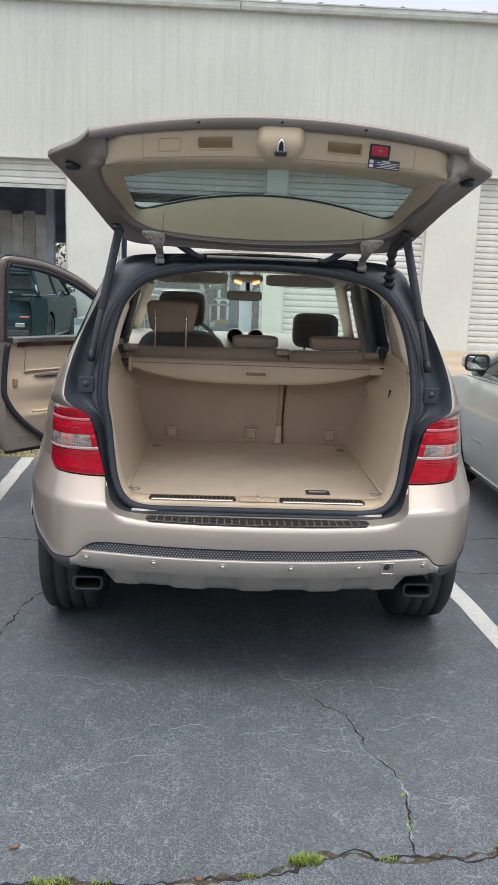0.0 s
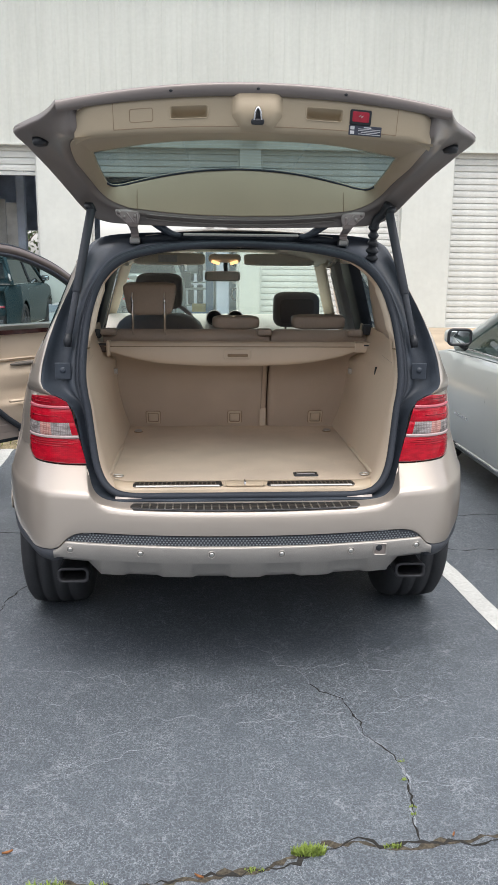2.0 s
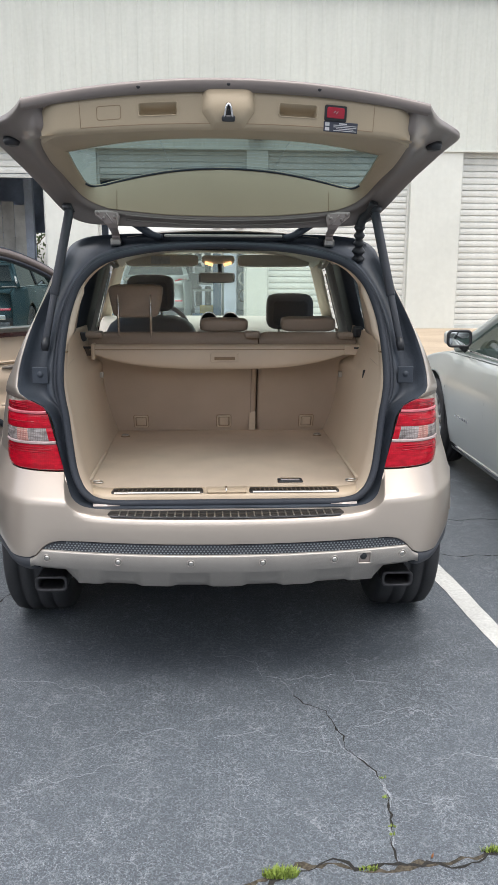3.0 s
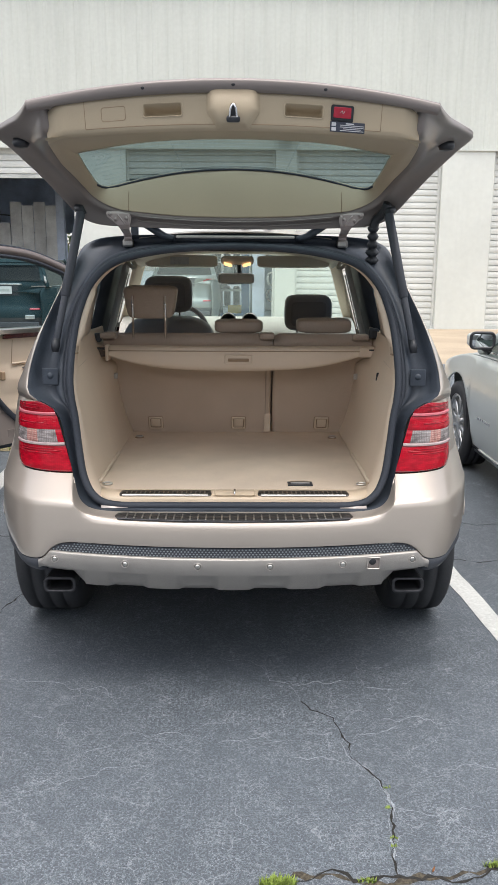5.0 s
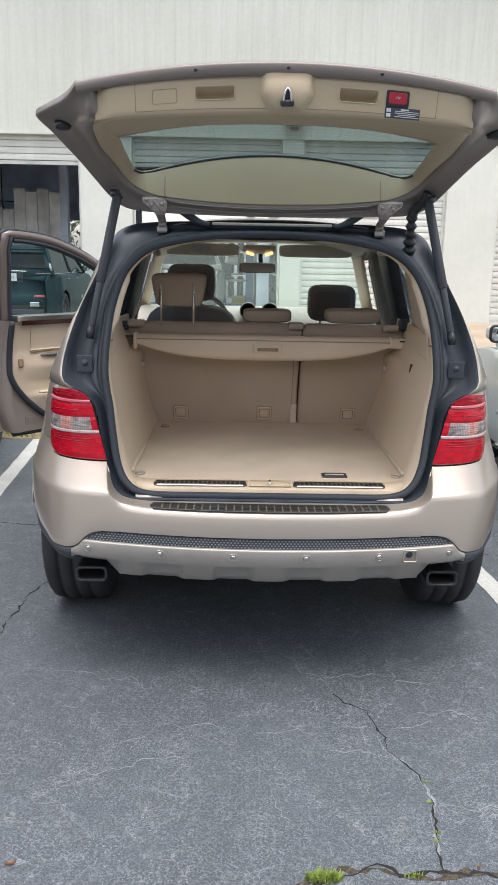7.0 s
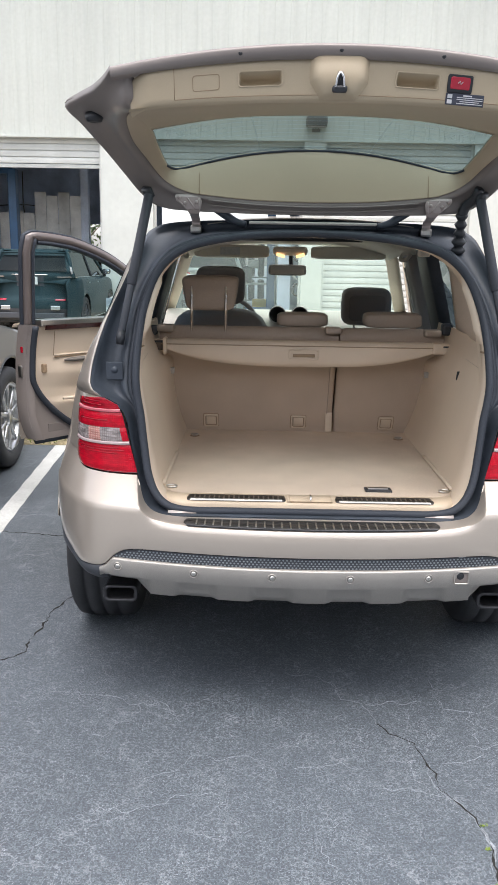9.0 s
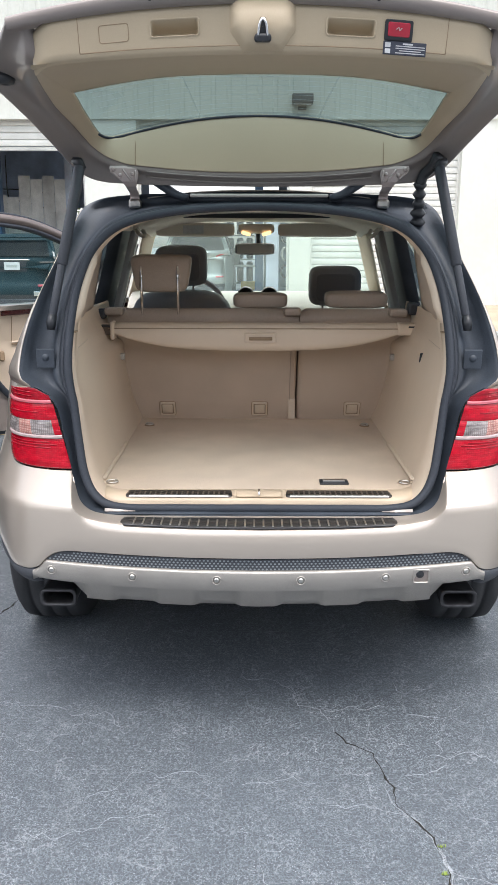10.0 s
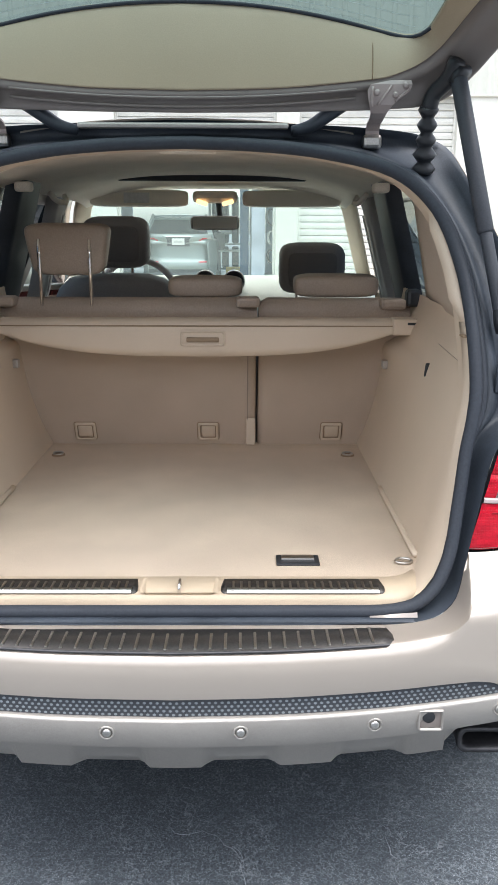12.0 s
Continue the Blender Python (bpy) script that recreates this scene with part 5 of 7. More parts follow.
# painted frame with its rolled outer edge
rows = []
for x in steps(-0.550, 0.550, 60):
    top, edge = face_pt(x, 1.0), lip_pt(x)
    rows.append([top + Vector((0, 0.012, -0.004)), top + Vector((0, 0.004, 0.001)), top.lerp(edge, 0.25) + Vector((0, -0.004, -0.010)), top.lerp(edge, 0.6) + Vector((0, -0.006, -0.010)), top.lerp(edge, 0.9) + Vector((0, -0.006, -0.003)), edge, edge + Vector((0, 0.010, 0.004))])
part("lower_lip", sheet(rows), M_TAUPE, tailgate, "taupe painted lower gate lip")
# matched half curves round the hinge end: pane edge, trim edge, outer edge
EDGE_PANE = [(0, 0.545), (0.2, 0.543), (0.39, 0.538), (0.44, 0.533), (0.475, 0.515), (0.492, 0.485), (0.498, 0.45), (0.503, 0.38), (0.507, 0.30), (0.508, 0.24), (0.507, 0.12), (0.505, 0.0), (0.503, -0.10), (0.501, -0.19)]
EDGE_TRIM = [(0, 0.512, 1.696), (0.2, 0.512, 1.701), (0.39, 0.512, 1.718), (0.44, 0.508, 1.728), (0.485, 0.497, 1.746), (0.517, 0.475, 1.769), (0.538, 0.44, 1.794), (0.556, 0.38, 1.820), (0.570, 0.30, 1.840), (0.575, 0.24, 1.852), (0.570, 0.12, 1.868), (0.555, 0.0, 1.872), (0.535, -0.10, 1.867), (0.512, -0.19, 1.860), (0.503, -0.232, 1.872), (0.502, -0.245, 1.902), (0.502, -0.250, 1.930)]
EDGE_OUT = [(0, 0.53, 1.655), (0.2, 0.53, 1.657), (0.39, 0.532, 1.662), (0.44, 0.535, 1.665), (0.50, 0.533, 1.670), (0.552, 0.522, 1.686), (0.594, 0.488, 1.722), (0.630, 0.428, 1.769), (0.670, 0.33, 1.824), (0.696, 0.24, 1.858), (0.716, 0.16, 1.885), (0.744, 0.085, 1.917), (0.694, 0.015, 1.930), (0.640, -0.065, 1.934), (0.605, -0.14, 1.934), (0.577, -0.205, 1.936), (0.553, -0.258, 1.944)]
edge_pane = smooth_line([(x, y, gate_z(x, y)) for x, y in EDGE_PANE], 4)
edge_trim, edge_out = smooth_line(EDGE_TRIM, 4), smooth_line(EDGE_OUT, 4)
for s in (1, -1):
    rows = []
    for a, b in zip(edge_trim, edge_out):
        side = (b - a).normalized()
        row = []
        for t, d in ((-0.08, -0.010), (0.0, -0.006), (0.10, 0.003), (0.26, 0.004), (0.36, -0.003), (0.60, -0.004), (0.80, -0.002), (0.93, 0.003), (1.0, 0.0), (1.01, -0.012)):
            p = a.lerp(b, t)
            row.append((s * p.x, p.y - d, p.z - d))
        rows.append(row)
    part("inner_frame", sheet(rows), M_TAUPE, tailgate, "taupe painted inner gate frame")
for y, dz in ((0.513, -0.014), (0.520, -0.030)):
    part("lip_bead", tube([(x, y, wall_low(x) + dz) for x in steps(-0.36, 0.36, 20)], 0.003, 6), M_TAUPE, tailgate)


# outer skin over the whole gate
def skin_pt(u, v):
    """u across, v from the lower edge (0) to the hinges (1)."""
    y = -0.27 + 0.805 * v
    hw = gate_half(y)
    x = hw * u
    edge = gate_z(hw, y) + 0.014 + edge_lift(y)
    mid = ramp(y, [-0.27, 0.0, 0.15, 0.30, 0.54], [1.998, 2.02, 2.005, 1.972, 1.885])
    return Vector((x, y, edge + (mid - edge) * (1 - abs(u) ** 2.2)))


def over_pane(i, j):
    y = -0.27 + 0.805 * (i + 0.5) / 32
    return 0.15 < y < 0.532 and abs(j - 14.5) < 13.7


part("outer_skin", sheet([[skin_pt(u, v) for u in steps(-1, 1, 30)] for v in steps(0, 1, 32)], skip=over_pane), M_PAINT, tailgate, "champagne outer gate skin")
rows = []
for u in steps(-1, 1, 40):
    a, b = lip_pt(0.550 * u), skin_pt(u, 0)
    rows.append([a.lerp(b, t) for t in steps(0, 1, 5)])
part("outer_skin", sheet(rows), M_PAINT, tailgate)

# rear pane
M_WIRE = mat("heating_wire", (0.24, 0.32, 0.32), 0.5)
rows = [[(x, pane_rear(x) - 0.015 + (pane_front(x) - pane_rear(x) + 0.03) * t, 0) for x in steps(-0.512, 0.512, 36)] for t in steps(0, 1, 10)]
rows = [[(x, y, gate_z(x, y) + 0.005) for x, y, _ in row] for row in rows]
pane = part("rear_pane", sheet(rows), M_GATEGLASS, tailgate, "teal-tinted heated rear pane")
for k in range(1, 10):
    t = k / 10
    pts = [(x, pane_rear(x) + (pane_front(x) - pane_rear(x)) * t) for x in steps(-0.47, 0.47, 24)]
    part("heating_wire", tube([(x, y, gate_z(x, y) + 0.0040) for x, y in pts], 0.00026, 4), M_WIRE, pane)
for x0 in (-0.215, 0.215):
    pts = [(x0 + 0.03 * t * (1 if x0 < 0 else -1), pane_rear(x0) + (pane_front(x0) - pane_rear(x0)) * t) for t in steps(0, 1, 10)]
    part("heating_wire", tube([(x, y, gate_z(x, y) + 0.0040) for x, y in pts], 0.0004, 4), M_WIRE, pane)
part("pane_border", tube([(x, pane_front(x) + 0.001, gate_z(x, pane_front(x)) + 0.001) for x in steps(-0.498, 0.498, 80)], 0.0042, 6), M_RUBBER, tailgate, "black pane border")


# beige trim: above the pane, beside it, and the bridge to the crease
for s in (1, -1):
    rows = []
    for a, b in zip(edge_pane, edge_trim):
        d = Vector((0, -0.004, -0.004))
        row = [a + Vector((0, 0.008, 0.008)), a + Vector((0, 0.002, 0.001))] + [a.lerp(b, t) + d * math.sin(math.pi * t) for t in (0.03, 0.12, 0.3, 0.5, 0.7, 0.88, 0.97, 1.0)] + [b + Vector((0, 0.008, 0.004))]
        rows.append([(s * p.x, p.y, p.z) for p in row])
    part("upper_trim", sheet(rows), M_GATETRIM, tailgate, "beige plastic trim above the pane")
rows = []
for u in steps(-1, 1, 60):
    xr = 0.512 * u
    b = pane_rear(xr)
    row = []
    for t, d in ((0.0, 0.0), (0.03, 0.003), (0.3, 0.003), (0.6, 0.003), (0.9, 0.002), (0.992, 0.0), (0.985, -0.010)):
        y0 = -0.272 + 0.030 * bow(0.508 * u)
        y = y0 + (b - y0) * t
        x = 0.512 * u
        p = on_gate(x, y, d)
        if t == 0.0:
            p = face_pt(0.508 * u, 0.0)
        row.append(p)
    rows.append(row)
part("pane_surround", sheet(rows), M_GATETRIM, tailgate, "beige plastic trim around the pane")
# upright lower face with two grab recesses
grab = [(-0.238, -0.136), (0.136, 0.238)]
xs = sorted(set([round(v, 4) for v in steps(-0.510, 0.510, 52)] + [v for g in grab for v in g]))
hs = [-0.02, 0.0, 0.04, 0.18, 0.36, 0.53, 0.70, 0.82, 0.94, 0.99, 1.02]
outs = [-0.006, 0.001, 0.006, 0.006, 0.006, 0.006, 0.006, 0.006, 0.006, 0.003, -0.008]


def grab_gap(i, j):
    xm = (xs[i] + xs[i + 1]) / 2
    return any(g[0] < xm < g[1] for g in grab) and hs[j] >= 0.36 and hs[j + 1] <= 0.70


rows = []
for x in xs:
    e = 0.040 * max(0.0, (abs(x) - 0.45) / 0.060) ** 2
    rows.append([face_pt(x, h, o - e) for h, o in zip(hs, outs)])
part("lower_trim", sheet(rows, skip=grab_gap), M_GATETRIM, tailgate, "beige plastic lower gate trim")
M_RECESS = mat("brown_recess", (0.30, 0.21, 0.13), 0.6, vary=0.08)


def on_face(x0, h0, dx, dz, out):
    """A point of the upright face near (x0, h0), shifted along it by dx and dz metres."""
    p = face_pt(x0, h0, out)
    up = (face_pt(x0, 1.0) - face_pt(x0, 0.0)).normalized()
    right = (face_pt(x0 + 0.02, h0) - face_pt(x0 - 0.02, h0)).normalized()
    return p + right * dx + up * dz


for a, b in grab:
    c, w = (a + b) / 2, b - a
    loops = []
    for gx, gz, out in ((1.06, 1.18, 0.0065), (1.04, 1.12, 0.009), (1.0, 1.0, 0.008), (0.97, 0.93, 0.004), (0.94, 0.84, -0.030), (0.6, 0.4, -0.036), (0.02, 0.02, -0.036)):
        loops.append([on_face(c, 0.53, px * gx, pz * gz, out) for px, _, pz in rounded_loop(w / 2, 0.0155, 0.006, 0)])
    part("grab_recess", sheet(loops, closed=True), M_GATETRIM, tailgate, "recessed grab handle")
flap = [on_face(-0.318, 0.50, px, pz, 0.0065) for px, _, pz in rounded_loop(0.032, 0.017, 0.006, 0)]
part("access_flap", tube(flap, 0.0007, 4, closed=True), M_RECESS, tailgate, "small oblong access flap outline")
for x in (-0.395, 0.395):
    part("trim_seam", tube([face_pt(x, h, 0.0062) for h in steps(0.12, 0.97, 5)], 0.0007, 4), M_RECESS, tailgate)
part("trim_seam", tube([face_pt(x, 0.11, 0.0062) for x in steps(-0.395, 0.395, 24)], 0.0009, 4), M_RECESS, tailgate)
for x in (-0.392, 0.392):
    part("trim_seam", tube([on_gate(x, pane_front(x) + 0.003, 0.004).lerp(Vector((x, 0.512, wall_low(x))), t) + Vector((0, -0.006 * math.sin(math.pi * t) - 0.0008, 0)) for t in steps(0.10, 1, 8)], 0.0011, 4), M_RECESS, tailgate)

# latch cover with its black and chrome catch
rows = []
for h, half, out in ((1.0, 0.070, 0.0), (0.97, 0.070, 0.016), (0.45, 0.070, 0.026), (0.40, 0.069, 0.027), (0.05, 0.046, 0.030), (0.0, 0.043, 0.022), (-0.02, 0.041, 0.004)):
    rows.append([face_pt(half * u, h, 0.005 + out * (1 - abs(u) ** 8)) for u in steps(-1, 1, 20)])
cover = part("latch_cover", sheet(rows), M_GATETRIM, tailgate, "beige moulded latch cover")
catch = part("latch", sheet([[on_face(0.0, 0.12, px * g, pz * g - 0.004 * k, 0.033 + o) for px, _, pz in rounded_loop(0.018, 0.008, 0.006, 0)] for k, (g, o) in enumerate(((1.0, 0.0), (0.95, 0.012), (0.6, 0.014), (0.05, 0.014)))], closed=True), M_BLACK, tailgate, "black latch with chrome hook")
part("latch_hook", tube(smooth_line([on_face(0, 0.12, dx, dz, o) for dx, dz, o in ((-0.010, 0.0, 0.045), (-0.007, 0.022, 0.044), (0.0, 0.034, 0.040), (0.007, 0.022, 0.044), (0.010, 0.0, 0.045))], 4), 0.003, 6), M_CHROME, catch)
part("latch_slot", sheet([[on_face(0, 0.34, px * g, pz * g, 0.0365 + o) for px, _, pz in rounded_loop(0.007, 0.018, 0.005, 0)] for g, o in ((1.0, 0.0), (0.5, 0.001), (0.05, 0.001))], closed=True), M_BLACK, catch)

# red warning reflector and the printed notice
def plaque(name, x, h, w, t, out, depth, material, parent, label="", r=0.004):
    loops = [[on_face(x, h, px * g, pz * g, out + o) for px, _, pz in rounded_loop(w / 2, t / 2, r, 0)] for g, o in ((1.0, 0.0), (0.98, depth), (0.9, depth * 1.05), (0.02, depth * 1.05))]
    return part(name, sheet(loops, closed=True), material, parent, label)


plaque("lamp_surround", 0.289, 0.53, 0.061, 0.039, 0.005, 0.006, M_BLACK, tailgate)
lens = plaque("warning_lamp", 0.289, 0.53, 0.048, 0.027, 0.010, 0.003, M_WARN, tailgate, "red warning lamp")
part("lamp_mark", tube([on_face(0.289, 0.53, dx, dz, 0.0137) for dx, dz in ((-0.006, -0.001), (-0.001, 0.004), (0.001, -0.003), (0.006, 0.003))], 0.0009, 4), M_STICKERTEXT, lens)
notice = plaque("warning_notice", 0.305, 0.15, 0.094, 0.026, 0.0060, 0.0018, M_STICKER, tailgate, "dark warning notice with pale print", 0.001)
for k, (dx, w) in enumerate(((0.006, 0.022), (0.012, 0.064), (0.012, 0.064), (0.012, 0.048), (0.012, 0.064))):
    plaque("print_bar", 0.305 + dx, 0.15 + (0.0085 - 0.0045 * k) / 0.088, w, 0.0016 if k else 0.003, 0.0079, 0.0004, M_STICKERTEXT, notice, "", 0.0004)
for dz in (0.0055, -0.0065):
    plaque("print_bar", 0.268, 0.15 + dz / 0.088, 0.012, 0.009, 0.0079, 0.0004, M_STICKERTEXT, notice, "", 0.001)

# rubber stops, screws, hinges, struts
for s in (1, -1):
    c = (s * 0.660, 0.078, 1.893)
    bm = lathe([(0.008, 0.0005), (0.008, 0.024), (-0.006, 0.026), (-0.016, 0.021), (-0.018, 0.012), (-0.012, 0.0005)], 18, "z", centre=c)
    part("rubber_stop", bm, M_BLACK, tailgate, "black rubber stop")
    for x in ((0.24, 0.0) if s > 0 else (0.235,)):
        p = lip_pt(s * x).lerp(face_pt(s * x, 1.0), 0.3)
        part("plug", lathe([(0.002, 0.006), (-0.002, 0.005), (-0.003, 0.0005)], 10, "y", centre=(p.x, p.y - 0.006, p.z - 0.004)), M_BLACK, tailgate)
    rows = [[(s * (a + (b - a) * t), y, z) for t in steps(0, 1, 4)] for a, b, y, z in ((0.430, 0.472, 0.508, 1.716), (0.388, 0.474, 0.505, 1.708), (0.382, 0.470, 0.505, 1.696), (0.384, 0.452, 0.506, 1.682), (0.387, 0.436, 0.508, 1.670), (0.392, 0.426, 0.520, 1.656), (0.394, 0.424, 0.545, 1.648), (0.394, 0.424, 0.580, 1.642), (0.394, 0.424, 0.596, 1.630), (0.394, 0.424, 0.598, 1.606))]
    hinge = thicken(part("hinge_plate", sheet(rows), M_TAUPEHINGE, tailgate, "painted steel gate hinge", smooth=False), 0.004)
    for a, b in (((0.392, 1.664), (0.392, 1.704)), ((0.404, 1.668), (0.432, 1.706)), ((0.440, 1.676), (0.468, 1.700))):
        part("hinge_ridge", tube([(s * (a[0] + (b[0] - a[0]) * t), 0.5025, a[1] + (b[1] - a[1]) * t) for t in steps(0, 1, 4)], 0.0032, 6), M_TAUPEHINGE, hinge)
    for x, z in ((0.401, 1.692), (0.440, 1.688), (0.460, 1.706)):
        part("bolt", lathe([(-0.006, 0.0005), (-0.006, 0.006), (0.002, 0.007)], 6, "y", centre=(s * x, 0.502, z)), M_TAUPEHINGE, hinge)
    boxed("hinge_foot", (s * 0.409, 0.600, 1.606), (0.042, 0.034, 0.030), M_STEEL, hinge, 0.008)
    low, high = Vector((s * 0.640, 0.312, 1.232)), Vector((s * 0.556, 0.455, 1.712))
    strut = part("gas_strut", tube([low.lerp(high, t) for t in (0.06, 0.07, 0.38, 0.385)], [0.010, 0.0125, 0.0125, 0.012], 14), M_CLAD, suv, "dark grey telescopic gate strut")
    part("strut_sleeve", tube([low.lerp(high, t) for t in (0.375, 0.385, 0.99, 1.0)], [0.013, 0.0165, 0.0165, 0.011], 16), M_CLAD, strut)
    bm = tube([low + Vector((0, 0, -0.012)), low.lerp(high, 0.02), low.lerp(high, 0.07)], [0.012, 0.016, 0.013], 12)
    part("ball_joint", bm, M_BLACK, strut)
    part("ball_joint", tube([high + Vector((-s * 0.01, 0, -0.012)), high + Vector((s * 0.004, 0, 0.01)), high + Vector((s * 0.02, 0.01, 0.015))], [0.012, 0.017, 0.012], 10), M_BLACK, strut)
    # bracket plate with its bolt on the surround
    boxed("bracket_plate", (s * 0.655, 0.288, 1.135), (0.056, 0.006, 0.060), M_CHANNEL, aperture, 0.0028)
    part("bracket_bolt", lathe([(-0.005, 0.0005), (-0.005, 0.007), (-0.002, 0.009), (0.0, 0.012)], 14, "y", centre=(s * 0.655, 0.285, 1.138)), M_CHANNEL, aperture)
    arm = smooth_line([(s * 0.378, 0.545, 1.684), (s * 0.345, 0.550, 1.678), (s * 0.305, 0.555, 1.655), (s * 0.268, 0.550, 1.632), (s * 0.230, 0.545, 1.622)], 4)
    part("support_arm", tube(arm, [0.015 + 0.006 * math.sin(math.pi * k / (len(arm) - 1)) for k in range(len(arm))], 8, squash=0.7), M_CHANNEL, tailgate, "dark support arm")
# bellows over the gate's wiring, on one side only
bm = bmesh.new()
base, top = Vector((0.518, 0.560, 1.540)), Vector((0.512, 0.512, 1.668))
pts, radii = [], []
for k in range(19):
    pts.append(base.lerp(top, k / 18))
    radii.append((0.026 if k < 8 else 0.022) * (1.0 if k % 4 == 1 else 0.55 if k % 4 == 3 else 0.8))
part("wiring_bellows", tube(pts, radii, 14), M_BLACK, suv, "black rubber wiring bellows")
part("wiring_boot", tube(smooth_line([(0.512, 0.512, 1.660), (0.520, 0.505, 1.690), (0.540, 0.480, 1.712), (0.552, 0.455, 1.745)], 4), 0.017, 10), M_BLACK, tailgate, "black rubber wiring boot")

# ---- load bay and cabin ----
FLOOR_Z = 0.732


def wall_section(y):
    """Half section of the load bay's side wall at y, listed upward."""
    f = min(1.0, max(0.0, (y - 0.28) / 0.9))
    g = f ** 3
    return [(0.500 + 0.003 * f, FLOOR_Z - 0.004), (0.506 + 0.001 * f, FLOOR_Z + 0.02), (0.516 + 0.008 * f, 0.80), (0.535 + 0.009 * f, 0.90), (0.552, 1.0), (0.564 - 0.014 * g, 1.060), (0.571 - 0.016 * g, 1.092), (0.576 + 0.030 * g, 1.118), (0.580 + 0.006 * f + 0.036 * g, 1.15), (0.585 + 0.053 * f, 1.20), (0.587 + 0.058 * f, 1.240)]


def side_trim(s):
    lip = [p for p in seal_half if p.z <= 1.25 and p.x > 0.45]
    first = [Vector((q.x - 0.006, q.y + 0.018, q.z)) for q in lip]
    rows = []
    n = 20
    base = [first[min(len(first) - 1, round(k * (len(first) - 1) / n))] for k in range(n + 1)]
    rows.append([(s * p.x, p.y, p.z) for p in base])
    rows.append([(s * (p.x - 0.010), p.y + 0.015, p.z) for p in base])
    for y in (0.32, 0.36, 0.45, 0.6, 0.8, 1.0, 1.15, 1.27, 1.34):
        sec = smooth_line([(x, y, z) for x, z in wall_section(y)], 2)
        rows.append([(s * sec[k].x, sec[k].y + 0.0, sec[k].z) for k in range(n + 1)])
    return rows


trims = part_mirror("side_trim", side_trim, M_BEIGE, suv, "beige moulded load bay wall")
for s, wall in ((1, trims[0]), (-1, trims[1])):
    part("lashing_eye", tube([(s * (0.468 + 0.017 * math.cos(a)), 0.30 + 0.009 * math.sin(a), 0.7385 + 0.002 * math.sin(a)) for a in (math.pi * k / 8 for k in range(16))], 0.003, 6, closed=True), M_STEEL, wall)
    part("lashing_eye", tube([(s * (0.455 + 0.015 * math.cos(a)), 1.14 + 0.010 * math.sin(a), 0.7385 + 0.002 * math.sin(a)) for a in (math.pi * k / 8 for k in range(16))], 0.003, 6, closed=True), M_STEEL, wall)
    part("eye_recess", lathe([(0.0012, 0.0005), (0.0012, 0.020), (-0.004, 0.023)], 16, "z", centre=(s * 0.455, 1.14, 0.7335)), M_RECESS, wall)
    boxed("coat_hook", (s * 0.548, 1.07, 1.034), (0.02, 0.026, 0.026), M_STEEL, wall, 0.004)
    part("wall_ledge", tube([(s * 0.503, y, 0.738) for y in steps(0.33, 0.80, 8)], 0.010, 8, squash=0.6), M_BEIGE, wall)
    boxed("trim_joint", (s * 0.566, 0.315, 1.215), (0.012, 0.030, 0.004), M_RECESS, wall, 0.001)
def wall_at(y, z):
    sec = wall_section(y)
    return ramp(z, [q[1] for q in sec], [q[0] for q in sec])


for s, wall in ((1, trims[0]), (-1, trims[1])):
    part("wall_seam", tube([(s * (wall_at(y, z) - 0.0004), y, z) for y, z in ((0.36 + 0.24 * t, 1.150 + 0.010 * t) for t in steps(0, 1, 14))], 0.0006, 5), M_LEATHER, wall)
boxed("wall_slot", (0.5725, 0.63, 1.092), (0.016, 0.008, 0.034), M_BLACK, trims[0], 0.0035, turn=Matrix.Rotation(radians(6), 4, "Y"))

# upper aperture lip, beige, running over the roof line
upper = [p for p in seal_half if p.z >= 1.10]
rows = []
for t, f in ((0.0, 0.012), (0.004, 0.020), (0.014, 0.026), (0.018, 0.045), (0.016, 0.09)):
    half = [Vector((p.x * (1 - t), p.y + f, p.z - t * 0.5)) for p in upper]
    rows.append([*half, *[Vector((-p.x, p.y, p.z)) for p in reversed(half[:-1])]])
part("aperture_lip", sheet(rows), M_BEIGE, suv, "pale beige lip inside the seal")


def pillar_strip(s):
    """Padded pale strip beside the seal, from the load bay wall up to the roof's curve."""
    run = [p for p in seal_half if 1.235 <= p.z <= 1.475]
    rows = []
    for k, p in enumerate(run):
        e = min(1.0, 0.35 + k / 3, 0.35 + (len(run) - 1 - k) / 3)
        rows.append([(s * (p.x + o * e), p.y + f, p.z) for o, f in ((-0.002, 0.010), (-0.006, 0.004), (-0.016, 0.006), (-0.026, 0.016), (-0.030, 0.034))])
    return rows


part_mirror("pillar_strip", pillar_strip, M_BEIGE, suv, "pale beige pillar strip")


def d_trim(s):
    rows = []
    for z in steps(1.232, 1.545, 10):
        x0 = ramp(z, [1.24, 1.35, 1.46, 1.535, 1.572], [0.574, 0.560, 0.521, 0.438, 0.30])
        a, b = Vector((x0, gate_plane(z) + 0.020, z)), Vector((0.648 - 0.22 * (z - 1.235), 1.0 - 0.10 * (z - 1.235), z))
        rows.append([(s * (a.x + (b.x - a.x) * t ** 0.8), a.y + (b.y - a.y) * t, z) for t in steps(0, 1, 8)])
    return rows


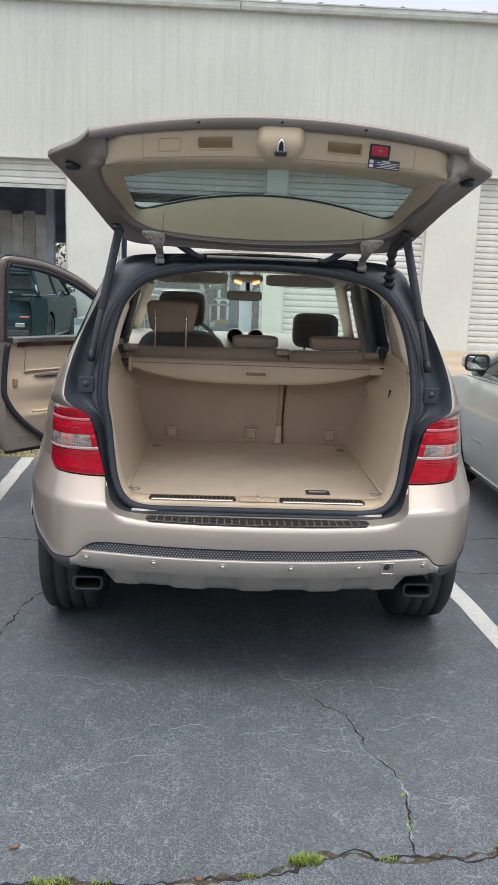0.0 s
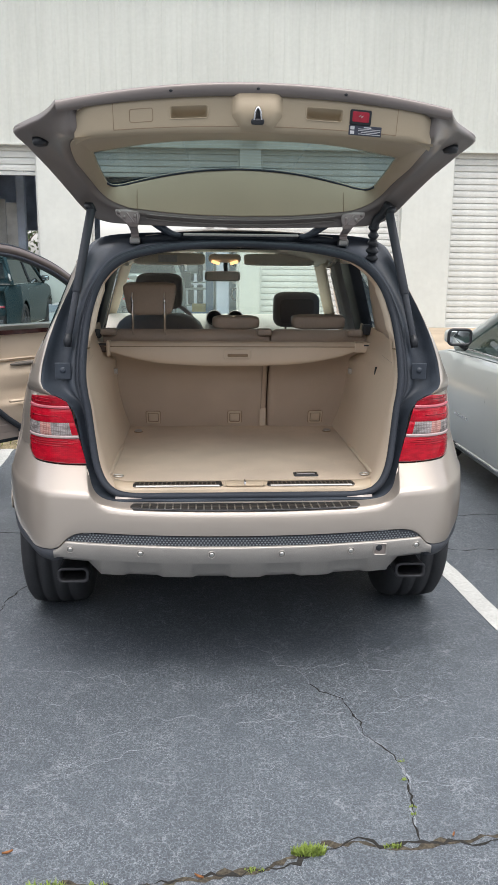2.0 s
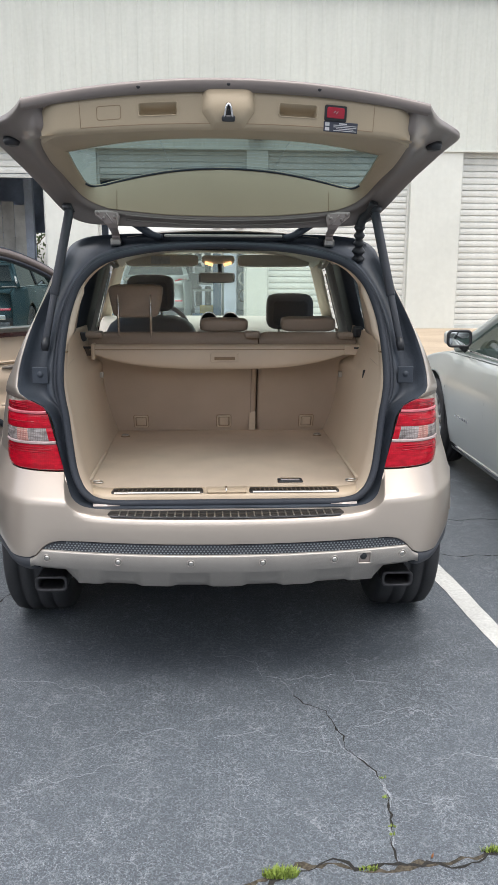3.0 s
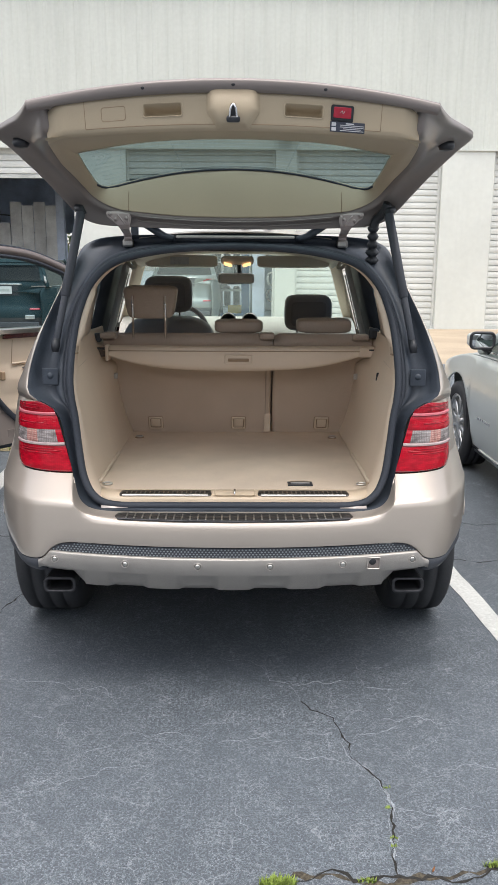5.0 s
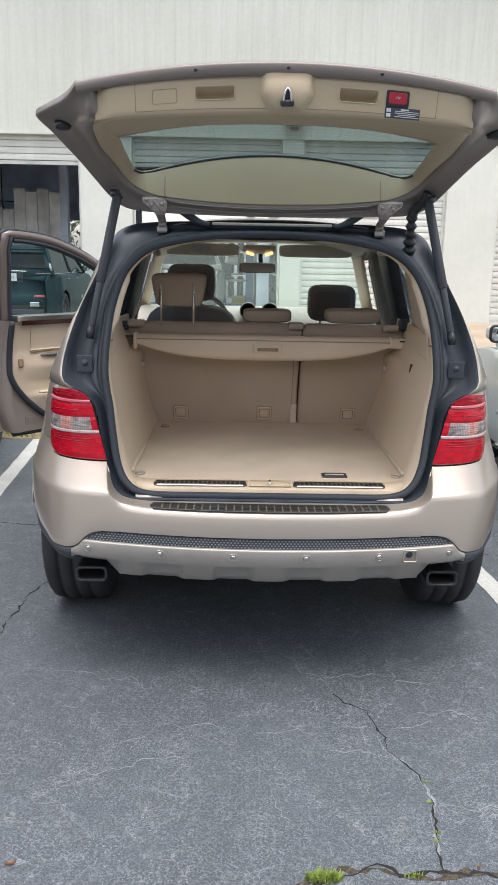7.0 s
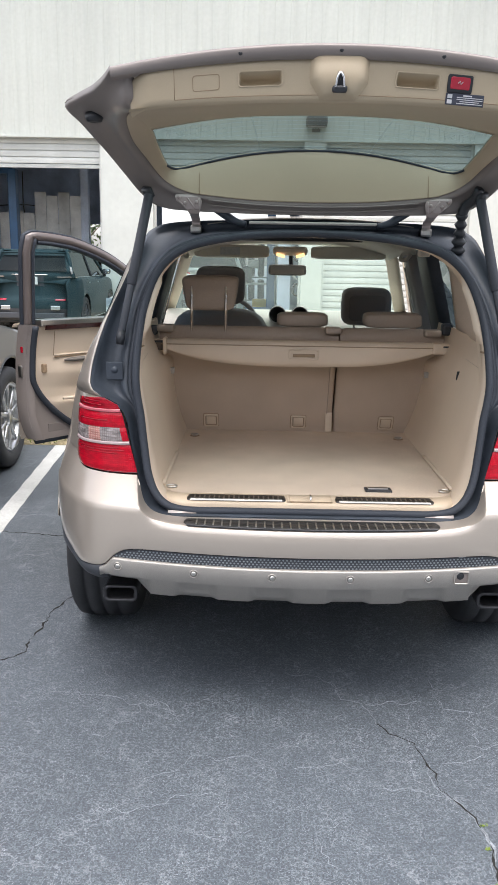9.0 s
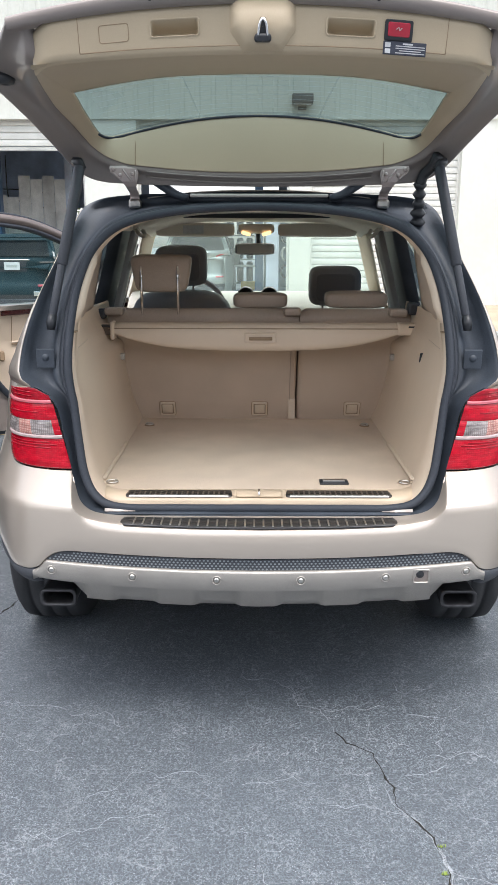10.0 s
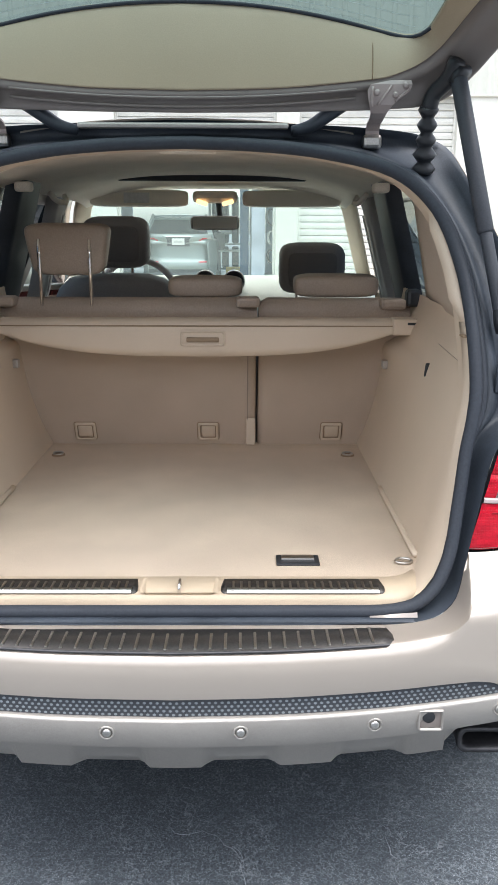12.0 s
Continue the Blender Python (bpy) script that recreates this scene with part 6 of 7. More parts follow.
M_DTRIM = mat("taupe_pillar_trim", (0.52, 0.44, 0.365), 0.7, bump=0.2, grain=400)
part_mirror("d_pillar_trim", d_trim, M_DTRIM, suv, "taupe rear pillar trim", 0.01)
part_mirror("window_ledge", lambda s: [[(s * (x0 + (flank(y, 1.2) - 0.03 - x0) * t), y, 1.236 - 0.05 * t) for t in steps(0, 1, 3)] for y, x0 in ((0.9, 0.636), (1.1, 0.640), (1.25, 0.640), (1.42, 0.66))], M_BEIGE, suv, "", 0.006)
def pillar_slab(x_low, lean, y0, y1, deep):
    """A padded upright between windows, leaning inward with height."""
    def rows(s):
        out = []
        for z in steps(1.05, 1.57, 8):
            x = x_low - lean * (z - 1.2)
            out.append([(s * (x + deep), y0 - 0.02, z), (s * (x + 0.006), y0, z), (s * x, y0 + 0.02, z), (s * x, y1 - 0.02, z), (s * (x + 0.006), y1, z), (s * (x + deep), y1 + 0.02, z)])
        return out
    return rows


part_mirror("c_pillar_trim", pillar_slab(0.663, 0.27, 1.36, 1.60, 0.05), M_CHANNEL, suv, "dark pillar trim")
part_mirror("b_pillar_trim", pillar_slab(0.725, 0.27, 2.16, 2.32, 0.05), M_PILLARTRIM, suv, "grey-brown pillar trim")
part_mirror("a_pillar_trim", lambda s: [[(s * (flank(a_line(z) - d, z) - 0.05 - w), a_line(z) - d, z) for d, w in ((0.10, 0.0), (0.05, 0.02), (0.0, 0.05), (-0.03, 0.05))] for z in steps(1.10, 1.57, 8)], M_BEIGE, suv, "", 0.01)

# floor
rows = []
for y in steps(0.20, 1.30, 30):
    hw = ramp(y, [0.20, 0.27, 0.40, 1.3], [0.480, 0.503, 0.508, 0.508])
    rows.append([(hw * u, y, FLOOR_Z + 0.0015 * noise.noise(Vector((hw * u * 6, y * 6, 1)))) for u in steps(-1, 1, 30)])
part("load_floor", sheet(rows), M_CARPET, suv, "beige carpeted load floor")
boxed("floor_pull", (0.243, 0.310, FLOOR_Z + 0.003), (0.092, 0.048, 0.006), M_BLACK, suv, 0.002, "black floor pull with bright bar")
boxed("floor_pull_bar", (0.243, 0.316, FLOOR_Z + 0.007), (0.070, 0.022, 0.005), M_STEEL, suv, 0.0015)
rows = []
for x in steps(-0.478, 0.478, 50):
    e = 0.04 * max(0, (abs(x) - 0.42) / 0.06) ** 2
    rows.append([(x, 0.146 + e, 0.706), (x, 0.147 + e, 0.722), (x, 0.152 + e, 0.731), (x, 0.185 + e, 0.736), (x, 0.222 + e, 0.738), (x, 0.226 + e, 0.733)])
M_SILLTRIM = mat("sill_trim_plastic", (0.56, 0.45, 0.325), 0.5, bump=0.15, grain=420, vary=0.05, stain=6, stains=0.10)
sill_trim = part("sill_trim", sheet(rows), M_SILLTRIM, suv, "pale beige load sill trim")
for x0, x1 in ((-0.404, -0.080), (0.083, 0.405)):
    rib_strip("scuff_plate", x0, x1, lambda x: 0.151, 0.7325, 0.060, 20, M_DARKSTEEL, suv, "ribbed dark steel sill scuff plate", bright=0.020)
rows = []
for u, dz in ((-1.0, 0.004), (-0.92, 0.005), (-0.85, -0.004), (0.85, -0.004), (0.92, 0.005), (1.0, 0.004)):
    rows.append([(0.076 * u + 0.0015, y, 0.735 + (dz if 0 < k < 5 else 0.002)) for k, y in enumerate((0.150, 0.153, 0.158, 0.205, 0.212, 0.218))])
striker = part("striker_tray", sheet(rows), M_SILLTRIM, suv, "pale beige striker tray")
part("striker", tube([(0.0015, 0.160, 0.730), (0.0015, 0.162, 0.746), (0.0015, 0.184, 0.748), (0.0015, 0.188, 0.730)], 0.0035, 6), M_CHROME, striker)

# rear bench: two backs, their head restraints
def back_y(z):
    return 1.275 - (z - 0.74) * 0.42


def seat_back(x0, x1, name="rear_seat_back"):
    rows = []
    for z in steps(0.70, 1.165, 12):
        e = 0.012 * (1 if z < 1.15 else 0.6)
        y = back_y(z)
        rows.append([(x0, y + 0.03, z), (x0 + 0.004, y + 0.006, z), (x0 + 0.02, y, z)] + [(x, y, z) for x in steps(x0 + 0.04, x1 - 0.04, 8)] + [(x1 - 0.02, y, z), (x1 - 0.004, y + 0.006, z), (x1, y + 0.03, z)])
    y = back_y(1.165)
    back = part(name, sheet(rows), M_SEATBACK, suv, "upright rear seat back with carpeted rear face")
    rows = []
    for x in steps(x0, x1, 18):
        e = min(1.0, (x - x0) / 0.03 + 0.3, (x1 - x) / 0.03 + 0.3)
        rows.append([(x, y + 0.002, 1.160), (x, y - 0.004, 1.18 * 1.0), (x, y + 0.004, 1.195 + 0.020 * e), (x, y + 0.03, 1.205 + 0.020 * e), (x, y + 0.09, 1.20 + 0.018 * e), (x, y + 0.13, 1.15), (x, y + 0.26, 0.80), (x, y + 0.28, 0.62)])
    part("seat_top", sheet(rows), M_LEATHER, back, "brown leather seat top")
    return back


left_back, right_back = seat_back(-0.605, 0.1665), seat_back(0.1725, 0.620)
part("back_seam", tube([(0.140, back_y(z) - 0.002, z) for z in steps(0.74, 1.15, 6)], 0.002, 5), M_LEATHER, left_back)
boxed("catch_cover", (0.150, back_y(0.80) - 0.006, 0.785), (0.032, 0.016, 0.09), M_BEIGE, left_back, 0.004)
boxed("top_bracket", (0.14, 1.09, 1.215), (0.07, 0.07, 0.030), M_LEATHER, left_back, 0.01)
boxed("top_bracket", (-0.575, 1.09, 1.215), (0.075, 0.07, 0.030), M_LEATHER, left_back, 0.01)
boxed("top_bracket", (0.565, 1.10, 1.210), (0.075, 0.07, 0.030), M_LEATHER, right_back, 0.01)
boxed("side_latch", (-0.628, 1.085, 1.205), (0.036, 0.05, 0.040), M_BLACK, left_back, 0.008)
boxed("side_latch", (0.624, 1.085, 1.228), (0.045, 0.05, 0.050), M_BLACK, right_back, 0.01)
for x, back in ((-0.389, left_back), (0.012, left_back), (0.414, right_back)):
    y = back_y(0.782)
    turn = Matrix.Rotation(radians(22.8), 4, "X")
    frame_ob = part("child_seat_anchor", sheet([[Vector((x, y - 0.002, 0.782)) + turn @ Vector((px * g, h, pz * g)) for px, _, pz in rounded_loop(0.034, 0.034, 0.008, 0)] for g, h in ((1.0, 0.002), (0.97, -0.006), (0.80, -0.007), (0.72, 0.0))], closed=True), M_BEIGE, back, "beige square anchor cover")
    part("anchor_gap", tube([Vector((x, y - 0.002, 0.782)) + turn @ Vector((px, -0.0035, pz)) for px, _, pz in rounded_loop(0.0245, 0.0245, 0.006, 0)], 0.0016, 5, closed=True), M_RECESS, frame_ob)
    part("anchor_gap", tube([Vector((x, y - 0.002, 0.782)) + turn @ Vector((px, 0.0, pz)) for px, _, pz in rounded_loop(0.0352, 0.0352, 0.009, 0)], 0.0014, 5, closed=True), M_RECESS, frame_ob)
    part("anchor_flap", box(bmesh.new(), (x, y - 0.004, 0.782), (0.044, 0.006, 0.044), 0.003, 2, turn), M_BEIGE, frame_ob)


def cushion(name, centre, size, material, parent, puff=0.35, lean=0.0, taper=0.0):
    """A padded block: a superellipsoid."""
    rows = []
    for a in steps(-math.pi / 2, math.pi / 2, 12):
        row = []
        for k in range(28):
            b = 2 * math.pi * k / 28
            def pw(v, e):
                return math.copysign(abs(v) ** e, v)
            ca, sa = pw(math.cos(a), puff), pw(math.sin(a), puff)
            v = Vector((size[0] * (1 - taper * (1 - sa) / 2) * ca * pw(math.cos(b), puff), size[1] * ca * pw(math.sin(b), puff), size[2] * sa))
            row.append(Vector(centre) + Matrix.Rotation(radians(lean), 3, "X") @ v)
        rows.append(row)
    return part(name, sheet(rows, closed=True), material, parent)


raised = cushion("head_restraint", (-0.388, 1.145, 1.363), (0.128, 0.044, 0.073), M_LEATHER, left_back, 0.30, 4, 0.20)
for x in (-0.466, -0.320):
    part("restraint_post", tube([(x, 1.10, 1.20), (x, 1.098, 1.345), (x, 1.100, 1.392)], 0.0055, 8), M_CHROME, left_back, "chrome head restraint post")
cushion("head_restraint", (0.012, 1.17, 1.255), (0.112, 0.045, 0.030), M_LEATHER, left_back, 0.45, 5)
cushion("head_restraint", (0.405, 1.18, 1.258), (0.128, 0.05, 0.032), M_LEATHER, right_back, 0.40, 5)

# roller cover under the bench's top edge
cassette = part("load_cover", tube([(-0.650, 1.02, 1.150), (-0.645, 1.02, 1.150), (0.635, 1.02, 1.150), (0.64, 1.02, 1.150)], [0.018, 0.022, 0.022, 0.018], 16), M_BEIGE, suv, "beige roller load cover, rolled in")
rows = []
for x in steps(-0.560, 0.548, 40):
    u = abs((x + 0.006) / 0.554)
    drop = 0.052 * (1 - u ** 3.5) + 0.012
    sag = 0.012 * (1 - u * u)
    rows.append([(x, 1.045, 1.174), (x, 1.01, 1.178), (x, 0.985, 1.171), (x, 0.978, 1.160), (x, 0.974 - 0.004, 1.145 - drop * 0.3), (x, 0.972, 1.145 - drop * 0.75 - sag * 0.5), (x, 0.974, 1.147 - drop - sag), (x, 0.980, 1.147 - drop - sag)])
part("cover_board", sheet(rows), M_BEIGE, cassette, "beige pull board with a bowed lower edge")
part("board_line", tube([(x, 0.9755, 1.157) for x in steps(-0.585, 0.605, 12)], 0.002, 5), M_RECESS, cassette)
loops = [[(0.012 + x * g, 0.9715 + h, 1.122 + z * g2) for x, _, z in rounded_loop(0.064, 0.022, 0.008, 0)] for g, g2, h in ((1.0, 1.0, 0.002), (0.99, 0.97, -0.004), (0.90, 0.78, -0.004), (0.86, 0.62, 0.010))]
part("cover_handle", sheet(loops, closed=True), M_BEIGE, cassette)
part("handle_slot", box(bmesh.new(), (0.012, 0.968, 1.119), (0.092, 0.005, 0.014), 0.003, 2), M_RECESS, cassette)
for x in (-0.568, 0.582):
    boxed("cover_end", (x, 0.998, 1.148 if x < 0 else 1.155), (0.016 if x < 0 else 0.070, 0.066, 0.070 if x < 0 else 0.046), M_BEIGE, cassette, 0.006)
    boxed("end_slot", (x + (0.018 if x > 0 else -0.026), 0.9655 if x > 0 else 0.984, 1.165), (0.026 if x > 0 else 0.034, 0.006, 0.007), M_BLACK, cassette, 0.002)

M_SOCKET = mat("brown_socket", (0.10, 0.07, 0.05), 0.5)
boxed("cover_socket", (-0.598, 1.0, 1.150), (0.044, 0.036, 0.040), M_SOCKET, cassette, 0.004, "brown cover socket")

# headliner
rows = []
for y in steps(0.60, 2.56, 24):
    mid, edge = roof_mid(y) - 0.045, min(roof_edge(y) - 0.050, 1.545)
    mid = min(mid, ramp(y, [0.6, 0.9, 1.6, 2.2, 2.56], [1.596, 1.612, 1.630, 1.632, 1.602]))
    hw = ramp(y, [0.60, 0.9, 1.5, 2.56], [0.52, 0.60, 0.635, 0.60])
    rows.append([(hw * u, y, edge + (mid - edge) * (1 - abs(u) ** 3)) for u in steps(-1, 1, 20)])
headliner = part("headliner", sheet(rows), M_HEADLINER, suv, "pale grey-beige fabric headliner")
thicken(headliner, 0.004, 1)
boxed("sunroof_slot", (0.0, 2.10, 1.622), (0.755, 0.04, 0.026), M_BLACK, headliner, 0.004)
boxed("dome_lamp", (0.0, 0.62, 1.590), (0.13, 0.05, 0.014), M_HEADLINER, headliner, 0.006)
for s in (1, -1):
    part("grab_rail", tube(smooth_line([(s * 0.57, 1.72, 1.545), (s * 0.555, 1.76, 1.52), (s * 0.555, 1.92, 1.52), (s * 0.57, 1.96, 1.545)], 4), 0.010, 8), M_HEADLINER, headliner)
    boxed("coat_hook", (s * 0.55, 1.30, 1.545), (0.05, 0.05, 0.03), M_HEADLINER, headliner, 0.008)
    visor = cushion("sun_visor", (s * 0.343, 2.46, 1.556), (0.222, 0.014, 0.036), M_HEADLINER, headliner, 0.3, -12)
boxed("visor_label", (-0.352, 2.440, 1.558), (0.115, 0.003, 0.045), M_STICKERTEXT, headliner, 0.001, turn=Matrix.Rotation(radians(-12), 4, "X"))
boxed("overhead_console", (0.0, 2.46, 1.562), (0.20, 0.12, 0.05), M_HEADLINER, headliner, 0.018)
for s in (-1, 1):
    part("reading_lamp", box(bmesh.new(), (s * 0.057, 2.398, 1.536), (0.052, 0.012, 0.019), 0.006, 2, Matrix.Rotation(radians(s * -16), 4, "Y")), M_LAMP, headliner, "lit reading lamp")
cushion("interior_mirror", (-0.008, 2.62, 1.452), (0.116, 0.016, 0.033), M_PULL, headliner, 0.35)
boxed("mirror_face", (-0.008, 2.6005, 1.452), (0.208, 0.003, 0.054), M_MIRROR, headliner, 0.001, turn=Matrix.Rotation(radians(-2), 4, "Z") @ Matrix.Rotation(radians(-4), 4, "X"))
part("mirror_stalk", tube([(0.01, 2.56, 1.55), (0.012, 2.63, 1.515), (0.016, 2.635, 1.47)], 0.014, 8), M_BLACK, headliner)

# front seats
M_SEATPANEL = mat("seat_panel", (0.34, 0.315, 0.31), 0.6, bump=0.3, grain=300)
def front_seat(x, lift):
    seat = part("front_seat", tube([(x, 2.08, 0.60), (x, 2.05, 0.62)], 0.02, 6), M_BLACK, suv, "dark leather front seat")
    cushion("backrest", (x, 2.10, 0.92 + lift), (0.28, 0.085, 0.36), M_DARKLEATHER, seat, 0.5, 14)
    cushion("seat_cushion", (x, 2.40, 0.62 + lift), (0.26, 0.28, 0.10), M_DARKLEATHER, seat, 0.45)
    cushion("head_restraint", (x, 2.05, 1.395 + lift), (0.135, 0.055, 0.100), M_DARKLEATHER, seat, 0.42, 8)
    cushion("restraint_panel", (x, 1.995, 1.388 + lift), (0.098, 0.006, 0.070), M_SEATPANEL, seat, 0.3, 8)
    for d in (-0.06, 0.06):
        part("restraint_post", tube([(x + d, 2.06, 1.22 + lift), (x + d, 2.05, 1.36 + lift)], 0.006, 8), M_CHROME, seat)


front_seat(-0.388, -0.025)
front_seat(0.405, -0.125)

# dashboard, wheel, vents
rows = []
for x in steps(-0.78, 0.78, 30):
    hump = 0.03 * math.exp(-((x + 0.37) / 0.2) ** 2)
    rows.append([(x, 2.70, 0.70), (x, 2.68, 0.98), (x, 2.71, 1.10 + hump), (x, 2.80, 1.155 + hump), (x, 2.95, 1.185), (x, 3.10, 1.185), (x, 3.26, 1.13)])
dash = part("dashboard", sheet(rows), mat("pale_dash", (0.50, 0.47, 0.42), 0.6, bump=0.3, grain=300), suv, "grey-beige dashboard top")
for x in (-0.06, 0.08):
    vent = part("round_vent", lathe([(0.08, 0.052), (-0.02, 0.052), (-0.024, 0.046), (-0.014, 0.042), (0.02, 0.001)], 24, "y", centre=(x, 2.70, 1.178)), M_BLACK, dash, "round air vent")
    part("vent_ring", lathe([(-0.018, 0.055), (-0.026, 0.050), (-0.018, 0.046)], 24, "y", centre=(x, 2.70, 1.178)), M_STEEL, vent)
ring = [(-0.37 + 0.185 * math.cos(a), 2.56 - 0.06 * math.sin(a), 1.105 + 0.18 * math.sin(a)) for a in (2 * math.pi * k / 40 for k in range(40))]
steer = part("steering_wheel", tube(ring, 0.015, 8, closed=True), M_DARKLEATHER, suv, "dark leather steering wheel")
cushion("wheel_hub", (-0.37, 2.57, 1.095), (0.08, 0.03, 0.06), M_DARKLEATHER, steer, 0.5)
for a in (0, 180, 270):
    boxed("wheel_spoke", (-0.37 + 0.11 * math.cos(radians(a)), 2.565, 1.095 + 0.11 * math.sin(radians(a))), (0.10 if a != 270 else 0.03, 0.02, 0.03 if a != 270 else 0.10), M_DARKLEATHER, steer)
boxed("centre_console", (0.015, 2.35, 0.62), (0.24, 0.9, 0.40), M_BEIGE, suv, 0.03)
boxed("cabin_floor", (0, 2.2, 0.42), (1.6, 2.1, 0.03), M_DARKLEATHER, suv, 0.0)
part_mirror("door_lining", lambda s: [[(s * (flank(y, z) - 0.07), y, z) for y in steps(1.45, 2.25 if s < 0 else 3.3, 8)] for z in steps(0.42, 1.11, 6)], M_BEIGE, suv, "beige inner door lining")
for s in (1, -1):
    rows = [[(s * (0.711 - 0.27 * (z - 1.2)), 2.24 + d, z) for d in (-0.022, 0.022)] for z in (1.48, 1.34, 1.2, 1.07)]
    thicken(part("seat_belt", sheet(rows), M_SEATPANEL, suv, "dark woven seat belt"), 0.002)

# ---- open driver's door ----
door = new("driver_door")
door.parent = suv
door["label"] = "open driver's door with beige inner panel"
door.location, door.rotation_euler = (-0.925, 3.20, 0), (0, 0, radians(-40.5))
DOOR_L = 1.085


def door_x(z):
    return flank(2.8, min(z, 1.1)) - 0.955 - 0.18 * max(0.0, z - 1.1)


def door_pt(v, z, inward=0.0):
    """v runs from the hinge to the latch edge; inward is towards the cabin."""
    rise = 0.018 * min(1.0, max(0.0, (z - 0.6) / 0.45)) + 0.032 * min(1.0, max(0.0, (z - 1.1) / 0.2))
    return (inward - door_x(z), -(v + 0.08 * v * max(0.0, z - 1.1)) * DOOR_L, z + rise)


outer = [[door_pt(v, z) for v in steps(0, 1, 14)] for z in steps(0.42, 1.10, 12)]
part("outer_skin", sheet(outer), M_PAINT, door, "champagne outer door skin")


def latch_edge(z):
    return 1.0 - 0.04 * max(0.0, (0.62 - z) / 0.20) ** 2


def panel_edge(z):
    return 1.0 - 0.28 * max(0.0, (0.80 - z) / 0.34) ** 1.6


shell = []
for z in steps(0.42, 1.10, 12):
    shell.append([door_pt(latch_edge(z), z), door_pt(latch_edge(z) + 0.003, z, 0.02), door_pt(latch_edge(z) - 0.005, z, 0.10), door_pt(latch_edge(z) - 0.05, z, 0.11)])
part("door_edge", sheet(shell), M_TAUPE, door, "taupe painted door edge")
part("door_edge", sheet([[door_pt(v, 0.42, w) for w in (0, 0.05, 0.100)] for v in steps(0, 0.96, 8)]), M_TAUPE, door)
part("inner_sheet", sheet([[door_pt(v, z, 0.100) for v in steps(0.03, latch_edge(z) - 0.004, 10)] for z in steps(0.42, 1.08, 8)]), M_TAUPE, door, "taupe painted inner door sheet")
boxed("door_recess", door_pt(0.80, 0.485, 0.101), (0.006, 0.16, 0.05), M_TAUPE, door, 0.002)
def door_bulge(z):
    return 0.120 + 0.02 * math.sin(math.pi * (z - 0.47) / 0.62) + 0.030 * max(0.0, 1 - abs(z - 0.82) / 0.09) ** 0.7 + 0.030 * max(0.0, min(1.0, (0.66 - z) / 0.02))


rows = []
for z in steps(0.47, 1.09, 42):
    bulge = door_bulge(z)
    vmax = panel_edge(z) - 0.055
    rows.append([door_pt(0.04 + (vmax - 0.04) * t, z, 0.108 + (bulge - 0.108) * (1 - t ** 6)) for t in steps(0, 1, 16)])
inner = part("door_panel", sheet(rows), M_BEIGE, door, "beige leather inner door panel")
part("door_seal", tube(smooth_line([door_pt(panel_edge(z) - 0.040, z, 0.110) for z in steps(1.09, 0.47, 10)] + [door_pt(v, 0.455, 0.112) for v in (0.70, 0.5, 0.2)], 3), 0.019, 8), M_RUBBER, door, "dark door seal")
part("door_seal", tube([door_pt(v, 0.412, 0.075) for v in steps(0.05, 0.95, 8)], 0.020, 6), M_RUBBER, door)
part("wood_strip", sheet([[door_pt(v, z, 0.142 + 0.004 * (z > 1.06)) for v in steps(0.05, 0.92, 10)] for z in (1.070, 1.085, 1.098)]), M_WOOD, door, "dark burl wood strip")
boxed("window_ledge_strip", (door_pt(0.49, 1.108, 0.09)), (0.085, DOOR_L * 0.9, 0.040), M_STEEL, door, 0.006)
part("arm_rest", tube([door_pt(v, 0.918, door_bulge(0.918) + 0.001) for v in steps(0.15, 0.84, 10)], 0.006, 8), M_BEIGE, door)
part("panel_seam", tube([door_pt(v, 0.908, door_bulge(0.908) + 0.001) for v in steps(0.10, 0.84, 8)], 0.003, 5), M_RECESS, door)
part("panel_seam", tube([door_pt(0.84, z, door_bulge(z)) for z in steps(0.918, 1.06, 6)], 0.002, 5), M_RECESS, door)
part("pull_handle", tube([door_pt(v, 0.886, door_bulge(0.886) + 0.001) for v in steps(0.30, 0.775, 8)], [0.012] + [0.017] * 7 + [0.006], 10, squash=0.8), M_PULL, door, "grey pull handle")
# no hollow here: the brown sheet paints the pull recess's shade
part("pull_shade", sheet([[door_pt(v, z, door_bulge(z) + 0.0025) for v in steps(0.36, 0.63 - 0.05 * max(0.0, (z - 0.74) / 0.045) ** 2, 6)] for z in steps(0.675, 0.785, 8)]), M_RECESS, door, "brown sheet on the panel, coloured as the pull recess's shade")
part("pocket_lip", tube([door_pt(v, 0.652 + 0.012 * (v - 0.4) / 0.4, door_bulge(0.64) + 0.002) for v in steps(0.12, 0.80, 10)], 0.009, 8), M_BEIGE, door, "pale map pocket lip")
boxed("release_plate", door_pt(0.895, 0.845, 0.125), (0.03, 0.030, 0.055), M_RECESS, door, 0.008)
boxed("door_latch", door_pt(1.0, 0.83, 0.055), (0.035, 0.02, 0.07), M_STEEL, door, 0.006)
boxed("door_reflector", door_pt(1.0, 0.955, 0.06), (0.018, 0.012, 0.036), M_RIBRED, door, 0.004)


def frame_top(v):
    return ramp(v, [0.03, 0.25, 0.5, 0.75, 0.93, 1.0], [1.14, 1.36, 1.50, 1.575, 1.59, 1.585])


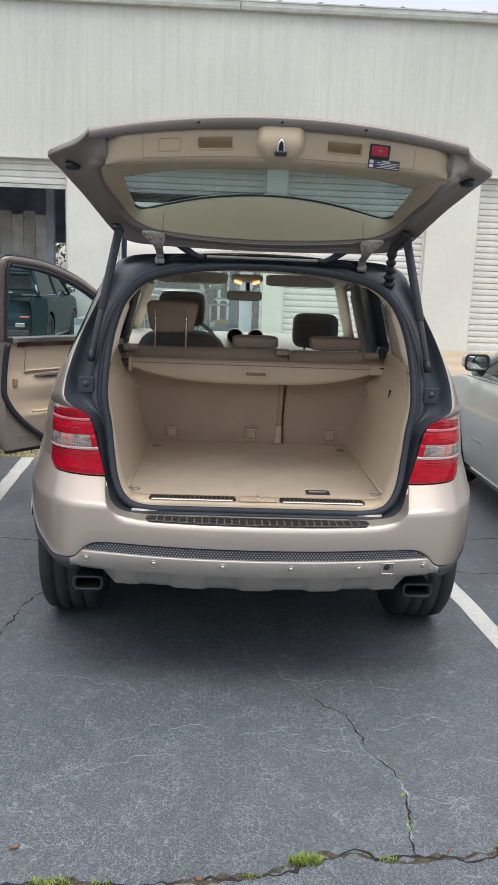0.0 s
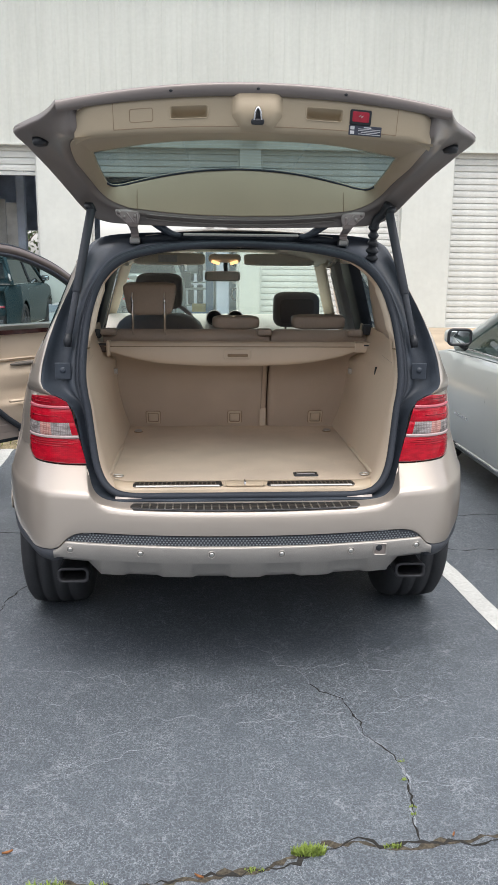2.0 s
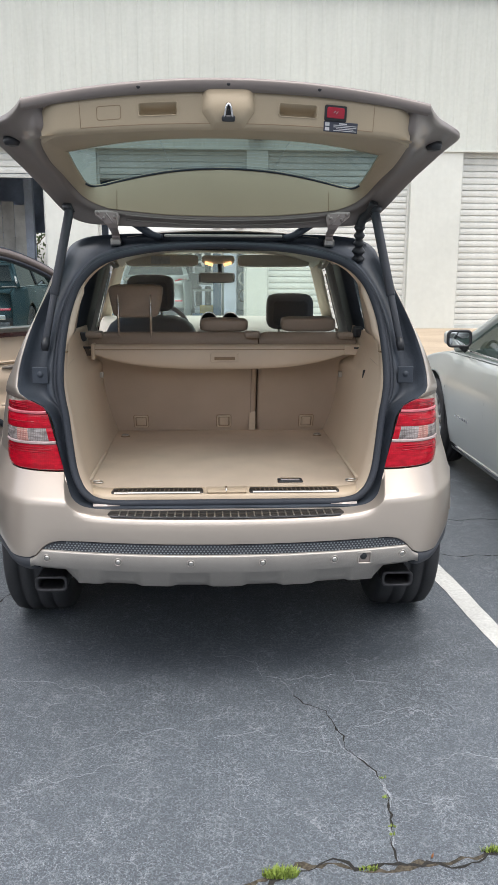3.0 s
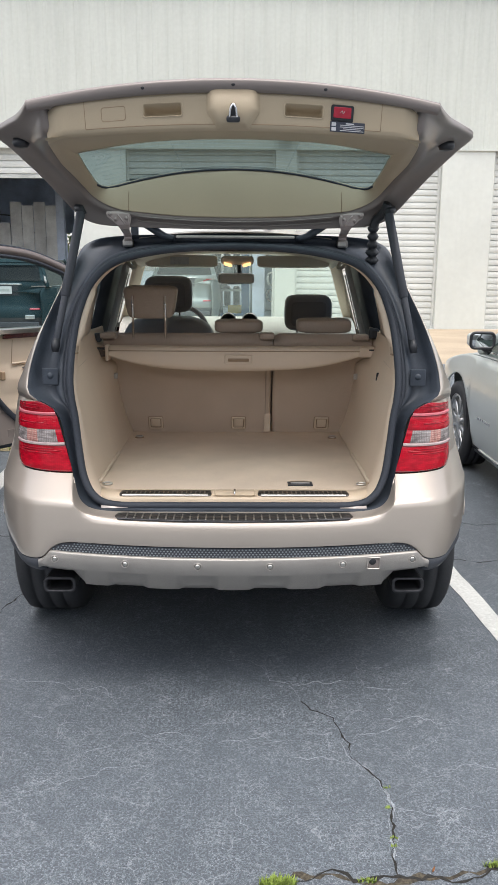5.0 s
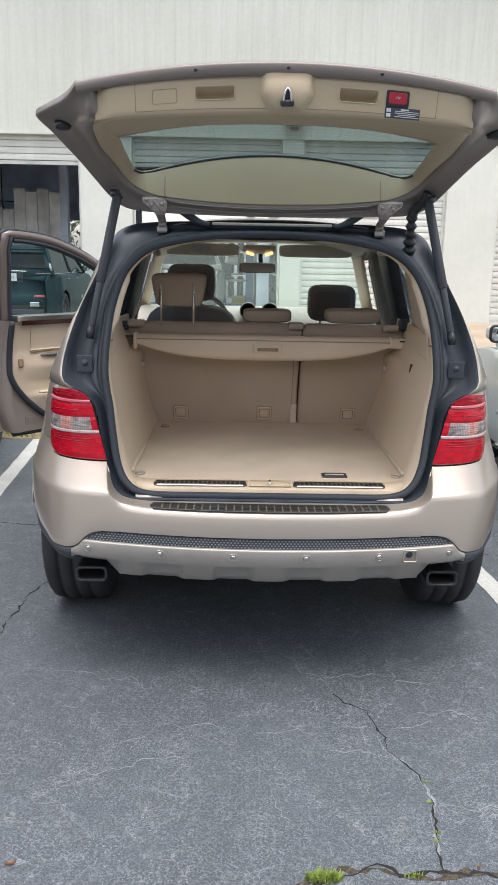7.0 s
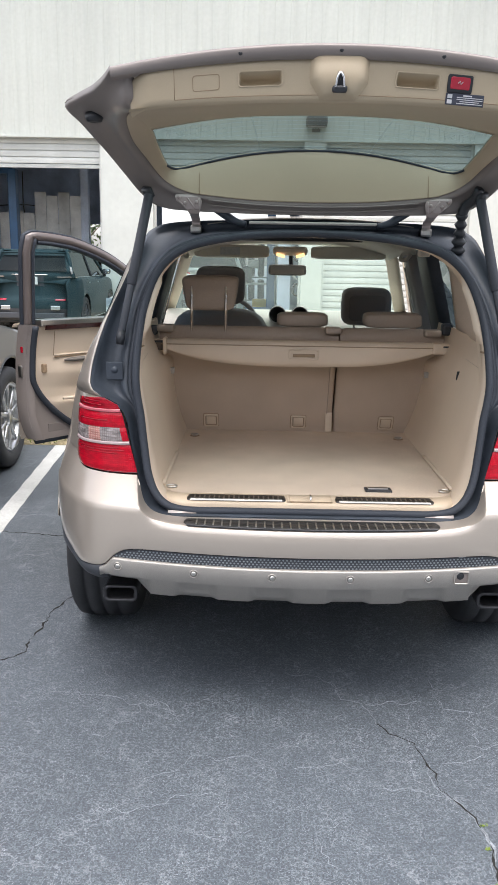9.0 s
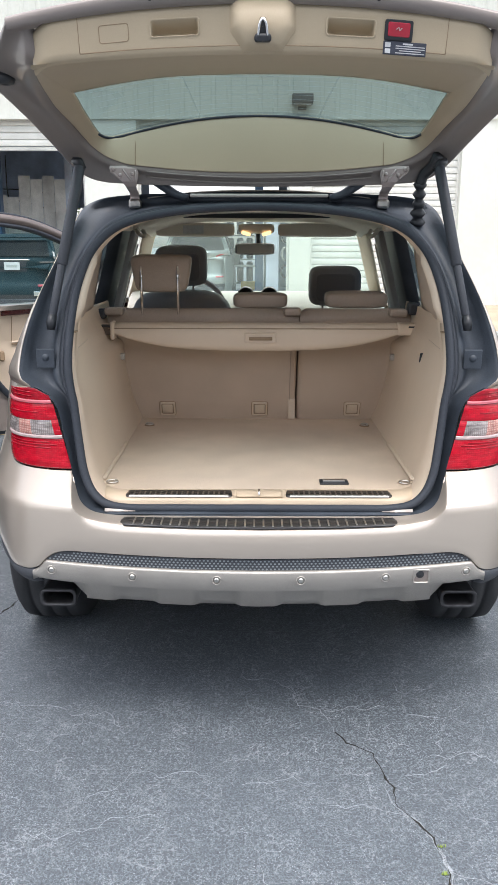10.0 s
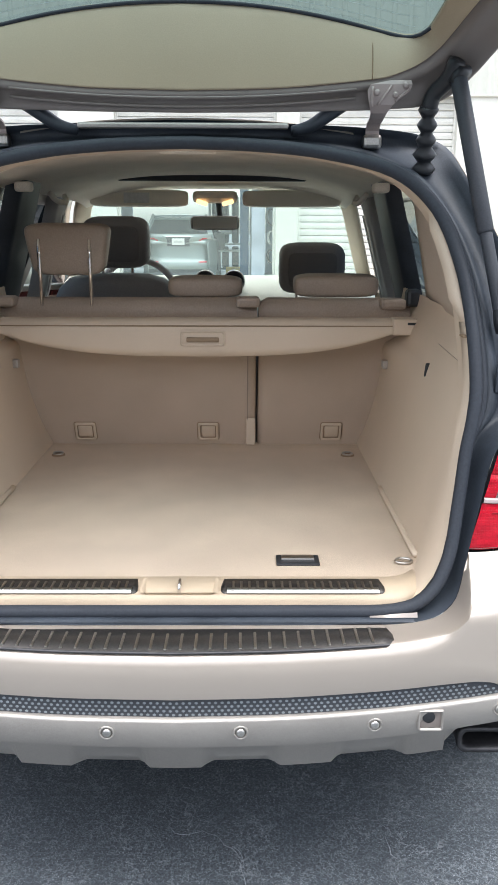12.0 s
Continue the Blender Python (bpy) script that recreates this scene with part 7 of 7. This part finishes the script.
def frame_strip(name, o0, o1, material, label="", proud=0.0):
    """A flat band round the window from o0 to o1 inside its outer line."""
    rows = []
    for k in range(41):
        t = k / 40
        if t < 0.62:
            v = 0.03 + 0.94 * t / 0.62
            z, dv, dz = frame_top(v), 0.0, -1.0
            if v > 0.90:
                dv = -(v - 0.90) / 0.07 * 0.7
        else:
            f = (t - 0.62) / 0.38
            v, z, dv, dz = 0.975 + 0.02 * min(1, f * 5), frame_top(0.97) - 0.01 - (frame_top(0.97) - 1.11) * f, -1.0, -0.35 * max(0, 1 - f * 5)
        rows.append([door_pt(v + dv * o / DOOR_L, z + dz * o, w) for o, w in ((o0, 0.02), (o0, 0.060 + proud), ((o0 + o1) / 2, 0.068 + proud), (o1, 0.060 + proud), (o1, 0.02))])
    return part(name, sheet(rows), material, door, label)


M_FRAME = paint("brown_frame_paint", (0.15, 0.122, 0.112), 0.2, 0.42)
frame_strip("window_frame", 0.0, 0.048, M_FRAME, "dark taupe window frame")
frame_strip("frame_seal", 0.046, 0.066, M_RUBBER, "", 0.004)
frame_strip("frame_seal", -0.012, 0.004, M_RUBBER, "", -0.02)
rows = [[door_pt(v, 1.08 + (frame_top(v) - 0.01 - 1.08) * t, 0.04) for t in steps(0, 1, 6)] for v in steps(0.03, 0.985, 18)]
part("door_glass", sheet(rows), M_DOORGLASS, door, "tinted door glass")
cushion("door_mirror", (-0.13, -0.15, 1.18), (0.10, 0.06, 0.075), M_PAINT, door, 0.5)
boxed("mirror_face", (-0.13, -0.213, 1.18), (0.17, 0.004, 0.12), M_MIRROR, door, 0.002)

# ---- other cars ----
def crossover_tail(c, half, belt, H, W, y_roof, paintwork):
    """An upright hatch: bumper, recess for the plate, window, corner lamps, spoiler."""
    def prof(z):
        return ramp(z, [0.24, 0.36, 0.55, 0.68, 0.74, belt - 0.16, belt + 0.04, belt + 0.12, H - 0.10, H], [0.10, -0.02, -0.07, -0.05, 0.0, 0.02, -0.01, 0.03, y_roof * 0.80, y_roof * 0.95])
    def width(z):
        return half(0.12, z) if z < belt else W * (0.93 - 0.23 * ((z - belt) / (H - belt)) ** 1.3)
    def at(u, z, out=0.0):
        return (width(z) * u, prof(z) + 0.22 * W * abs(u) ** 3.2 * (1 if z < belt + 0.1 else 0.6) - out, z)
    part("tailgate", sheet([[at(u, z) for u in steps(-1, 1, 22)] for z in steps(0.24, H - 0.01, 34)]), paintwork, c)
    part("rear_window", sheet([[at(u * 0.86, z, 0.025) for u in steps(-1, 1, 22)] for z in steps(belt + 0.13, H - 0.12, 16)]), M_PRIVACYSOLID, c, "dark rear window")
    part("plate_recess", sheet([[at(u * 0.36, z, 0.004) for u in steps(-1, 1, 8)] for z in steps(belt - 0.17, belt + 0.05, 4)]), M_CLAD, c)
    part("chrome_bar", tube([at(u * 0.42, belt + 0.06, 0.012) for u in steps(-1, 1, 8)], 0.010, 6), M_CHROME, c)
    part("lower_cladding", sheet([[at(u, z, 0.006) for u in steps(-1, 1, 14)] for z in steps(0.25, 0.50, 6)]), M_CLAD, c)
    for s in (1, -1):
        if paintwork is M_TEAL:
            part("tail_lamp", sheet([[at(s * u, z, 0.012) for u in steps(0.94, 0.985, 4)] for z in steps(belt + 0.0, belt + 0.32, 6)]), M_CLEARLENS, c, "upright corner tail lamp")
            part("tail_lamp", sheet([[at(s * u, z, 0.010) for u in steps(0.62, 0.985, 8)] for z in steps(belt - 0.005, belt + 0.028, 3)]), M_CLEARLENS, c)
        else:
            part("tail_lamp", sheet([[at(s * u, z, 0.012) for u in steps(0.66, 0.80, 5)] for z in steps(belt - 0.06, belt + 0.03, 4)]), M_REDLENS, c, "red tail lamp")
            part("tail_lamp", sheet([[at(s * u, z, 0.012) for u in steps(0.805, 0.985, 5)] for z in steps(belt - 0.05, belt + 0.05, 4)]), M_CLEARLENS, c)
        part("reflector", sheet([[at(s * u, z, 0.012) for u in steps(0.62, 0.86, 4)] for z in steps(0.66, 0.70, 2)]), M_WARN, c)
        part("spoiler_edge", tube([at(s * 0.92 * t, H - 0.06, 0.10) for t in steps(0, 1, 6)], 0.022, 6), paintwork, c)


def car(name, label, at, turn, length, width, height, paintwork, belt=0.88, roof=(0.30, 0.42, 0.66, 0.80), axles=(0.20, 0.80), wheel_r=0.33, tail=0.35, nose=0.35, group="parked cars", lamps=True, box_back=False, glazing=None):
    """A whole car, its tail at y = 0 and nose at y = length. roof: shares of the length at which the rear glass starts, the roof starts and ends, and the windscreen meets the bonnet."""
    c = thing(name, label, "car", at, turn, group)
    L, W, H = length, width / 2, height
    glazing = glazing or M_CARGLASS
    def half(y, z):
        d = min(y, L - y)
        plan = 1 - 0.22 * max(0.0, 1 - d / (0.16 * L)) ** 2.2
        return W * plan * ramp(z, [0.18, 0.35, 0.6, belt, belt + 0.02], [0.93, 0.98, 1.0, 0.945, 0.94])
    def deck(y):
        f = y / L
        return ramp(f, [0.0, 0.02, roof[0], roof[3], 0.93, 1.0], [belt - 0.10, belt + (0.02 if not box_back else 0.0), belt + 0.03, belt + 0.0, belt - 0.16, belt - 0.30])
    def low(y):
        z = 0.20
        for a in axles:
            d = (wheel_r + 0.06) ** 2 - (y - a * L) ** 2
            if d > 0:
                z = max(z, wheel_r + math.sqrt(d))
        return z
    for s in (1, -1):
        rows = [[(s * half(y, low(y) + (deck(y) - 0.03 - low(y)) * t), y, low(y) + (deck(y) - 0.03 - low(y)) * t) for t in steps(0, 1, 10)] for y in steps(0.01, L - 0.01, 90)]
        thicken(part("body_side", sheet(rows), paintwork, c), 0.01)
        for k, f in enumerate((0.36, 0.56, 0.74)):
            y = f * L
            part("door_gap", tube([(s * (half(y, z) + 0.001), y, z) for z in steps(0.25, deck(y) - 0.04, 8)], 0.004, 4), M_BLACK, c)
        part("crease", tube([(s * (half(y, belt - 0.14) + 0.002), y, belt - 0.14 - 0.06 * y / L) for y in steps(0.1 * L, 0.92 * L, 20)], 0.006, 5), paintwork, c)
        part("sill_strip", tube([(s * (half(y, 0.24) + 0.002), y, 0.24) for y in steps((axles[0]) * L + wheel_r + 0.06, axles[1] * L - wheel_r - 0.06, 10)], 0.014, 6), M_CHROME, c)
        for f in (0.30, 0.50):
            part("door_handle", tube([(s * (half(f * L + d, belt - 0.11) + 0.012), f * L + d, belt - 0.11) for d in (-0.09, -0.05, 0.05, 0.09)], [0.004, 0.010, 0.010, 0.004], 8), M_CHROME, c)
    top = [[(half(y, deck(y)) * u * 0.985, y, deck(y) - 0.03 * abs(u) ** 4) for u in steps(-1, 1, 14)] for y in steps(0.0, L, 60)]
    thicken(part("deck", sheet(top), paintwork, c), 0.008)
    for y, d in (((L, 0.02),) if box_back else ((0.0, -0.02), (L, 0.02))):
        rows = [[(half(0.02, z) * u, y + d * (1.5 - u * u) + (0.20 * W * u * u if y == 0 else -0.20 * W * u * u) , z) for u in steps(-1, 1, 14)] for z in steps(0.24, deck(y) - 0.005, 8)]
        part("tail_panel" if y == 0 else "nose_panel", sheet(rows), paintwork, c)
    # greenhouse
    y0, y1, y2, y3 = (f * L for f in roof)
    def pillar_x(t):
        return W * (0.90 - 0.20 * t)
    def cabin(y, t):
        return belt + (H - belt) * t
    th = steps(0, 1, 6)
    rear_glass = [[(pillar_x(t) * u, y0 + (y1 - y0) * t - 0.06 * (1 - u * u) * (1 - t), cabin(0, t) - 0.02) for u in steps(-1, 1, 10)] for t in th]
    front_glass = [[(pillar_x(t) * u, y3 + (y2 - y3) * t + 0.10 * (1 - u * u) * (1 - t), cabin(0, t) - 0.02) for u in steps(-1, 1, 10)] for t in th]
    if box_back:
        crossover_tail(c, half, belt, H, W, y1, paintwork)
    else:
        part("rear_window", sheet(rear_glass), glazing, c, "dark rear window")
    part("front_window", sheet(front_glass), glazing, c, "dark windscreen")
    for s in (1, -1):
        side = [[(s * pillar_x(t), (y0 + (y1 - y0) * t) + ((y3 + (y2 - y3) * t) - (y0 + (y1 - y0) * t)) * v, cabin(0, t)) for v in steps(0.03, 0.97, 14)] for t in steps(0, 0.93, 6)]
        part("side_window", sheet(side), glazing, c, "dark side glass")
        for a, b in ((y0, y1), (y3, y2)):
            part("pillar", tube([(s * pillar_x(t), a + (b - a) * t, cabin(0, t)) for t in th], 0.035, 8), paintwork, c)
        m = 0.52
        part("pillar", tube([(s * (pillar_x(t) + 0.004), y0 + (y3 - y0) * m, cabin(0, t)) for t in th], 0.030, 6), M_BLACK, c)
        part("belt_trim", tube([(s * (pillar_x(0) + 0.012), y, belt + 0.012) for y in steps(y0, y3, 10)], 0.008, 6), M_CHROME, c)
        part("roof_edge", tube([(s * pillar_x(1), y, H - 0.02) for y in steps(y1, y2, 8)], 0.03, 8), paintwork, c)
        mirror_ob = cushion("door_mirror", (s * (W + 0.02), y3 - 0.30, belt + 0.107), (0.080, 0.070, 0.050), paintwork, c, 0.5)
        part("mirror_face", box(bmesh.new(), (s * (W + 0.02), y3 - 0.374, belt + 0.107), (0.152, 0.004, 0.098), 0.002), M_MIRROR, mirror_ob)
        part("mirror_rim", tube([(s * (W + 0.02) + x, y3 - 0.372, belt + 0.107 + z) for x, _, z in rounded_loop(0.080, 0.053, 0.030, 0)], 0.011, 6, closed=True), M_BLACK, mirror_ob)
        part("mirror_foot", tube([(s * (W - 0.06), y3 - 0.30, belt + 0.02), (s * (W - 0.01), y3 - 0.30, belt + 0.060)], 0.025, 8), M_BLACK, mirror_ob)
        if lamps:
            rows = [[(s * (half(0.02, z) * u + 0.004), -0.035 * (1.5 - u * u) + 0.2 * W * u * u - 0.006, z) for u in steps(0.60, 1.0, 6)] for z in steps(belt - 0.20, belt - 0.07, 4)]
            if not box_back:
                part("tail_lamp", sheet(rows), M_REDLENS, c, "red tail lamp")
            rows = [[(s * (half(L - 0.02, z) * u), L + 0.03 * (1.5 - u * u) - 0.2 * W * u * u + 0.006, z) for u in steps(0.55, 1.0, 6)] for z in steps(belt - 0.36, belt - 0.24, 4)]
            part("headlight", sheet(rows), M_CLEARLENS, c, "clear headlight")
        for a in axles:
            wheel(c, (s * (W - 0.115), a * L, wheel_r), s, wheel_r, 0.22, 10, wheel_r * 0.68, alloy=M_CLAD if paintwork is M_TEAL else None)
            boxed("inner_arch", (s * (W - 0.28), a * L, wheel_r + 0.06), (0.1, 0.78, 0.62), M_BLACK, c, 0.02)
    roof_sheet = [[(pillar_x(1) * u, y, H - 0.02 + 0.045 * (1 - abs(u) ** 2.5) * math.sin(math.pi * min(1, max(0, (y - y1) / (y2 - y1)))) ** 0.5) for u in steps(-1, 1, 12)] for y in steps(y1, y2, 12)]
    thicken(part("roof_skin", sheet(roof_sheet), paintwork, c), 0.01)
    boxed("underbody", (0, L / 2, 0.27), (width * 0.76, L * 0.94, 0.14), M_BLACK, c, 0.02)
    boxed("number_plate", (0, -0.045 if not box_back else -0.012, belt - 0.30 if not box_back else belt - 0.06), (0.31, 0.012, 0.155), M_STICKERTEXT, c, 0.004, "pale number plate")
    boxed("plate_bar", (0, -0.052 if not box_back else -0.019, belt - 0.30 if not box_back else belt - 0.06), (0.22, 0.003, 0.05), M_GUTTER, c, 0.001)
    boxed("bumper_insert", (0, -0.03, 0.36), (width * 0.72, 0.05, 0.12), M_CLAD, c, 0.02)
    return c


sedan = car("sedan", "silver saloon parked in the next bay", (2.64, -0.30, 0), 0.0, 4.85, 1.86, 1.44, M_SILVER, belt=0.93, roof=(0.12, 0.28, 0.52, 0.745), axles=(0.21, 0.805), wheel_r=0.335, glazing=M_SEDANGLASS)
for k in range(6):
    boxed("badge_letter", (-0.931, 3.03 + 0.050 * k, 0.484), (0.006, 0.020 + 0.008 * (k % 3), 0.020), M_CHROME, sedan, 0.002)
teal = car("crossover", "dark teal crossover parked near the workshop", (-4.82, 14.0, 0), 0.0, 4.6, 1.90, 1.68, M_TEAL, belt=1.12, roof=(0.03, 0.09, 0.58, 0.76), wheel_r=0.36, box_back=True)
for s in (1, -1):
    boxed("exhaust_trim", (s * 0.51, -0.04, 0.52), (0.20, 0.04, 0.09), M_CHROME, teal, 0.012)
car("black_suv", "black SUV parked in the neighbouring bay", (-2.90, -0.50, 0), 0.0, 4.75, 1.92, 1.72, M_BLACKPAINT, belt=1.08, roof=(0.03, 0.08, 0.58, 0.74), axles=(0.19, 0.80), wheel_r=0.37, box_back=True)
car("shop_crossover", "silver-grey crossover standing in the open workshop bay", (-1.47, 18.7, 0.0), 0.0, 4.4, 1.88, 1.80, M_GREYPAINT, belt=1.22, roof=(0.03, 0.13, 0.58, 0.76), wheel_r=0.34, box_back=True)
car("black_saloon", "glossy black car inside the workshop bay", (-4.55, 24.2, 0), 180.0, 4.7, 1.85, 1.46, M_BLACKPAINT, belt=0.92, roof=(0.12, 0.28, 0.52, 0.70), wheel_r=0.34)
